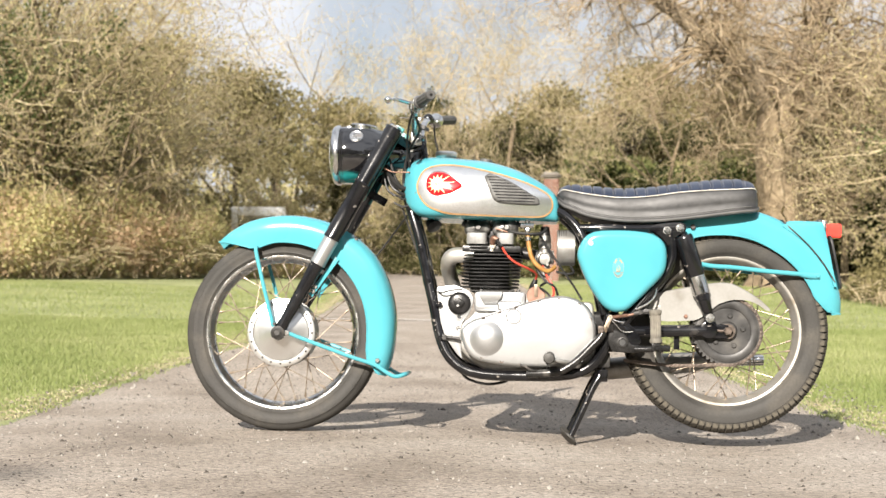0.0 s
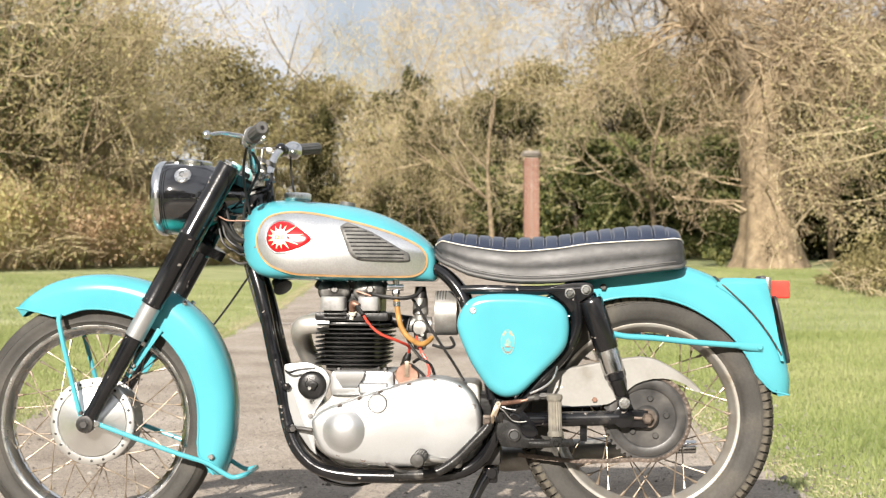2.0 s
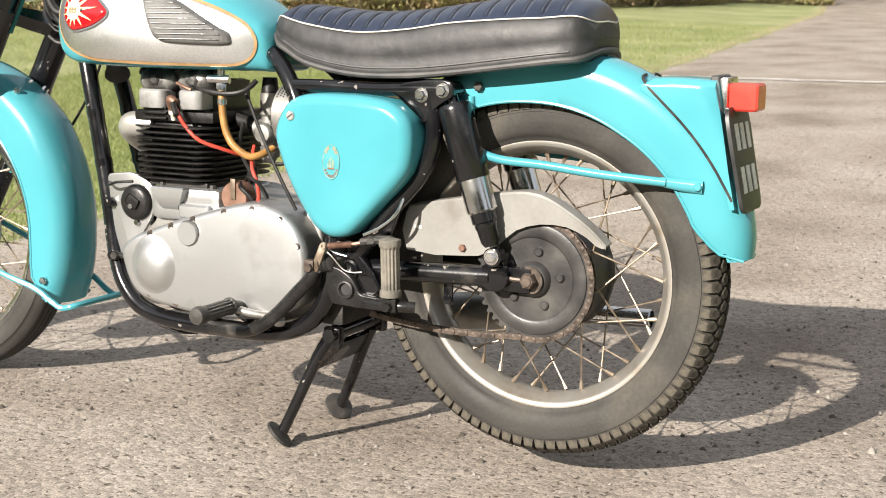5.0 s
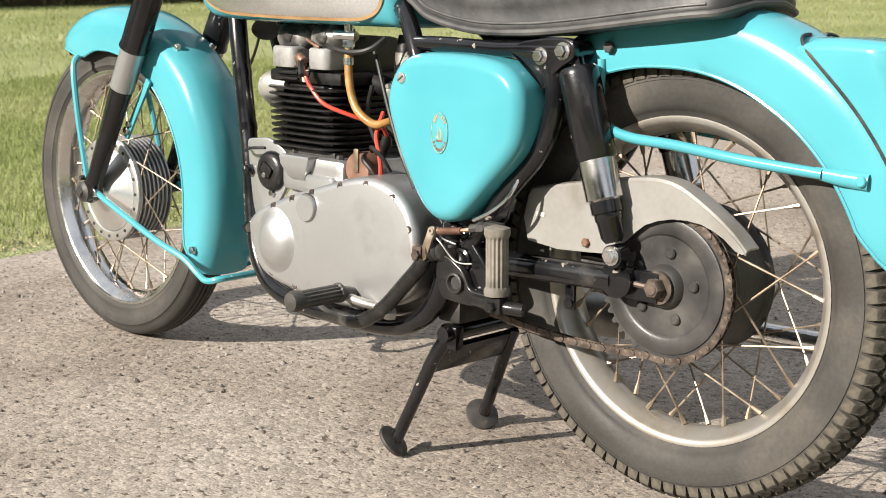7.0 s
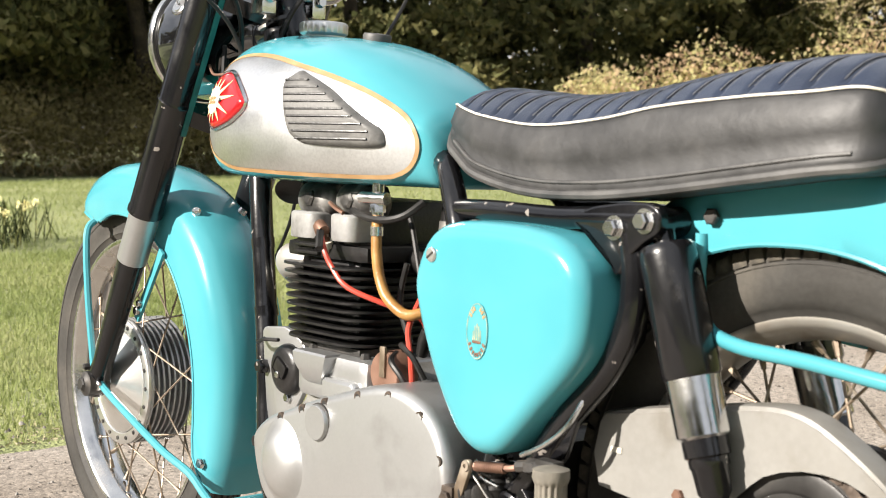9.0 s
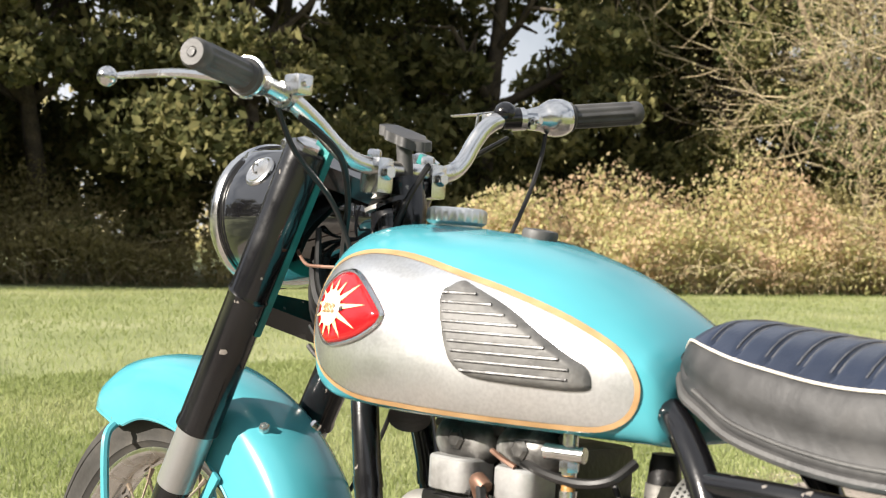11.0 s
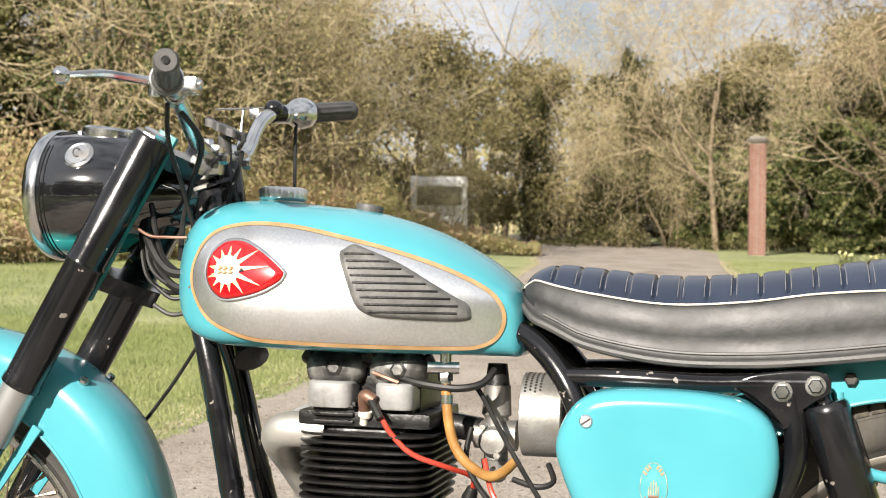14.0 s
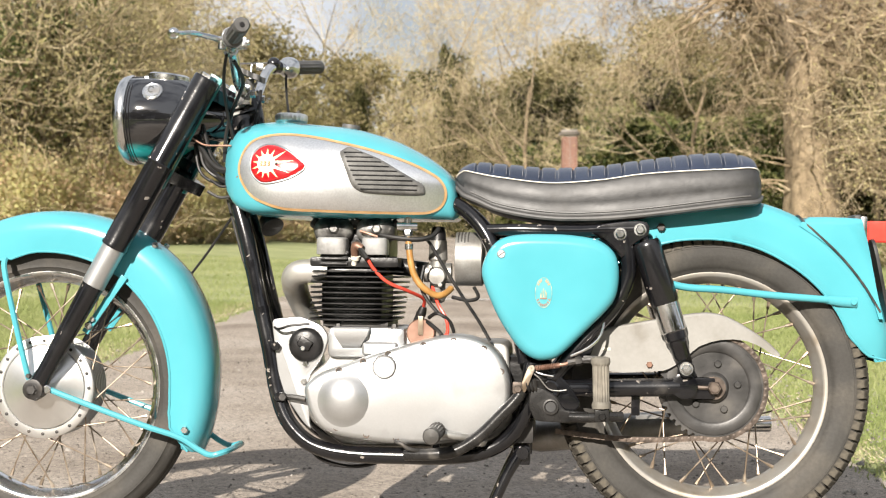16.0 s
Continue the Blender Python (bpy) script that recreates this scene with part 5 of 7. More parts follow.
def rear_stay(s):
    bm = bmesh.new()
    tube(bm, [(.600, s * .070, .668), (.603, s * .075, .615), (.622, s * .083, .577), (.665, s * .086, .562), (.745, s * .084, .557), (.845, s * .079, .547), (.960, s * .068, .539)], .0078, 10)
    tube(bm, [(.950, s * .069, .540), (.985, s * .064, .536), (1.020, s * .060, .534)], [.0078, .010, .011], 10, flat=.55, up=(0, 1, 0))
    bolt(bm, (1.013, s * .064, .535), .007, .006, (0, s, 0), False)
    P("mudguard_stay", bm, M_TURQ)


both(rear_stay)


def front_stays(s):
    bm = bmesh.new()
    tube(bm, [(-.805, s * .068, .605), (-.800, s * .085, .580), (-.773, s * .094, .479), (-.742, s * .097, .365), (-.735, s * .097, .345)], .0065, 8)
    P("mudguard_stay", bm, M_TURQ)
    bm = bmesh.new()
    box(bm, (-.578, s * .074, .508), (.016, .006, .150), .002, Matrix.Rotation(radians(35), 4, "Y"))
    P("mudguard_bracket", bm, M_TURQ)
    for c, r in (((-.612, s * .078, .462), .008), ((-.603, s * .078, .476), .006)):
        bm = bmesh.new()
        bolt(bm, c, r, .006, (0, s, 0), False)
        P("bolt", bm, M_CHROME)


both(front_stays)
bm = bmesh.new()
half = [(-.692, -.104, .326), (-.640, -.105, .307), (-.484, -.100, .252), (-.405, -.090, .226), (-.362, -.086, .200), (-.335, -.084, .189), (-.306, -.070, .196)]
tube(bm, half + [(-.300, 0, .198)] + [(x, -y, z) for x, y, z in half[::-1]], .0065, 8)
P("front_stand_loop", bm, M_TURQ)
for s in (-1, 1):
    bm = bmesh.new()
    bolt(bm, (-.690, s * .109, .325), .009, .006, (0, s, 0), False)
    P("bolt", bm, M_CHROME)


# -- fork --
FORK_TOP, FORK_END = Vector((-.353, 0, .994)), Vector((-.721, 0, .322))
FD = (FORK_END - FORK_TOP).normalized()
FL = (FORK_END - FORK_TOP).length


def fork_leg(s):
    at = lambda d: FORK_TOP + FD * d + Vector((0, s * .098, 0))  # noqa: E731
    bm = bmesh.new()
    lathe(bm, [(-.004, .008), (-.004, .026), (0, .0285), (.20, .0285), (.205, .0305), (.21, .0285), (.40, .0285), (.405, .030), (.412, .030), (.412, .02)], at(0), FD, 24)
    leg = P("fork_leg", bm, M_BLACK, "black fork leg with a bare alloy band")
    bm = bmesh.new()
    lathe(bm, [(.408, .022), (.408, .0255), (.505, .0255), (.508, .022)], at(0), FD, 24)
    part("fork_band", bm, M_ALLOY, leg, "scuffed bare metal band")
    bm = bmesh.new()
    lathe(bm, [(.503, .024), (.52, .0235), (.66, .0195), (.72, .018), (.745, .021), (.775, .021), (.785, .014)], at(0), FD, 24)
    part("fork_slider", bm, M_BLACK, leg)
    bm = bmesh.new()
    lathe(bm, [(-.022, .014), (-.022, .022), (.024, .022), (.026, .016), (.030, .012)], (FX, s * .098, FZ), (0, s, 0), 16)
    bolt(bm, (FX, s * .122, FZ), .012, .010, (0, s, 0))
    bolt(bm, (FX - .012, s * .110, FZ + .028), .006, .010, (0, s, 0))
    part("axle_clamp", bm, M_GREASE, leg)
    bm = bmesh.new()
    bolt(bm, at(-.004), .019, .008, FD * -1)
    part("top_nut", bm, M_CHROME, leg)
    bm = bmesh.new()  # inner face of the shroud that kept the old paint
    c = at(.14) + Vector((.0235, -s * .012, .012))
    box(bm, c, (.010, .030, .270), .003, FD.to_track_quat("Z", "Y").to_matrix().to_4x4())
    part("shroud_edge", bm, M_OLDTURQ, leg)


both(fork_leg)
bm = bmesh.new()
tube(bm, [FORK_TOP + FD * .060 + Vector((.055, 0, .028)), FORK_TOP + FD * .225 + Vector((.055, 0, .028))], .030, 20)
P("steering_head", bm, M_BLACK)
for name, d in (("top_yoke", .020), ("bottom_yoke", .222)):
    bm = bmesh.new()
    c = FORK_TOP + FD * d
    back = Vector((FD.z * -1, 0, FD.x)).normalized() * -1
    back = back if back.x > 0 else back * -1
    o = [(-.020, -.098), (.012, -.098), (.070, -.030), (.085, 0), (.070, .030), (.012, .098), (-.020, .098), (.010, 0)]
    loft(bm, [[c + back * q[0] + Vector((0, q[1], 0)) + FD * h for q in o] for h in (-.013, .013)])
    P(name, bm, M_BLACK)

# -- fuel tank --
TX = [-.327, -.320, -.305, -.280, -.240, -.190, -.120, -.040, .050, .120, .160, .180, .188]
TW = [.020, .062, .098, .130, .155, .169, .170, .160, .138, .115, .097, .083, .060]
TT = [.845, .868, .888, .902, .910, .911, .905, .896, .870, .835, .806, .782, .760]
TB = [.805, .775, .745, .718, .704, .701, .699, .698, .698, .698, .698, .698, .705]
TANK_N, TANK_M = 2.3, .768


def _spline(xs, ys, x):
    """Smooth through the points: cubic Hermite with even slopes."""
    x = min(max(x, xs[0]), xs[-1])
    i = min(max(sum(1 for v in xs if v <= x) - 1, 0), len(xs) - 2)
    sl = lambda j: (ys[min(j + 1, len(xs) - 1)] - ys[max(j - 1, 0)]) / (xs[min(j + 1, len(xs) - 1)] - xs[max(j - 1, 0)])  # noqa: E731
    h = xs[i + 1] - xs[i]
    t = (x - xs[i]) / h
    return (2 * t ** 3 - 3 * t * t + 1) * ys[i] + (t ** 3 - 2 * t * t + t) * h * sl(i) + (3 * t * t - 2 * t ** 3) * ys[i + 1] + (t ** 3 - t * t) * h * sl(i + 1)


def tank_shape(x):
    w, t, b = _spline(TX, TW, x), _spline(TX, TT, x), _spline(TX, TB, x)
    return w, t, b, min(max(TANK_M, b + .02), t - .03)


def tank_y(x, z):
    """Half width of the tank at a height."""
    w, t, b, m = tank_shape(x)
    if z >= m:
        return w * max(0.0, 1 - ((z - m) / (t - m)) ** TANK_N) ** (1 / TANK_N) if z < t else 0.0
    u = min(1.0, (m - z) / (m - b))
    return w * (1 - .10 * u * u) * max(0.0, 1 - u ** 14) ** (1 / 14)


bm = bmesh.new()
rings = []
for i in range(73):
    u = i / 72
    x = TX[0] + (TX[-1] - TX[0]) * (.5 - .5 * math.cos(PI * u)) * .5 + (TX[-1] - TX[0]) * u * .5
    w, t, b, m = tank_shape(x)
    ring = []
    for k in range(56):
        a = 2 * PI * k / 56 - PI / 2
        c, s = math.cos(a), math.sin(a)
        if s >= 0:
            y, z = w * abs(c) ** (2 / TANK_N), m + (t - m) * abs(s) ** (2 / TANK_N)
        else:
            v = abs(s) ** (2 / 8)
            y, z = w * abs(c) ** (2 / 8) * (1 - .10 * v * v), m - (m - b) * v
        ring.append((x, y if c >= 0 else -y, z))
    rings.append(ring)
loft(bm, rings)
tank = P("fuel_tank", bm, M_TURQ, "turquoise fuel tank with dulled chrome side panels", sharp=60)


def on_tank(outline, out, rings_n=14, s=-1, rim=None, thick=0.0):
    """A skin on the tank's side that fills an outline in x and z."""
    cx = sum(q[0] for q in outline) / len(outline)
    cz = sum(q[1] for q in outline) / len(outline)
    bm = bmesh.new()
    rr = []
    if thick:
        rr.append([(q[0], s * (tank_y(q[0], q[1]) - .002), q[1]) for q in outline])
    for j in range(rings_n):
        f = 1 - j / rings_n
        e = min(1.0, j / 2.0) if thick else 1.0
        rr.append([(cx + (q[0] - cx) * f, s * (tank_y(cx + (q[0] - cx) * f, cz + (q[1] - cz) * f) + out + thick * math.sin(e * PI / 2)), cz + (q[1] - cz) * f) for q in outline])
    loft(bm, rr, cap=False)
    bm.verts.ensure_lookup_table()
    bm.faces.new([v for v in bm.verts[-len(outline):]])
    return bm


def closed_curve(pts, n=4):
    p = [Vector((q[0], q[1], 0)) for q in pts]
    out, m = [], len(p)
    for i in range(m):
        a, b, c, d = p[i - 1], p[i], p[(i + 1) % m], p[(i + 2) % m]
        for k in range(n):
            t = k / n
            v = 0.5 * ((2 * b) + (c - a) * t + (2 * a - 5 * b + 4 * c - d) * t * t + (3 * b - a - 3 * c + d) * t ** 3)
            out.append((v.x, v.y))
    return out


TANK_PANEL = [(-.268, .799), (-.264, .824), (-.250, .850), (-.228, .864), (-.189, .871), (-.146, .870), (-.103, .864), (-.051, .853), (.008, .839), (.067, .821), (.109, .804), (.142, .786), (.158, .768), (.162, .748), (.154, .728), (.135, .716), (.102, .712), (-.015, .712), (-.100, .714), (-.164, .717), (-.208, .729), (-.238, .745), (-.260, .774)]
KNEE = [(-.053, .832), (-.047, .841), (-.037, .847), (-.024, .843), (.026, .823), (.068, .799), (.102, .779), (.118, .770), (.123, .757), (.117, .747), (.069, .746), (.007, .749), (-.014, .755), (-.027, .767), (-.040, .798)]
BADGE = [(-.242, .811), (-.237, .830), (-.222, .845), (-.205, .850), (-.183, .847), (-.153, .831), (-.127, .811), (-.123, .803), (-.131, .792), (-.160, .777), (-.203, .768), (-.223, .774), (-.238, .791)]


def tank_side(s):
    o = closed_curve(TANK_PANEL)
    part("chrome_panel", on_tank(o, .0012, s=s), M_TANKCHROME, tank, "dull pitted chrome panel", 60)
    bm = bmesh.new()
    outer = inset(o, -.0052)
    loft(bm, [[(q[0], s * (tank_y(q[0], q[1]) + .0022), q[1]) for q in ring] for ring in (outer, o)], cap=False)
    part("gold_line", bm, M_GOLD, tank, "hand-painted gold line", 60)
    k = closed_curve(KNEE)
    pad = part("knee_pad", on_tank(k, .003, s=s, thick=.009), M_KNEE, tank, "grooved black rubber knee pad", 60)
    bm = bmesh.new()
    for j in range(9):
        z = .834 - .0096 * j
        xa = float(np.interp(z, [.755, .798, .834], [-.006, -.030, -.044]))
        xb = float(np.interp(z, [.755, .770, .799, .823, .843], [.106, .108, .060, .018, -.026]))
        if xb - xa > .012:
            tube(bm, [(x, s * (tank_y(x, z) + .0122), z) for x in np.linspace(xa, xb, 8)], .0017, 6, straight=True)
    part("groove", bm, M_IRON, pad)
    b = closed_curve(BADGE)
    badge = part("tank_badge", on_tank(b, .003, s=s, thick=.006), M_RED, tank, "red pear-shaped badge with a cream sunburst", 60)
    bm = bmesh.new()
    loft(bm, [[(q[0], s * (tank_y(q[0], q[1]) + h), q[1]) for q in ring] for ring, h in ((inset(b, -.0028), .003), (inset(b, -.0012), .0065), (inset(b, .0008), .0060))], cap=False)
    part("badge_rim", bm, M_CHROME, badge)
    cx, cz = -.204, .8085
    lift = lambda x, z, h: (x, s * (tank_y(x, z) + h), z)  # noqa: E731
    bm = bmesh.new()
    bm.faces.new([bm.verts.new(lift(cx + .0195 * math.cos(a), cz + .0195 * math.sin(a), .0112)) for a in (2 * PI * i / 28 for i in range(28))])
    part("sunburst", bm, M_CREAM, badge, "cream sunburst")
    for i in range(13):
        a = 2 * PI * i / 13 + .1
        toward = math.cos(a)
        ln = .031 + (.030 * max(0, toward) ** 3) + .002 * (i % 2)
        ra, w = .0170, .0034
        tip = (cx + ln * math.cos(a), cz + ln * math.sin(a))
        p1 = (cx + ra * math.cos(a) - w * math.sin(a), cz + ra * math.sin(a) + w * math.cos(a))
        p2 = (cx + ra * math.cos(a) + w * math.sin(a), cz + ra * math.sin(a) - w * math.cos(a))
        bm = bmesh.new()
        bm.faces.new([bm.verts.new(lift(*q, h)) for q, h in ((p1, .0108), (tip, .0104), (p2, .0108))])
        part("ray", bm, M_RAY, badge)
    bm = bmesh.new()
    for i, dx in enumerate((-.011, -.003, .006)):
        p = [lift(cx + dx - .003, cz + .005, .0120), lift(cx + dx + .003, cz + .003, .0122), lift(cx + dx - .002, cz, .0122), lift(cx + dx + .003, cz - .003, .0122), lift(cx + dx - .003, cz - .005, .0120)]
        tube(bm, p, .0010, 5)
    part("badge_mark", bm, M_GOLD, badge)
    bm = bmesh.new()
    lathe(bm, [(0, .0028), (.002, .0026), (.003, .001)], lift(-.182, .8085, .0095), (0, s, 0), 10)
    part("badge_screw", bm, M_GREASE, badge)


both(tank_side)
bm = bmesh.new()
lathe(bm, [(-.006, .030), (.003, .031), (.005, .034), (.007, .0355, 24, .02), (.019, .0355, 24, .02), (.0215, .0345), (.0235, .030), (.0245, .001)], (-.188, 0, .908), (.02, 0, 1), 96)
part("filler_cap", bm, M_HUB, tank, "chromed filler cap")
bm = bmesh.new()
lathe(bm, [(-.004, .020), (.003, .0205), (.007, .019), (.008, .001)], (-.055, 0, .9005), (.14, 0, 1), 24)
part("tank_plug", bm, M_PADRUBBER, tank, "black rubber bung")

# -- dual seat --
SX = [.180, .186, .200, .224, .276, .381, .486, .569, .673, .756, .790, .812, .823]
ST = [.790, .806, .818, .826, .823, .815, .820, .831, .844, .848, .842, .830, .800]
SP = [.786, .796, .802, .797, .787, .775, .781, .793, .801, .805, .808, .806, .786]
SB = [.768, .757, .745, .735, .713, .696, .696, .703, .716, .727, .731, .734, .745]
SW = [.045, .058, .070, .081, .096, .108, .113, .116, .118, .116, .109, .095, .066]
RIB = .0345
bm = bmesh.new()
rings = []
for i in range(233):
    x = .180 + .643 * i / 232
    t, p, b, w = (_spline(SX, v, x) for v in (ST, SP, SB, SW))
    ph = ((x - .225) % RIB) / RIB
    dip = .0065 * math.exp(-((min(ph, 1 - ph)) * RIB / .0032) ** 2) if .205 < x < .80 else 0
    wob = .0022 * noise.noise((x * 9, .3, 0))
    half = [(0, b), (w * .55, b), (w - .014, b - .001), (w - .001, b + .004), (w + .0015, b + .019), (w - .0030, b + .0235), (w + .0015, b + .024 + (p - b - .024) * .30), (w + .001 + wob, b + (p - b) * .7), (w - .004, p - .006), (w - .008, p)]
    for q in (.93, .84, .70, .52, .32, .12):
        bulge = p + (t - p) * (1 - q ** 2.6)
        half.append(((w - .008) * q, bulge - dip * min(1, (1 - q) * 7)))
    left = [(x, -y, z) for y, z in half]
    right = [(x, y, z) for y, z in half[1:]][::-1]
    rings.append(left + right)
loft(bm, rings)
seat = P("dual_seat", bm, M_LEATHER, "black vinyl dual seat with ribbed top and cream piping", sharp=70)
# Top faces take the vinyl with the sky's blue reflection in its colour.
seat.data.materials.append(M_SEATTOP)
for f in seat.data.polygons:
    if f.center.z > _spline(SX, SP, f.center.x) + .0005:
        f.material_index = 1
xs = np.linspace(.183, .812, 40)
line = [(x, -(_spline(SX, SW, x) - .006), _spline(SX, SP, x) + .0015) for x in xs]
bm = bmesh.new()
tube(bm, line + [(.822, -.05, .800), (.824, 0, .802), (.822, .05, .800)] + [(x, -y, z) for x, y, z in line[::-1]], .0014, 6, n=2)
part("piping", bm, M_PIPING, seat, "cream piping")
bm = bmesh.new()
line = [(x, -(_spline(SX, SW, x) + .001), _spline(SX, SB, x) + .006) for x in xs]
tube(bm, line + [(.826, -.040, .752), (.829, 0, .753), (.826, .040, .752)] + [(x, -y, z) for x, y, z in line[::-1]], .0055, 8, n=2)
part("seat_trim", bm, M_PADRUBBER, seat, "black rubber edge trim")

bm = bmesh.new()
line = [(x, -(_spline(SX, SW, x) + .0012), _spline(SX, SB, x) + .0195) for x in xs[2:-1]]
tube(bm, line, .0022, 6, n=2)
part("welt", bm, M_PADRUBBER, seat, "black stitched welt")
M_THREAD = surface("dusty_thread", [(0.3, (0.10, 0.105, 0.12)), (0.7, (0.20, 0.20, 0.21))], 60, 4, (0.7, 0.8))
for k in range(17):  # twin rows of stitching in the valleys between the ribs
    for off in (-.0036, .0036):
        x = .225 + k * RIB + off
        t, p, w = (_spline(SX, v, x) for v in (ST, SP, SW))
        pts = []
        for q in np.linspace(-.86, .86, 15):
            dip = .0065 * math.exp(-(.0036 / .0032) ** 2) * min(1, (1 - abs(q)) * 7)
            pts.append((x, (w - .008) * q, p + (t - p) * (1 - abs(q) ** 2.6) - dip + .0003))
        bm = bmesh.new()
        tube(bm, pts, .0006, 4, straight=True)
        part("stitch_line", bm, M_THREAD, seat, "pale stitching")

# -- side panel --
SIDE = [(.245, .592), (.256, .627), (.279, .654), (.318, .666), (.387, .668), (.441, .665), (.487, .655), (.518, .629), (.527, .590), (.522, .544), (.503, .513), (.465, .474), (.419, .428), (.396, .412), (.365, .408), (.338, .419), (.315, .442), (.280, .496), (.253, .557)]
so = closed_curve(SIDE, 4)
bm = bmesh.new()
rings = []
for k in range(7):
    a = k / 6 * PI / 2
    rings.append([(q[0], -.166 + .022 * (1 - math.sin(PI / 2 - a)), q[1]) for q in inset(so, .022 * (1 - math.sin(a)))])
rings.append([(q[0], -.100, q[1]) for q in so])
face = inset(so, .022)
fc = Vector((.385, .55))
dome = [[(fc.x + (q[0] - fc.x) * f, -.166 - .003 * (1 - f * f), fc.y + (q[1] - fc.y) * f) for q in face] for f in (.05, .3, .55, .8)]
loft(bm, dome + rings)
spanel = P("side_panel", bm, M_TURQ, "turquoise toolbox cover with a worn transfer", sharp=60)
bm = bmesh.new()
lathe(bm, [(0, .0088), (.001, .0085), (.0022, .007), (.0022, .001)], (.2862, -.167, .6255), (0, -1, 0), 20)
part("panel_screw", bm, M_HUB, spanel, "slotted chrome screw")
bm = bmesh.new()
box(bm, (.2862, -.1694, .6255), (.0135, .0012, .0022), 0, Matrix.Rotation(radians(-35), 4, "Y"))
part("screw_slot", bm, M_GREASE, spanel)
bm = bmesh.new()  # worn transfer: faded oval, thin ring, worn lettering, cream figure and red cuff
bm.faces.new([bm.verts.new((.3735 + .0178 * math.cos(a), -.16995, .5475 + .0315 * math.sin(a))) for a in (2 * PI * k / 40 for k in range(40))])
oval = part("transfer_oval", bm, M_OVAL, spanel, "faded green oval transfer")
for a0, a1, w in ((196, 344, .0004), (-14, 194, .0004)):
    bm = bmesh.new()
    tube(bm, [(.3735 + .0170 * math.cos(radians(a)), -.1702, .5475 + .0305 * math.sin(radians(a))) for a in np.linspace(a0, a1, 22)], w, 5, straight=True, flat=.4, up=(0, 1, 0))
    part("transfer_line", bm, M_FADED, oval, "thin worn gold line")
for a in (112, 126, 140, 40, 54, 68, 215, 231, 247, 263, 279, 295, 311, 327):  # worn letters round the ring, no longer legible
    bm = bmesh.new()
    box(bm, (.3735 + .0138 * math.cos(radians(a)), -.1702, .5475 + .0262 * math.sin(radians(a))), (.0030, .0007, .0046), .0003, Matrix.Rotation(radians(90 - a), 4, "Y"))
    part("transfer_letter", bm, M_COPPER if a > 200 else M_GOLD, oval)
for dx, z0, h, tip in ((-.0062, .5375, .010, -.0056), (-.0033, .5375, .0155, -.0030), (.0000, .5375, .0185, .0002), (.0033, .5375, .0160, .0032), (.0062, .5375, .011, .0058)):
    bm = bmesh.new()
    tube(bm, [(.3735 + dx, -.1702, z0), (.3735 + tip, -.1702, z0 + h)], [.0009, .0007], 6, flat=.4, up=(0, 1, 0))
    part("transfer_finger", bm, M_FADED, oval, "worn gold figure")
bm = bmesh.new()
box(bm, (.3735, -.1702, .5355), (.0135, .0008, .0030), .0008)
part("transfer_cuff", bm, M_COPPER, oval)
for x, z in ((.500, .515), (.489, .5015)):  # spring catch in the rim
    bm = bmesh.new()
    box(bm, (x, -.138, z), (.004, .006, .010), .0008, Matrix.Rotation(radians(40), 4, "Y"))
    part("rim_catch", bm, M_OLDTURQ, spanel)

# -- headlamp --
HC = Vector((-.505, 0, .917))
HD = Vector((-1, 0, -.015)).normalized()
bm = bmesh.new()
lathe(bm, [(.034, .088), (.034, .094), (.026, .0965), (.0, .096), (-.040, .092), (-.080, .084), (-.115, .070), (-.140, .055), (-.175, .045), (-.195, .030), (-.20, .001)], HC, HD, 48)
for v in bm.verts:  # flatten the top into a deck for the speedometer
    if v.co.z > .985 and v.co.x > -.535:
        v.co.z = .985 + (v.co.z - .985) * .55 + .010
head = P("headlamp", bm, M_NACELLE, "black headlamp shell with chrome rim, old turquoise below", sharp=60)
bm = bmesh.new()
lathe(bm, [(.032, .086), (.032, .098), (.037, .1005), (.047, .099), (.055, .095), (.058, .090), (.056, .086)], HC, HD, 56, close=True)
part("rim", bm, M_CHROME, head, "chrome rim")
bm = bmesh.new()
lathe(bm, [(.044, .090), (.055, .089), (.064, .070), (.069, .045), (.071, .001)], HC, HD, 48)
part("lens", bm, M_GLASS, head, "clear glass lens")
bm = bmesh.new()
for off, rad in ((.020, .0962), (.026, .0964)):
    lathe(bm, [(off - .0012, rad), (off, rad + .0014), (off + .0012, rad)], HC, HD, 56)
part("shell_seam", bm, M_IRON, head, "dark seam ring")
bm = bmesh.new()
lathe(bm, [(.0, .0235), (.003, .023), (.005, .020), (.004, .018), (.005, .017), (.006, .001)], (-.480, -.0735, .971), (0, -.84, .54), 28)
part("emblem", bm, M_CHROME, head, "round chrome emblem")
bm = bmesh.new()
tube(bm, [(-.480 + .006 * math.cos(a), -.0800 - .002, .9755 + .006 * math.sin(a)) for a in np.linspace(.5, 5.2, 8)], .0012, 5)
part("emblem_mark", bm, M_PADRUBBER, head)
bm = bmesh.new()
lathe(bm, [(-.010, .044), (.003, .047), (.014, .047), (.018, .042), (.016, .038)], (-.466, .004, 1.001), (.10, 0, 1), 40, close=True)
lathe(bm, [(.012, .040), (.014, .001)], (-.466, .004, 1.001), (.10, 0, 1), 40)
part("speedometer", bm, M_CHROME, head, "chrome-ringed speedometer")
bm = bmesh.new()
lathe(bm, [(.0, .010), (.010, .0095), (.012, .006)], (-.515, 0, 1.004), (-.1, 0, 1), 14)
part("lamp_knob", bm, M_CHROME, head)

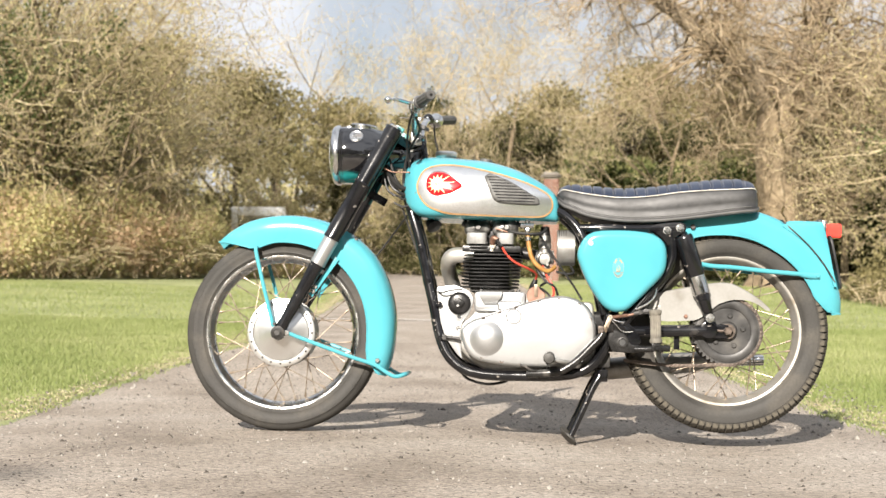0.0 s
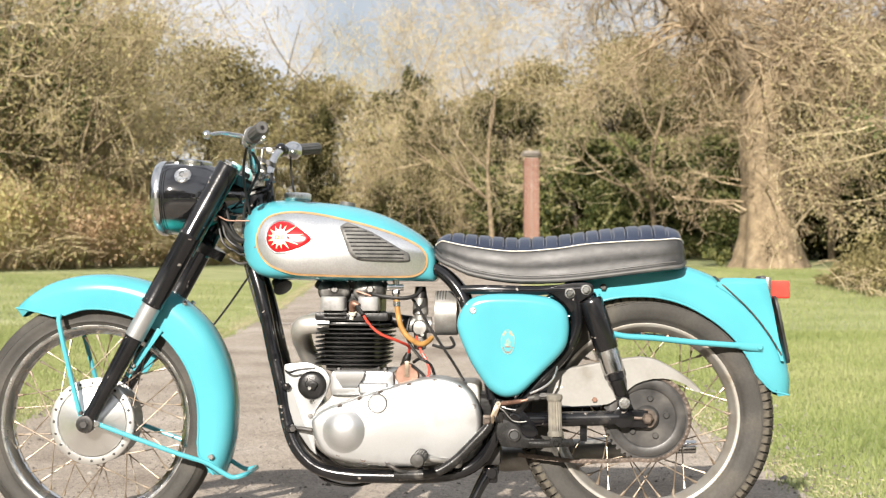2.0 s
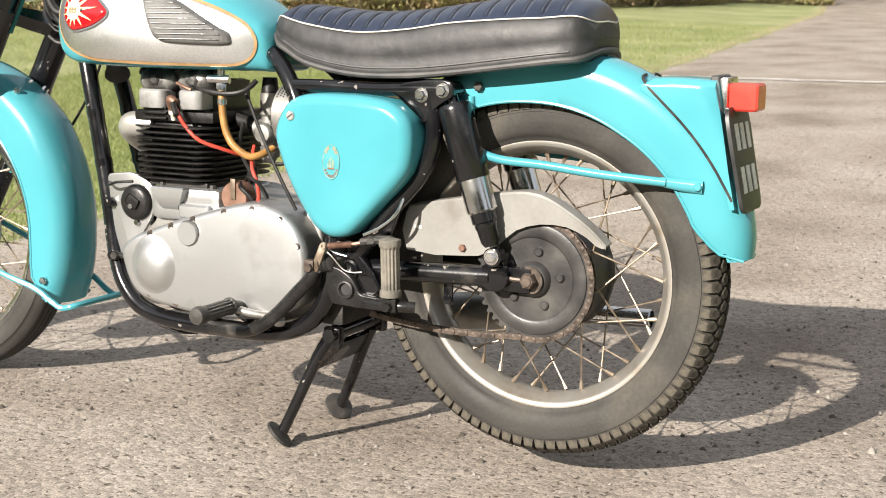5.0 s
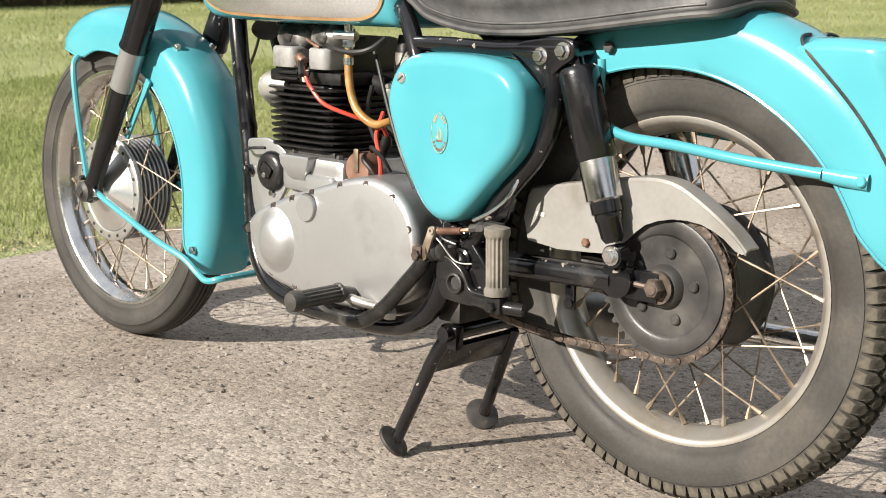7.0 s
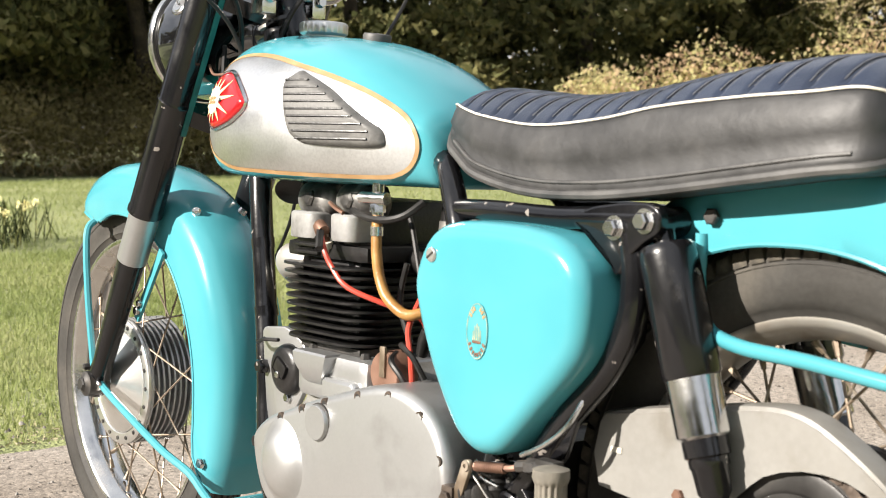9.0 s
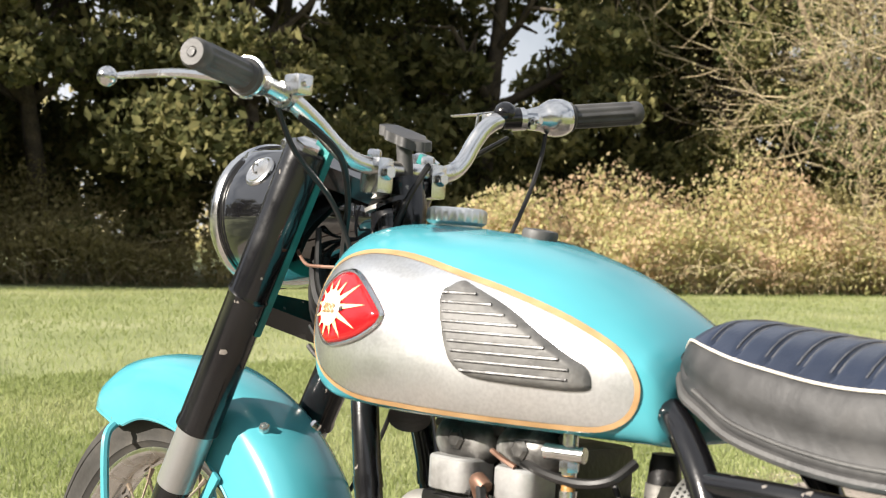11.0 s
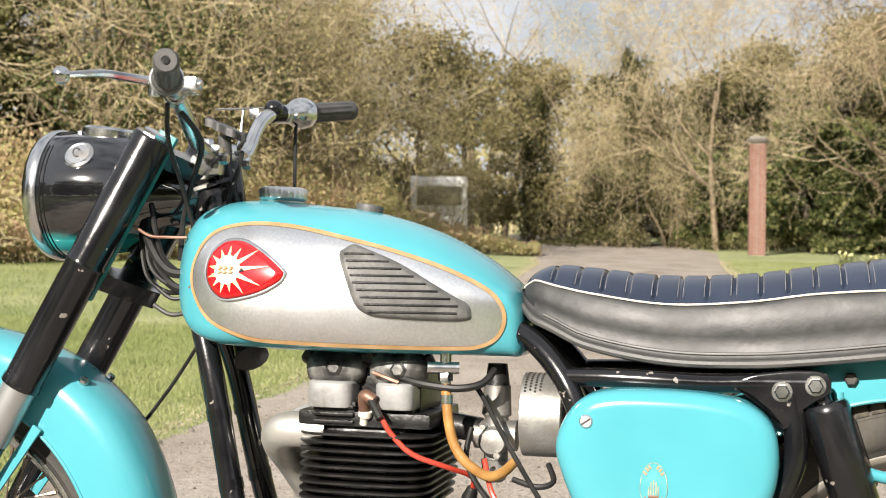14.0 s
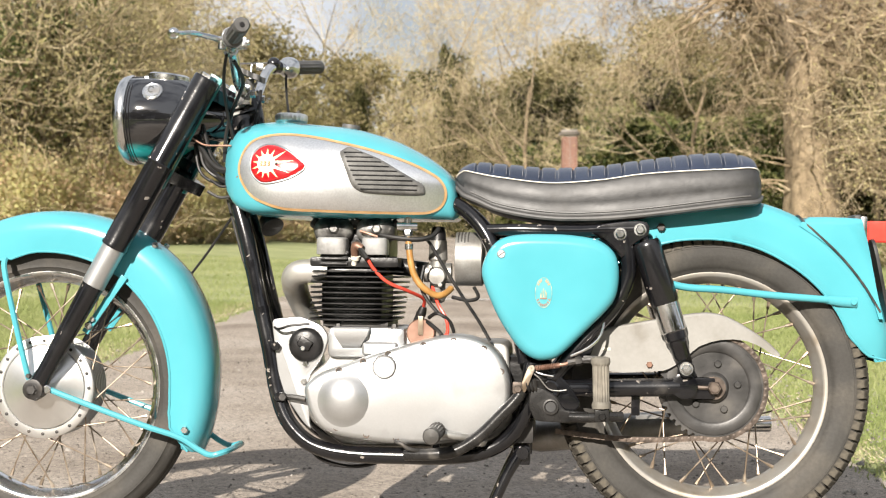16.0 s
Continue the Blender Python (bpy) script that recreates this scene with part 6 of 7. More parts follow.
# -- handlebar --
HB = [(-.214, -.363, 1.062), (-.248, -.285, 1.056), (-.267, -.232, 1.050), (-.275, -.190, 1.040), (-.280, -.150, 1.020), (-.283, -.115, .997), (-.284, -.085, .982), (-.284, -.04, .977)]
bm = bmesh.new()
BR = [(-.190, .336, 1.086), (-.245, .226, 1.068)]
full = HB + [(-.284, .04, .977), (-.284, .080, .982), (-.282, .100, .998), (-.278, .114, 1.024), (-.272, .130, 1.046), (-.261, .156, 1.060), BR[1], BR[0]]
tube(bm, full, .0112, 12, n=5)
bars = P("handlebar", bm, M_CHROME, "worn chrome handlebar with peeling plating", sharp=60)
for s in (-1, 1):
    a = Vector(HB[0]) if s < 0 else Vector(BR[0])
    b = Vector(HB[1]) if s < 0 else Vector(BR[1])
    d = (b - a).normalized()
    bm = bmesh.new()
    lathe(bm, [(-.004, .005), (-.005, .006), (-.005, .0135), (-.001, .0162), (.008, .0162), (.011, .0155), (.014, .0157, 11, .06), (.090, .0157, 11, .06), (.094, .0155), (.098, .020), (.104, .0205), (.106, .014)], a, d, 88)
    grip = part("grip", bm, M_PADRUBBER, bars, "ribbed black rubber grip")
    bm = bmesh.new()
    lathe(bm, [(0, .0045), (.0012, .0045), (.0012, .0004)], a - d * .0055, -d, 12)
    part("grip_hole", bm, M_IRON, grip)
    bm = bmesh.new()
    lathe(bm, [(.103, .013), (.104, .0225), (.108, .0230), (.111, .0185), (.135, .0158), (.137, .012)] if s < 0 else [(.098, .013), (.099, .019), (.104, .0225), (.111, .0250), (.120, .0258), (.129, .0246), (.136, .0215), (.143, .017), (.160, .0140), (.162, .012)], a, d, 24)
    part("control_body", bm, M_CHROME, bars, "chrome control clamp")
    bm = bmesh.new()
    p0 = a + d * .128 + Vector((-.022, 0, .002)) if s < 0 else Vector((-.292, .158, 1.068))
    tip = Vector((-.342, -.386, 1.043)) if s < 0 else Vector((-.3616, .155, 1.067))
    mid = p0.lerp(tip, .5) + Vector((-.010, .004 * s, .006))
    if s < 0:
        tube(bm, [a + d * .126, p0, p0.lerp(mid, .5) + Vector((-.004, 0, .001)), mid, tip], [.010, .0105, .0095, .0085, .0055], 8, flat=.6, up=(0, 0, 1))
        lathe(bm, [(-.008, .008), (.008, .008)], p0 + Vector((.004, .0, -.012)), (0, 0, 1), 12)
        got = bmesh.ops.create_icosphere(bm, subdivisions=3, radius=.0112)
        bmesh.ops.translate(bm, verts=got["verts"], vec=tip)
        part("lever", bm, M_CHROME, bars, "chrome ball-end lever")
    else:
        tube(bm, [(-.262, .158, 1.070), p0, tip], [.0065, .0075, .0055], 8, flat=.3, up=(0, 0, 1))
        box(bm, (-.296, .157, 1.060), (.018, .010, .018), .003)
        tube(bm, [(-.315, .156, 1.066), (-.318, .15, 1.02), (-.320, .13, .985)], .0022, 6)
        part("lever", bm, M_CHROME, bars, "small flat chrome lever")
        bm = bmesh.new()
        got = bmesh.ops.create_icosphere(bm, subdivisions=3, radius=.0155)
        bmesh.ops.translate(bm, verts=got["verts"], vec=(-.262, .152, 1.066))
        lathe(bm, [(-.012, .0145), (.012, .0145)], (-.260, .160, 1.060), d, 16)
        part("horn_button", bm, M_BLACK, bars, "round black button")
    bm = bmesh.new()
    q = Vector((-.256, -.195, 1.055)) if s < 0 else Vector((-.252, .190, 1.058))
    box(bm, q, (.028, .022, .024) if s < 0 else (.016, .014, .020), .005)
    bolt(bm, q + Vector((.014, 0, .002)), .006, .005, (1, 0, 0), False)
    lathe(bm, [(0, .0155), (.020, .0155), (.020, .012), (0, .012)], Vector((-.273, -.205, 1.044)) if s < 0 else Vector((-.256, .182, 1.062)), d, 16, close=True)
    part("switch_clamp", bm, M_CHROME, bars)
for s in (-1, 1):
    bm = bmesh.new()
    box(bm, (-.284, s * .045, .967), (.034, .026, .044), .006)
    bolt(bm, (-.290, s * .045, .988), .009, .011, (0, 0, 1))
    bolt(bm, (-.268, s * .045, .970), .009, .010, (1, 0, 0))
    part("bar_clamp", bm, M_CHROME, bars, "dull chrome bar clamp")
bm = bmesh.new()
ring = []
for h in (1.011, 1.023):
    ring.append([(-.279 + (.030 + .0030 * math.cos(8 * a)) * math.cos(a), -.006 + (.030 + .0030 * math.cos(8 * a)) * math.sin(a), h - .42 * ((.030) * math.cos(a))) for a in (2 * PI * k / 64 for k in range(64))])
loft(bm, ring)
tube(bm, [(-.281, -.006, 1.008), (-.278, .0, .95)], .010, 10)
P("damper_knob", bm, M_PADRUBBER, "black steering damper knob")
bm = bmesh.new()
tube(bm, [(-.282, 0, .965), (-.270, 0, .905), (-.290, 0, .87)], [.024, .022, .024], 16)
lathe(bm, [(0, .034), (.006, .034), (.006, .02)], (-.287, 0, .930), (-.4, 0, 1), 24)
lathe(bm, [(0, .030), (.006, .030), (.006, .02)], (-.294, 0, .912), (-.4, 0, 1), 24)
P("steering_stem", bm, M_BLACK)
bm = bmesh.new()
lathe(bm, [(0, .026), (.002, .031), (.007, .031), (.009, .025)], (-.306, -.004, .926), (-.3, -.1, 1), 28)
lathe(bm, [(.014, .024), (.016, .028), (.020, .028), (.022, .022)], (-.306, -.004, .926), (-.3, -.1, 1), 28)
P("bearing_collar", bm, M_CAST, "dull steel bearing collars")
bm = bmesh.new()
tube(bm, [(-.300, 0, .925), (-.290, 0, .87), (-.285, 0, .79)], [.030, .031, .034], 20)
P("steering_head", bm, M_BLACK, "glossy black steering head", sharp=60)

# cables and wires round the steering
CABLES = [
    ([(-.285, -.20, 1.03), (-.300, -.16, .985), (-.310, -.09, .93), (-.300, -.06, .86), (-.285, -.055, .80), (-.270, -.05, .70)], .0035, M_HOSE),
    ([(-.246, .215, 1.045), (-.243, .205, 1.01), (-.232, .175, .965), (-.215, .13, .915), (-.20, .10, .89)], .003, M_HOSE),
    ([(-.400, -.03, .905), (-.372, -.062, .850), (-.335, -.078, .806), (-.300, -.070, .806), (-.278, -.052, .842), (-.272, -.04, .875)], .0072, M_HOSE),
    ([(-.395, -.02, .885), (-.365, -.058, .822), (-.325, -.074, .782), (-.292, -.062, .784), (-.270, -.045, .812)], .0066, M_HOSE),
    ([(-.275, -.175, 1.022), (-.268, -.120, .985), (-.300, -.075, .935), (-.318, -.062, .880), (-.322, -.060, .820)], .0042, M_HOSE),
    ([(-.262, .02, .985), (-.258, -.010, .950), (-.262, -.025, .915), (-.270, -.03, .88)], .0040, M_HOSE),
    ([(-.345, -.085, .780), (-.320, -.088, .765), (-.295, -.080, .772), (-.270, -.06, .79)], .0030, M_HOSE),
    ([(-.352, -.080, .755), (-.325, -.082, .742), (-.298, -.070, .745), (-.285, -.05, .735)], .0034, M_GREASE),
    ([(-.300, .20, 1.04), (-.320, .12, .99), (-.325, .03, .92), (-.330, 0, .83), (-.315, -.02, .76)], .0035, M_HOSE),
    ([(-.370, -.06, .90), (-.345, -.075, .83), (-.315, -.07, .80), (-.290, -.06, .79), (-.262, -.07, .80)], .004, M_HOSE),
    ([(-.380, -.05, .88), (-.365, -.07, .815), (-.330, -.075, .785), (-.300, -.06, .785), (-.28, -.04, .80)], .004, M_HOSE),
    ([(-.390, -.05, .86), (-.375, -.06, .80), (-.340, -.07, .775), (-.31, -.05, .775)], .0035, M_HOSE),
    ([(-.390, -.075, .87), (-.360, -.085, .855), (-.330, -.088, .853), (-.300, -.088, .853)], .0022, M_COPPER),
    ([(-.285, .02, .775), (-.305, .04, .742), (-.345, .065, .690), (-.400, .085, .618), (-.470, .09, .530)], .003, M_HOSE),
    ([(-.335, .02, .75), (-.315, -.01, .70), (-.285, -.04, .62), (-.262, -.055, .56)], .003, M_GREASE),
    ([(-.210, -.06, .47), (-.190, -.10, .462), (-.160, -.11, .470), (-.120, -.11, .474)], .0028, M_HOSE),
    ([(-.130, -.06, .215), (-.100, -.07, .185), (-.040, -.07, .170), (.020, -.07, .180), (.050, -.06, .205)], .0045, M_HOSE),
    ([(.500, -.12, .50), (.490, -.14, .46), (.465, -.15, .435), (.430, -.15, .418)], .003, M_CHROME),
    ([(.345, -.14, .395), (.365, -.15, .382), (.395, -.15, .376)], .002, M_CHROME),
]
for pts, r, m_ in CABLES:
    bm = bmesh.new()
    tube(bm, pts, r, 7)
    P("cable", bm, m_)
bm = bmesh.new()  # horn under the tank nose
lathe(bm, [(-.016, .010), (-.014, .020), (.009, .023), (.012, .026), (.015, .026), (.017, .015)], (-.228, -.02, .690), (.3, -.3, -.4), 20)
P("horn", bm, M_IRON, "black horn")

# -- frame --
def cradle(s):
    bm = bmesh.new()
    tube(bm, [(-.318, s * .02, .80), (-.300, s * .034, .74), (-.271, s * .049, .651), (-.241, s * .057, .522), (-.215, s * .067, .418), (-.196, s * .076, .330), (-.170, s * .086, .268), (-.128, s * .095, .226), (-.077, s * .100, .207), (-.005, s * .104, .200), (.083, s * .107, .200), (.178, s * .110, .202), (.250, s * .112, .214), (.300, s * .114, .242), (.330, s * .116, .284), (.343, s * .116, .335), (.350, s * .110, .40)], .0172, 14, n=5)
    for z in (.60, .50):
        x = float(np.interp(z, [.418, .522, .651], [-.215, -.241, -.271]))
        lathe(bm, [(-.008, .017), (-.008, .0182), (.008, .0182), (.008, .017)], (x, s * (.049 + (.651 - z) * .062), z), (-.22, 0, 1), 14)
    for x, z, r in ((-.197, .425, .011), (-.186, .318, .011)):
        bolt(bm, (x, s * (.049 + (.651 - z) * .084 + .014), z), r, .014, (0, s, 0))
    P("down_tube", bm, M_BLACK, "chipped black frame tube", sharp=60)
    bm = bmesh.new()
    tube(bm, [(.150, s * .05, .745), (.200, s * .075, .722), (.241, s * .095, .682), (.267, s * .105, .634), (.290, s * .105, .56), (.320, s * .10, .47), (.335, s * .10, .40)], .0155, 12, n=5)
    P("seat_tube", bm, M_BLACK, sharp=60)
    bm = bmesh.new()
    tube(bm, [(.235, s * .095, .676), (.32, s * .108, .678), (.43, s * .110, .676), (.50, s * .111, .679), (.575, s * .111, .681)], .0125, 12)
    P("seat_rail", bm, M_BLACK, sharp=60)
    bm = bmesh.new()
    tube(bm, [(.540, s * .108, .665), (.547, s * .108, .62), (.545, s * .110, .575), (.520, s * .112, .522), (.468, s * .118, .462), (.415, s * .116, .395), (.375, s * .114, .345), (.350, s * .11, .30)], .0155, 12, n=5)
    P("rear_loop", bm, M_BLACK, sharp=60)
    bm = bmesh.new()
    o = rounded([(.466, .680), (.495, .691), (.540, .697), (.575, .698), (.590, .690), (.589, .668), (.565, .655), (.548, .641), (.537, .622), (.528, .622), (.518, .640), (.488, .664), (.468, .668)], .008, 4)
    plate(bm, o, s * .122, s * .110, .003)
    g = P("gusset", bm, M_BLACK, "black gusset plate with bright bolts")
    for x, z in ((.529, .670), (.570, .679)):
        bm = bmesh.new()
        lathe(bm, [(0, .013), (.002, .013)], (x, s * .122, z), (0, s, 0), 18)
        bolt(bm, (x, s * .124, z), .0098, .009, (0, s, 0))
        part("bolt", bm, M_CHROME, g)


both(cradle)
bm = bmesh.new()
tube(bm, [(-.30, 0, .80), (-.10, 0, .73), (.16, 0, .735)], .022, 12)
P("top_tube", bm, M_BLACK)
bm = bmesh.new()  # swinging arm pivot lug
o = rounded([(.335, .39), (.385, .40), (.43, .355), (.455, .315), (.415, .285), (.36, .29), (.33, .33)], .014, 4)
plate(bm, o, -.128, -.112, .004)
lathe(bm, [(0, .020), (.008, .020), (.010, .016), (.006, .010), (.006, .001)], (.388, -.124, .347), (0, -1, 0), 20)
P("pivot_lug", bm, M_BLACK, "black frame lug")
bm = bmesh.new()
o = rounded([(.452, .455), (.490, .470), (.470, .415), (.430, .392), (.408, .398), (.430, .435)], .008, 3)
plate(bm, o, -.124, -.118, .002)
P("lug_plate", bm, M_BLACK)


def swing(s):
    bm = bmesh.new()
    tube(bm, [(.385, s * .100, .347), (.52, s * .092, .350), (.655, s * .088, .354)], .0190, 14)
    lathe(bm, [(-.016, .020), (-.014, .027), (.016, .027), (.018, .020)], (.665, s * .086, .357), (0, s, 0), 18)
    box(bm, (.700, s * .084, .352), (.060, .012, .046), .008)
    box(bm, (.667, s * .088, .382), (.034, .022, .036), .008)
    P("swinging_arm", bm, M_BLACK, sharp=50)
    bm = bmesh.new()
    lathe(bm, [(0, .014), (.003, .014)], (.667, s * .116, .394), (0, s, 0), 18)
    bolt(bm, (.667, s * .119, .394), .0105, .008, (0, s, 0))
    P("bolt", bm, M_CHROME)
    top, end = Vector((.578, s * .102, .668)), Vector((.667, s * .104, .393))
    d = (end - top).normalized()
    bm = bmesh.new()
    lathe(bm, [(.012, .012), (.013, .026), (.017, .0292), (.024, .0302), (.145, .0302), (.150, .027)], top, d, 24)
    lathe(bm, [(0, .016), (.036, .016), (.038, .013)], (.572, s * .108, .678), (0, -s, 0), 18)
    tube(bm, [(.573, s * .100, .677), top + d * .02], .012, 10)
    sh = P("shock_absorber", bm, M_BLACK, "black shrouded shock absorber with chrome sleeve")
    bm = bmesh.new()
    lathe(bm, [(.140, .0260), (.142, .0278), (.206, .0278), (.209, .024)], top, d, 24)
    part("sleeve", bm, M_CHROME, sh, "rain-marked chrome sleeve")
    bm = bmesh.new()
    lathe(bm, [(.205, .0205), (.208, .0235), (.226, .0235), (.228, .0205), (.236, .0205), (.238, .0190), (.262, .0170), (.270, .012)], top, d, 20)
    lathe(bm, [(-.012, .017), (.012, .017)], end, (0, 1, 0), 18)
    part("lower_body", bm, M_BLACK, sh)


both(swing)

# -- chain guard --
GO = [(.480, .457), (.500, .468), (.526, .473), (.611, .489), (.681, .501), (.720, .503), (.755, .495), (.801, .470), (.838, .444), (.862, .421), (.846, .423), (.827, .437), (.790, .452), (.742, .453), (.697, .439), (.668, .414), (.636, .392), (.600, .385), (.481, .387)]
bm = bmesh.new()
o = closed_curve(GO, 2)
plate(bm, o, -.0805, -.0785, .0)
cg = P("chain_guard", bm, M_GUARD, "cream-painted metal chain guard with rust marks", sharp=60)
bm = bmesh.new()
top = [(.482, .462), (.526, .473), (.611, .489), (.681, .501), (.720, .503), (.755, .495), (.801, .470), (.838, .444), (.862, .421)]
tp = smooth_path([(x, 0, z) for x, z in top], 4)
loft(bm, [[(q.x, -.0805, q.z - .002), (q.x, -.077, q.z + .004), (q.x, -.068, q.z + .006), (q.x, -.046, q.z + .005), (q.x, -.046, q.z + .003), (q.x, -.068, q.z + .0035), (q.x, -.075, q.z + .0015), (q.x, -.0785, q.z - .003)] for q in tp])
part("guard_lip", bm, M_GUARD, cg)
bm = bmesh.new()
bolt(bm, (.594, -.0805, .399), .007, .006, (0, -1, 0))
part("guard_bolt", bm, M_COPPER, cg, "rusty bolt")
bm = bmesh.new()
box(bm, (.505, -.0812, .430), (.016, .0012, .006), .0005)
part("guard_slot", bm, M_PIPING, cg)
bm = bmesh.new()
box(bm, (.566, -.078, .322), (.018, .006, .060), .003)
lathe(bm, [(0, .008), (.003, .008), (.003, .003)], (.566, -.081, .302), (0, -1, 0), 12)
P("stand_tab", bm, M_BLACK)

# -- silencer and exhaust (far side) --
bm = bmesh.new()
tube(bm, [(-.090, -.068, .585), (-.130, -.070, .586), (-.154, -.066, .583), (-.168, -.050, .573), (-.174, -.020, .556), (-.174, .018, .535), (-.168, .050, .508), (-.158, .08, .47), (-.150, .11, .38), (-.120, .135, .27), (-.06, .145, .225), (.05, .150, .215), (.30, .150, .214)], .0255, 20, n=5)
P("exhaust_pipe", bm, M_PIPE, "heat-stained exhaust pipe")
bm = bmesh.new()
tube(bm, [(-.104, .045, .594), (-.150, .045, .590), (-.180, .055, .565), (-.172, .075, .51), (-.160, .09, .44)], .0230, 16)
P("exhaust_pipe", bm, M_PIPE)
bm = bmesh.new()
lathe(bm, [(0, .019), (.02, .024), (.06, .036), (.20, .037), (.36, .034), (.42, .024), (.43, .018)], (.30, .150, .212), (1, 0, .10), 24)
P("silencer", bm, M_CAST, "dull grey silencer")
bm = bmesh.new()
lathe(bm, [(0, .014), (.0, .0180), (.16, .0180), (.162, .016), (.12, .014)], (.715, .150, .252), (1, 0, .03), 20)
P("tail_pipe", bm, M_CHROME, "bright chrome tail pipe")

# -- engine --
PC = [(-.124, .337), (-.112, .358), (-.085, .376), (-.052, .388), (.001, .408), (.055, .425), (.125, .446), (.172, .456), (.211, .456), (.250, .445), (.281, .422), (.300, .388), (.308, .349), (.304, .311), (.289, .276), (.243, .248), (.181, .233), (.119, .229), (.057, .230), (.002, .236), (-.052, .244), (-.088, .259), (-.111, .290)]
po = closed_curve(PC, 3)
bm = bmesh.new()
rings = []
N = 6
for k in range(N + 1):
    a = k / N * PI / 2
    rings.append([(q[0], -.150 + .016 * (1 - math.cos(a)), q[1]) for q in inset(po, .013 * (1 - math.sin(a)))])
rings += [[(q[0], y, q[1]) for q in po] for y in (-.112, -.070)]
pin = inset(po, .013)
cx, cz = .09, .343
rings = [[(cx + (q[0] - cx) * f, -.150 - .005 * (1 - f * f), cz + (q[1] - cz) * f) for q in pin] for f in (.04, .3, .55, .8)] + rings
loft(bm, rings)
primary = P("primary_cover", bm, M_ALLOY, "polished alloy primary chaincase", sharp=60)
bm = bmesh.new()
lathe(bm, [(-.002, .064), (.0008, .060), (.0022, .0560), (.0050, .0505), (.0100, .0440), (.0160, .0360), (.0205, .0255), (.0228, .0125), (.0234, .001)], (-.036, -.149, .320), (0, -1, 0), 48)
part("shock_dome", bm, M_ALLOY, primary, "round alloy dome", 60)
bm = bmesh.new()
lathe(bm, [(0, .0235), (.007, .0235), (.009, .022), (.009, .001)], (.046, -.150, .389), (0, -1, 0), 36)
part("inspection_cap", bm, M_ALLOY, primary, "round inspection cap")
bm = bmesh.new()
tube(bm, [(.046 + .0240 * math.cos(a), -.1515, .389 + .0240 * math.sin(a)) for a in np.linspace(0, 2 * PI, 25)], .0019, 5, straight=True)
part("cap_seal", bm, M_GREASE, primary)
for x, z in ((-.052, .380), (-.001, .400), (.052, .417), (.127, .437), (.191, .446), (.253, .431), (.290, .384), (.293, .303), (-.100, .320), (-.056, .260), (.008, .246), (.071, .240)):
    bm = bmesh.new()
    d = Vector((cx - x, 0, cz - z)).normalized() * .0025
    lathe(bm, [(-.012, .0072), (.0, .0072), (.0010, .0066), (.0008, .0042), (-.002, .0038), (-.002, .0004)], (x + d.x, -.1490, z + d.z), (0, -1, 0), 14)
    sc = part("cover_screw", bm, M_CHAIN, primary, "brown-stained socket screw")
    bm = bmesh.new()
    lathe(bm, [(-.003, .0042), (.0, .0042), (.0, .0004)], (x + d.x, -.1496, z + d.z), (0, -1, 0), 6)
    part("screw_socket", bm, M_PLATE, sc)
bm = bmesh.new()
o = rounded([(-.085, .46), (.085, .465), (.12, .44), (.30, .44), (.31, .25), (.20, .215), (-.05, .215), (-.125, .27), (-.13, .36), (-.08, .40)], .02, 4)
plate(bm, o, -.085, .105, .006)
crank = P("crankcase", bm, M_CAST, "stained cast alloy crankcase")
bm = bmesh.new()  # barrel seat and ledges
box(bm, (.000, -.006, .436), (.166, .196, .066), .020, seg=4)
box(bm, (.030, -.100, .424), (.076, .030, .030), .012, seg=3)
loft(bm, [[(x, y, z) for x, y in ((x0, -.085), (x1, -.085), (x1 - .004, yf), (x0 + .004, yf))] for z, x0, x1, yf in ((.420, -.052, -.010, -.098), (.430, -.056, -.006, -.112), (.452, -.070, .008, -.119), (.466, -.074, .012, -.119), (.469, -.072, .010, -.116))])
part("barrel_seat", bm, M_ALLOY, crank, "bright alloy barrel mouth")
for x in (-.062, .058):
    bm = bmesh.new()
    bolt(bm, (x, -.088, .464), .007, .012, (0, 0, 1))
    part("stud_nut", bm, M_GREASE, crank)
bm = bmesh.new()
o = rounded([(-.208, .482), (-.145, .489), (-.098, .470), (-.083, .444), (-.098, .40), (-.126, .36), (-.122, .255), (-.098, .232), (-.136, .262), (-.188, .335), (-.200, .42)], .012, 4)
plate(bm, o, -.082, -.074, .002)
P("engine_plate", bm, M_ALLOY, "polished alloy engine plate")
bm = bmesh.new()
lathe(bm, [(0, .037), (.020, .037), (.026, .034), (.030, .026), (.031, .001)], (-.132, -.066, .429), (0, -1, 0), 36)
box(bm, (-.132, -.098, .432), (.030, .006, .022), .006, Matrix.Rotation(radians(30), 4, "Y"))
dyn = P("dynamo", bm, M_IRON, "black dynamo end cover")
bm = bmesh.new()
bolt(bm, (-.136, -.099, .422), .005, .004, (0, -1, 0), False)
part("dynamo_screw", bm, M_CHROME, dyn)
for x, z in ((-.132, .388), (-.136, .351), (-.108, .4425), (-.124, .330)):
    bm = bmesh.new()
    bolt(bm, (x, -.082, z), .007, .007, (0, -1, 0))
    P("bolt", bm, M_CHROME)
bm = bmesh.new()
tube(bm, [(-.200, -.085, .318), (-.160, -.095, .318), (-.128, -.10, .314)], .006, 8)
bolt(bm, (-.178, -.095, .318), .010, .010, (0, -1, 0))
P("engine_stud", bm, M_GREASE)

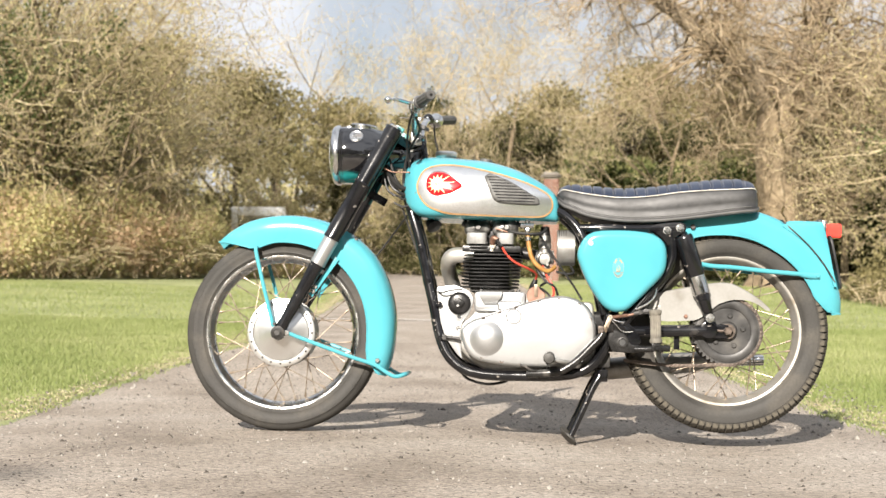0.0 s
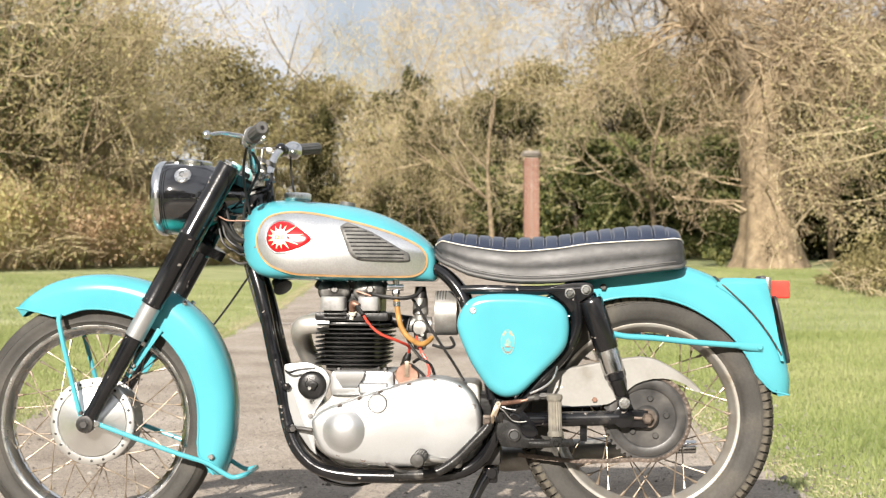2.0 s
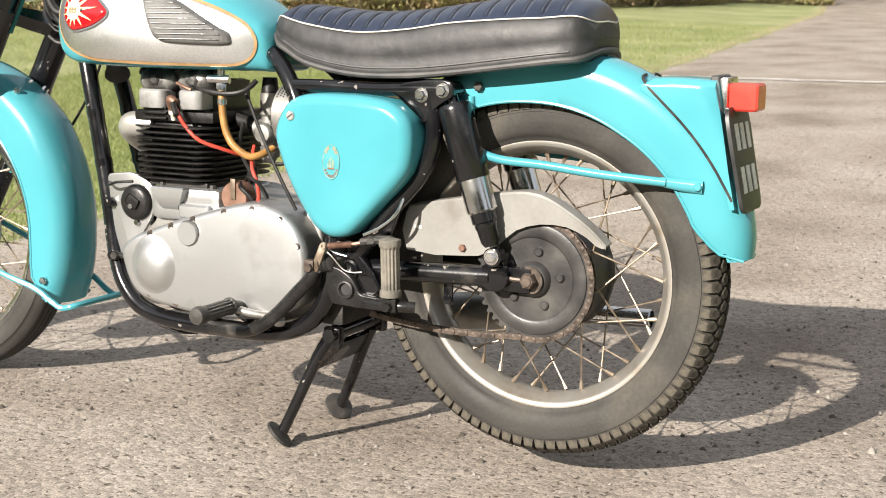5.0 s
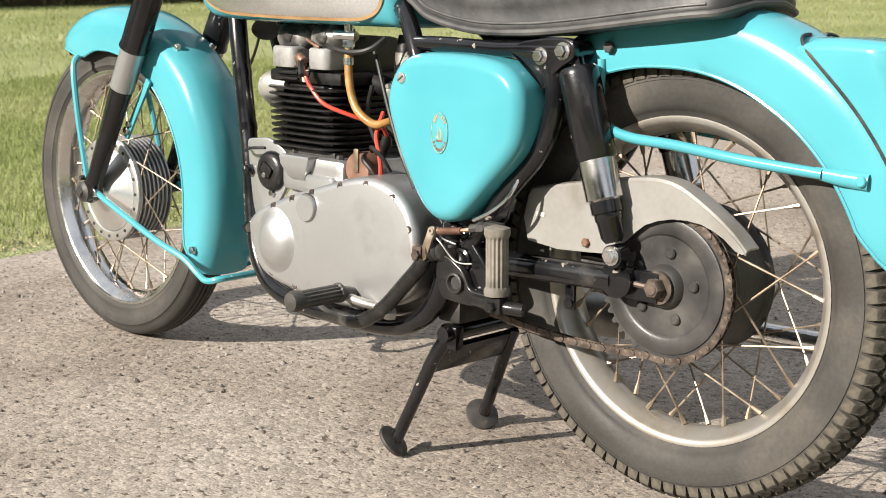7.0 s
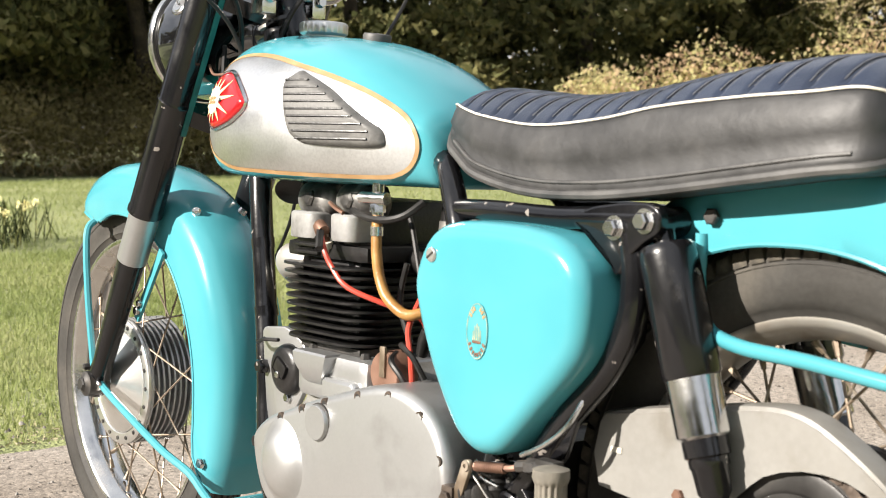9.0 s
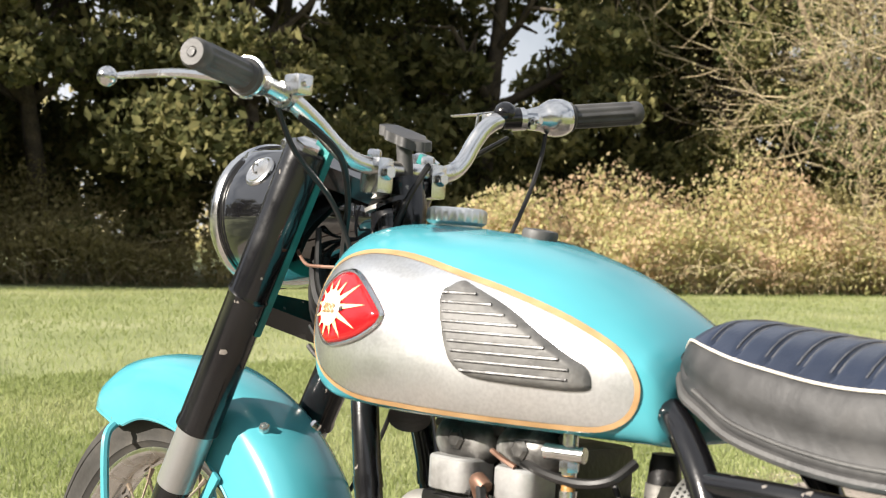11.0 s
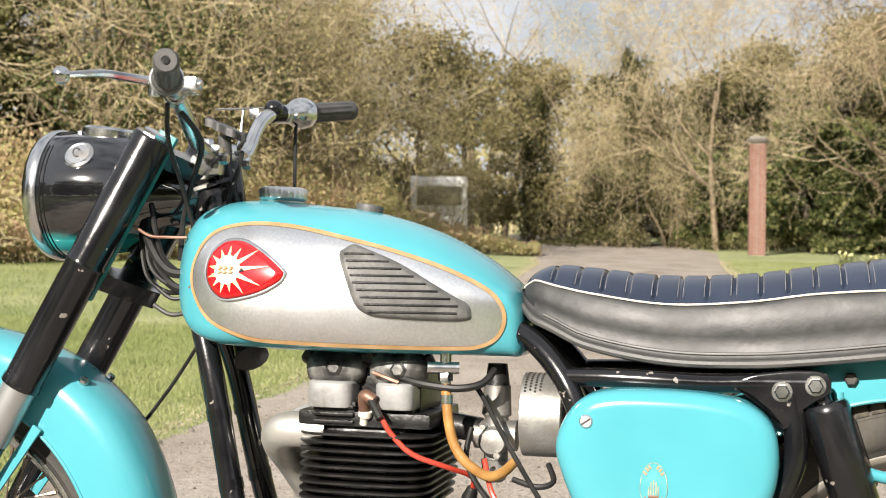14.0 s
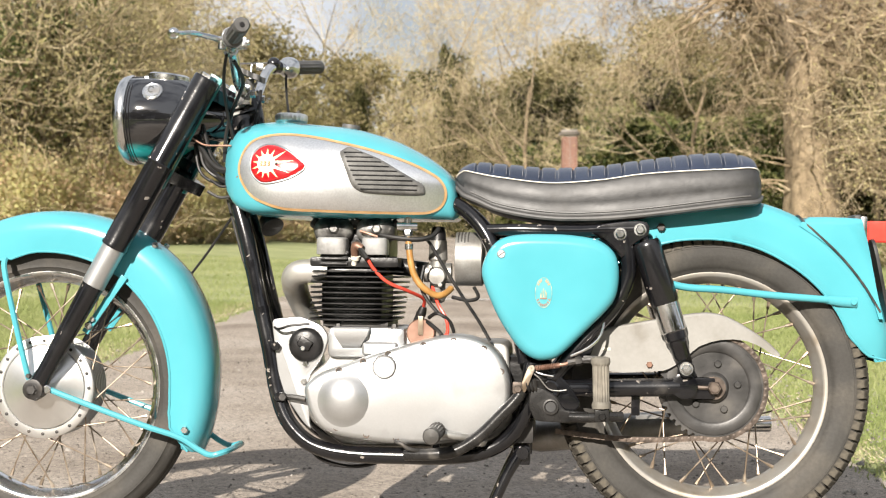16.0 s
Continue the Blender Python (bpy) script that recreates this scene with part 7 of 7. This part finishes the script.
# barrel: one fin after another
barrel_bm = bmesh.new()
box(barrel_bm, (-.034, 0, .535), (.140, .172, .150), .045, seg=4)
barrel = P("cylinder_barrel", barrel_bm, M_IRON, "black-painted finned iron barrel")
for k in range(10):
    z = .484 + k * .0114
    x0, x1 = -.130 + .0006 * k, .052 + .0014 * k
    hy = .108 + .0016 * k
    bm = bmesh.new()
    o = rounded([(x0, -hy), (x1 + .005, -hy), (x1 + .005, hy + .026), (x0, hy + .026)], [.054, .054, .036, .054], 6)
    rings = [[(q[0], q[1], z + h) for q in inset(o, i)] for h, i in ((-.0019, .001), (-.0011, 0), (.0011, 0), (.0019, .001))]
    loft(bm, rings)
    part("fin", bm, M_IRON, barrel)
bm = bmesh.new()
box(bm, (-.026, 0, .474), (.140, .176, .010), .003)
part("base_flange", bm, M_GREASE, barrel)

# cylinder head, rocker boxes
bm = bmesh.new()
box(bm, (-.030, 0, .606), (.190, .190, .022), .008)
box(bm, (-.072, -.078, .614), (.062, .034, .034), .006)
box(bm, (.012, -.070, .612), (.052, .034, .030), .006)
box(bm, (-.030, 0, .645), (.150, .13, .065), .012)
chead = P("cylinder_head", bm, M_IRON, "black iron cylinder head")
for k in range(3):
    bm = bmesh.new()
    box(bm, (-.072, -.096, .602 + .0105 * k), (.058, .010, .0045), .0015)
    part("head_fin", bm, M_IRON, chead)
for x, w in ((-.078, .066), (.014, .056)):
    bm = bmesh.new()
    o = rounded([(x - w / 2, -.108), (x + w / 2, -.108), (x + w / 2, -.03), (x - w / 2, -.03)], .022, 5)
    loft(bm, [[(q[0], q[1], z) for q in inset(o, i)] for z, i in ((.622, .001), (.624, 0), (.655, 0), (.658, .003))])
    part("rocker_base", bm, M_BARE, chead, "bare alloy rocker pedestal")
    bm = bmesh.new()
    lathe(bm, [(-.042, .010), (-.038, .019), (-.028, .026), (-.012, .0295), (.012, .0295), (.028, .026), (.038, .019), (.042, .010)], (x, -.066, .674), (1, 0, 0), 20)
    lathe(bm, [(0, .012), (.006, .012), (.009, .008), (.009, .001)], (x + .004, -.090, .676), (0, -1, .1), 6)
    part("rocker_box", bm, M_ROCKER, chead, "worn black rocker box showing bare alloy")
    bm = bmesh.new()
    bolt(bm, (x - .036, -.066, .686), .012, .014, (-.8, 0, .5))
    part("tappet_cap", bm, M_GREASE, chead)
    bm = bmesh.new()
    bolt(bm, (x + .036, -.066, .686), .010, .012, (.8, 0, .5))
    part("tappet_cap", bm, M_GREASE, chead)
for s in (-1, 1):
    bm = bmesh.new()
    lathe(bm, [(0, .006), (.012, .006), (.013, .010), (.022, .010), (.023, .005), (.045, .004)], (-.030, s * .092, .600), (.25, s * .35, 1), 10)
    plug = part("spark_plug", bm, M_PIPING, chead, "white spark plug")
    bm = bmesh.new()
    tube(bm, [(-.027, s * .100, .620), (-.024, s * .110, .640), (-.010, s * .113, .634)], [.008, .0095, .0085], 10)
    P("plug_cap", bm, M_COPPER, "brown plug cap")
RED = [[(-.014, -.116, .636), (.004, -.122, .612), (.018, -.119, .590), (.046, -.112, .564), (.088, -.082, .545), (.114, -.048, .530), (.114, -.032, .514), (.110, -.027, .504)],
       [(.135, -.06, .555), (.150, -.09, .520), (.168, -.10, .490), (.172, -.10, .462), (.160, -.09, .445)]]
for pts in RED:
    bm = bmesh.new()
    tube(bm, pts, .0038, 8)
    P("ignition_lead", bm, M_REDWIRE, "red ignition lead")
bm = bmesh.new()
tube(bm, [(-.018, -.113, .640), (.004, -.130, .612)], .0055, 8)
P("lead_boot", bm, M_HOSE)
# fuel tap, hose
bm = bmesh.new()
tube(bm, [(.085, -.095, .702), (.085, -.095, .655)], .008, 10)
tube(bm, [(.062, -.105, .682), (.104, -.095, .682)], .0085, 10)
bolt(bm, (.085, -.095, .664), .0105, .014, (0, 0, 1))
P("fuel_tap", bm, M_CHROME, "chrome fuel tap")
bm = bmesh.new()
tube(bm, [(.086, -.096, .660), (.088, -.098, .640), (.092, -.100, .610), (.100, -.100, .580), (.117, -.100, .556), (.145, -.093, .538), (.163, -.078, .541), (.174, -.052, .552)], .0072, 10)
P("fuel_hose", bm, M_ORANGE, "amber braided fuel hose")
bm = bmesh.new()
lathe(bm, [(-.006, .0088), (.006, .0088)], (.088, -.098, .640), (0, 0, 1), 12)
P("hose_clip", bm, M_CHROME)
# carburettor and air filter
bm = bmesh.new()
tube(bm, [(.040, -.005, .600), (.080, -.010, .595), (.120, -.014, .590)], [.020, .018, .018], 14)
P("inlet_manifold", bm, M_IRON)
bm = bmesh.new()
lathe(bm, [(-.052, .012), (-.050, .018), (-.030, .021), (-.028, .017), (.030, .017), (.034, .021), (.075, .019), (.078, .012)], (.142, -.014, .580), (0, 0, 1), 20)
lathe(bm, [(-.030, .020), (.030, .022)], (.142, -.014, .585), (1, 0, 0), 18)
lathe(bm, [(0, .021), (.014, .021), (.020, .017), (.022, .001)], (.142, -.025, .578), (0, -1, 0), 20)
lathe(bm, [(0, .017), (.016, .016), (.020, .010), (.021, .001)], (.142, -.021, .540), (0, 0, -1), 18)
bolt(bm, (.150, -.041, .560), .006, .012, (0, -1, 0))
bolt(bm, (.128, -.034, .598), .005, .012, (0, -1, 0))
carb = P("carburettor", bm, M_CAST, "grey cast carburettor")
bm = bmesh.new()
tube(bm, [(.142, -.014, .655), (.142, -.014, .685)], [.018, .014], 12)
part("carb_top", bm, M_IRON, carb)
bm = bmesh.new()
lathe(bm, [(-.030, .020), (-.030, .056), (-.029, .058), (.027, .058), (.030, .054), (.030, .02)], (.212, -.015, .616), (1, 0, 0), 40)
filt = P("air_filter", bm, M_CAST, "round alloy air filter with drilled band")
for k in range(13):
    for j in range(4):
        a = radians(38 + k * 5.6 + (j % 2) * 2.8)
        x, r = .189 + j * .0070, .0580
        bm = bmesh.new()
        cc = (x, -.015 - r * math.cos(a), .616 + r * math.sin(a))
        lathe(bm, [(-.001, .0019), (.0006, .0019), (.0006, .0003)], cc, (0, -math.cos(a), math.sin(a)), 7)
        part("filter_hole", bm, M_GREASE, filt)
for pts, r in (([(.120, -.07, .66), (.135, -.075, .64), (.16, -.085, .60), (.20, -.10, .54), (.235, -.11, .49), (.262, -.11, .445)], .0035), ([(.02, -.09, .665), (.06, -.10, .658), (.105, -.10, .655), (.135, -.09, .662), (.148, -.07, .68)], .0052), ([(.225, -.07, .555), (.235, -.09, .535), (.215, -.10, .528), (.18, -.09, .535)], .004), ([(.118, -.07, .60), (.112, -.075, .56), (.125, -.08, .53), (.15, -.085, .50)], .004), ([(.13, -.08, .49), (.15, -.10, .50), (.175, -.10, .485), (.185, -.09, .46)], .004), ([(.12, -.085, .485), (.135, -.105, .478), (.155, -.105, .462), (.165, -.1, .445)], .004)):
    bm = bmesh.new()
    tube(bm, pts, r, 8)
    P("hose", bm, M_HOSE)
bm = bmesh.new()
tube(bm, [(-.016, -.10, .672), (.004, -.105, .666), (.022, -.105, .660)], .003, 6)
P("earth_wire", bm, M_COPPER)
# contact breaker
bm = bmesh.new()
lathe(bm, [(-.03, .030), (0, .030), (.003, .028), (.003, .001)], (.115, -.098, .458), (0, -1, 0), 28)
cbk = P("contact_breaker", bm, M_COPPER, "rust-tinted contact breaker cap")
bm = bmesh.new()
box(bm, (.115, -.1025, .474), (.011, .004, .040), .0015)
part("spring_clip", bm, M_SPOKE, cbk)
bm = bmesh.new()
tube(bm, [(.113, -.030, .512), (.108, -.027, .497), (.097, -.025, .476)], [.007, .011, .008], 10)
P("lead_cap", bm, M_HOSE)
bm = bmesh.new()
tube(bm, [(.160, -.09, .452), (.155, -.09, .435), (.150, -.085, .42)], [.007, .010, .008], 10)
P("lead_cap", bm, M_HOSE)

# -- footrests, levers, spring, stand --
bm = bmesh.new()
tube(bm, [(.165, -.150, .258), (.160, -.182, .264)], .012, 12)
lathe(bm, [(0, .012), (.001, .017), (.006, .017), (.008, .0142, 14, .07), (.085, .0142, 14, .07), (.087, .0172), (.098, .0180), (.106, .015), (.109, .001)], (.160, -.178, .264), (-.02, -1, -.01), 98)
P("footrest", bm, M_FOOT, "ribbed grey rubber footrest")
bm = bmesh.new()
tube(bm, [(.150, -.10, .222), (.155, -.140, .244), (.162, -.165, .262)], .010, 10)
tube(bm, [(.090, -.140, .208), (.154, -.154, .212), (.196, -.157, .220), (.244, -.157, .250), (.290, -.156, .296), (.320, -.154, .328), (.329, -.152, .345)], .0128, 14)
P("footrest_hanger", bm, M_WORN, "worn black bent tube", sharp=60)
bm = bmesh.new()
tube(bm, [(.158, -.170, .259), (.195, -.160, .250), (.245, -.140, .243)], .0080, 10)
bolt(bm, (.250, -.140, .240), .0125, .018, (-.5, -1, 0))
P("footrest_bolt", bm, M_CAST, "dull steel footrest bolt")
bm = bmesh.new()
tube(bm, [(.070, -.155, .236), (.085, -.162, .232), (.100, -.160, .222), (.13, -.15, .215)], .0045, 8)
P("pedal_stop", bm, M_GREASE)
bm = bmesh.new()
lathe(bm, [(0, .012), (.002, .0195), (.010, .0200), (.014, .0185), (.016, .0160, 16, .07), (.088, .0160, 16, .07), (.091, .0185), (.095, .0200), (.104, .0195), (.107, .010)], (.4935, -.163, .312), (-.03, 0, 1), 128)
P("pillion_footrest", bm, M_PEG, "folded pillion footrest with worn pale rubber")
bm = bmesh.new()
o = rounded([(.346, .356), (.376, .350), (.402, .334), (.418, .306), (.470, .303), (.474, .283), (.415, .280), (.358, .283), (.344, .312)], .008, 4)
plate(bm, o, -.142, -.130, .003)
tube(bm, [(.430, -.140, .292), (.470, -.150, .293), (.505, -.160, .297), (.535, -.150, .296)], .0105, 10)
box(bm, (.4945, -.162, .300), (.030, .026, .026), .005)
bolt(bm, (.4945, -.175, .298), .008, .008, (0, -1, 0))
br = P("footrest_bracket", bm, M_WORN, "worn black lug plate with a bushed hole")
bm = bmesh.new()
lathe(bm, [(0, .0165), (.007, .0160), (.008, .0130), (.001, .0100), (0, .0100)], (.390, -.141, .313), (0, -1, 0), 24)
part("bush", bm, M_GREASE, br)
bm = bmesh.new()
lathe(bm, [(0, .0105), (.0022, .0105), (.0022, .0004)], (.390, -.141, .313), (0, -1, 0), 20)
part("bush_hole", bm, M_PLATE, br)
bm = bmesh.new()
lathe(bm, [(0, .012), (.020, .0125), (.024, .015), (.028, .0125), (.032, .015), (.036, .0125), (.040, .016), (.048, .016), (.050, .010)], (.371, -.128, .342), (-.12, 0, 1), 20)
P("rubber_gaiter", bm, M_HOSE, "black rubber gaiter")
bm = bmesh.new()
tube(bm, [(.350, -.152, .384), (.366, -.152, .372), (.384, -.146, .351), (.402, -.144, .346), (.422, -.142, .348)], .0014, 6)
P("cable", bm, M_CAST, "thin pale cable")
bm = bmesh.new()
tube(bm, [(.424, -.148, .404), (.455, -.148, .410), (.486, -.150, .412)], .0070, 8)
bolt(bm, (.440, -.148, .407), .0095, .014, (1, 0, .15))
box(bm, (.470, -.146, .412), (.030, .016, .016), .004)
P("brake_adjuster", bm, M_GREASE)
bm = bmesh.new()  # return spring
pts = []
for k in range(14 * 8 + 1):
    a = 2 * PI * k / 8
    pts.append((.358 + .050 * k / 112, -.152 + .0048 * math.cos(a), .392 + .007 * k / 112 + .0048 * math.sin(a)))
tube(bm, pts, .0015, 5, straight=True)
tube(bm, [(.404, -.152, .399), (.416, -.151, .401), (.430, -.148, .405)], .0036, 6)
P("return_spring", bm, M_COPPER, "rusty return spring")
bm = bmesh.new()
plate(bm, rounded([(.322, .342), (.338, .342), (.358, .392), (.355, .399), (.348, .399), (.343, .394)], .004, 3), -.160, -.155, .001)
lathe(bm, [(0, .0065), (.002, .006), (.002, .0025), (0, .0025)], (.3505, -.160, .392), (0, -1, 0), 14)
P("pedal_crank", bm, M_SPOKE, "scuffed pedal crank")
bm = bmesh.new()
box(bm, (.322, -.154, .352), (.020, .020, .024), .004)
bolt(bm, (.323, -.164, .350), .0085, .006, (0, -1, 0))
P("crank_clamp", bm, M_CHAIN, "rust-brown clamp")
bm = bmesh.new()
for j in range(3):
    lathe(bm, [(-.003, .012), (0, .0165), (.003, .012)], (.344 + .007 * j, -.146 + .004 * j, .358), (1, -.25, .25), 18)
P("pivot_rings", bm, M_GREASE)


def leg(s):
    bm = bmesh.new()
    tube(bm, [(.330, s * .085, .215), (.300, s * .095, .165), (.262, s * .104, .080), (.230, s * .111, .010)], [.0145, .0118, .0108, .0108], 12)
    box(bm, (.330, s * .085, .205), (.036, .020, .040), .006)
    P("stand_leg", bm, M_BLACK, "scraped black stand leg", sharp=60)
    bm = bmesh.new()
    lathe(bm, [(-.004, .001), (-.004, .026), (-.003, .0300), (.0005, .0312), (.003, .0300), (.0045, .026), (.009, .013), (.011, .001)], (.224, s * .112, .006), (.66, -s * .30, .70), 26)
    P("stand_foot", bm, M_FOOT, "worn metal stand foot")


both(leg)
bm = bmesh.new()
box(bm, (.297, 0, .160), (.012, .180, .050), .004, Matrix.Rotation(radians(28), 4, "Y"))
tube(bm, [(.332, -.11, .212), (.332, .11, .212)], .013, 10)
P("stand_bridge", bm, M_BLACK)
bm = bmesh.new()
tube(bm, [(.325, -.06, .27), (.318, -.06, .21), (.300, -.05, .17)], .009, 8)
box(bm, (.330, 0, .255), (.050, .19, .050), .010)
P("stand_lug", bm, M_GREASE)
bm = bmesh.new()  # dark gearbox mass behind the chaincase
box(bm, (.330, .0, .345), (.120, .150, .130), .025, seg=3)
P("gearbox", bm, M_IRON, "oily dark gearbox")
bm = bmesh.new()  # toolbox and oil tank side hidden behind the panel
o = rounded([(.30, .655), (.50, .648), (.515, .55), (.40, .43), (.34, .44), (.28, .53)], .02, 3)
plate(bm, o, -.105, .12, .004)
P("tool_box", bm, M_BLACK)
bm = bmesh.new()
bolt(bm, (.616, -.073, .686), .009, .006, (0, -1, 0))
P("bolt", bm, M_GREASE)
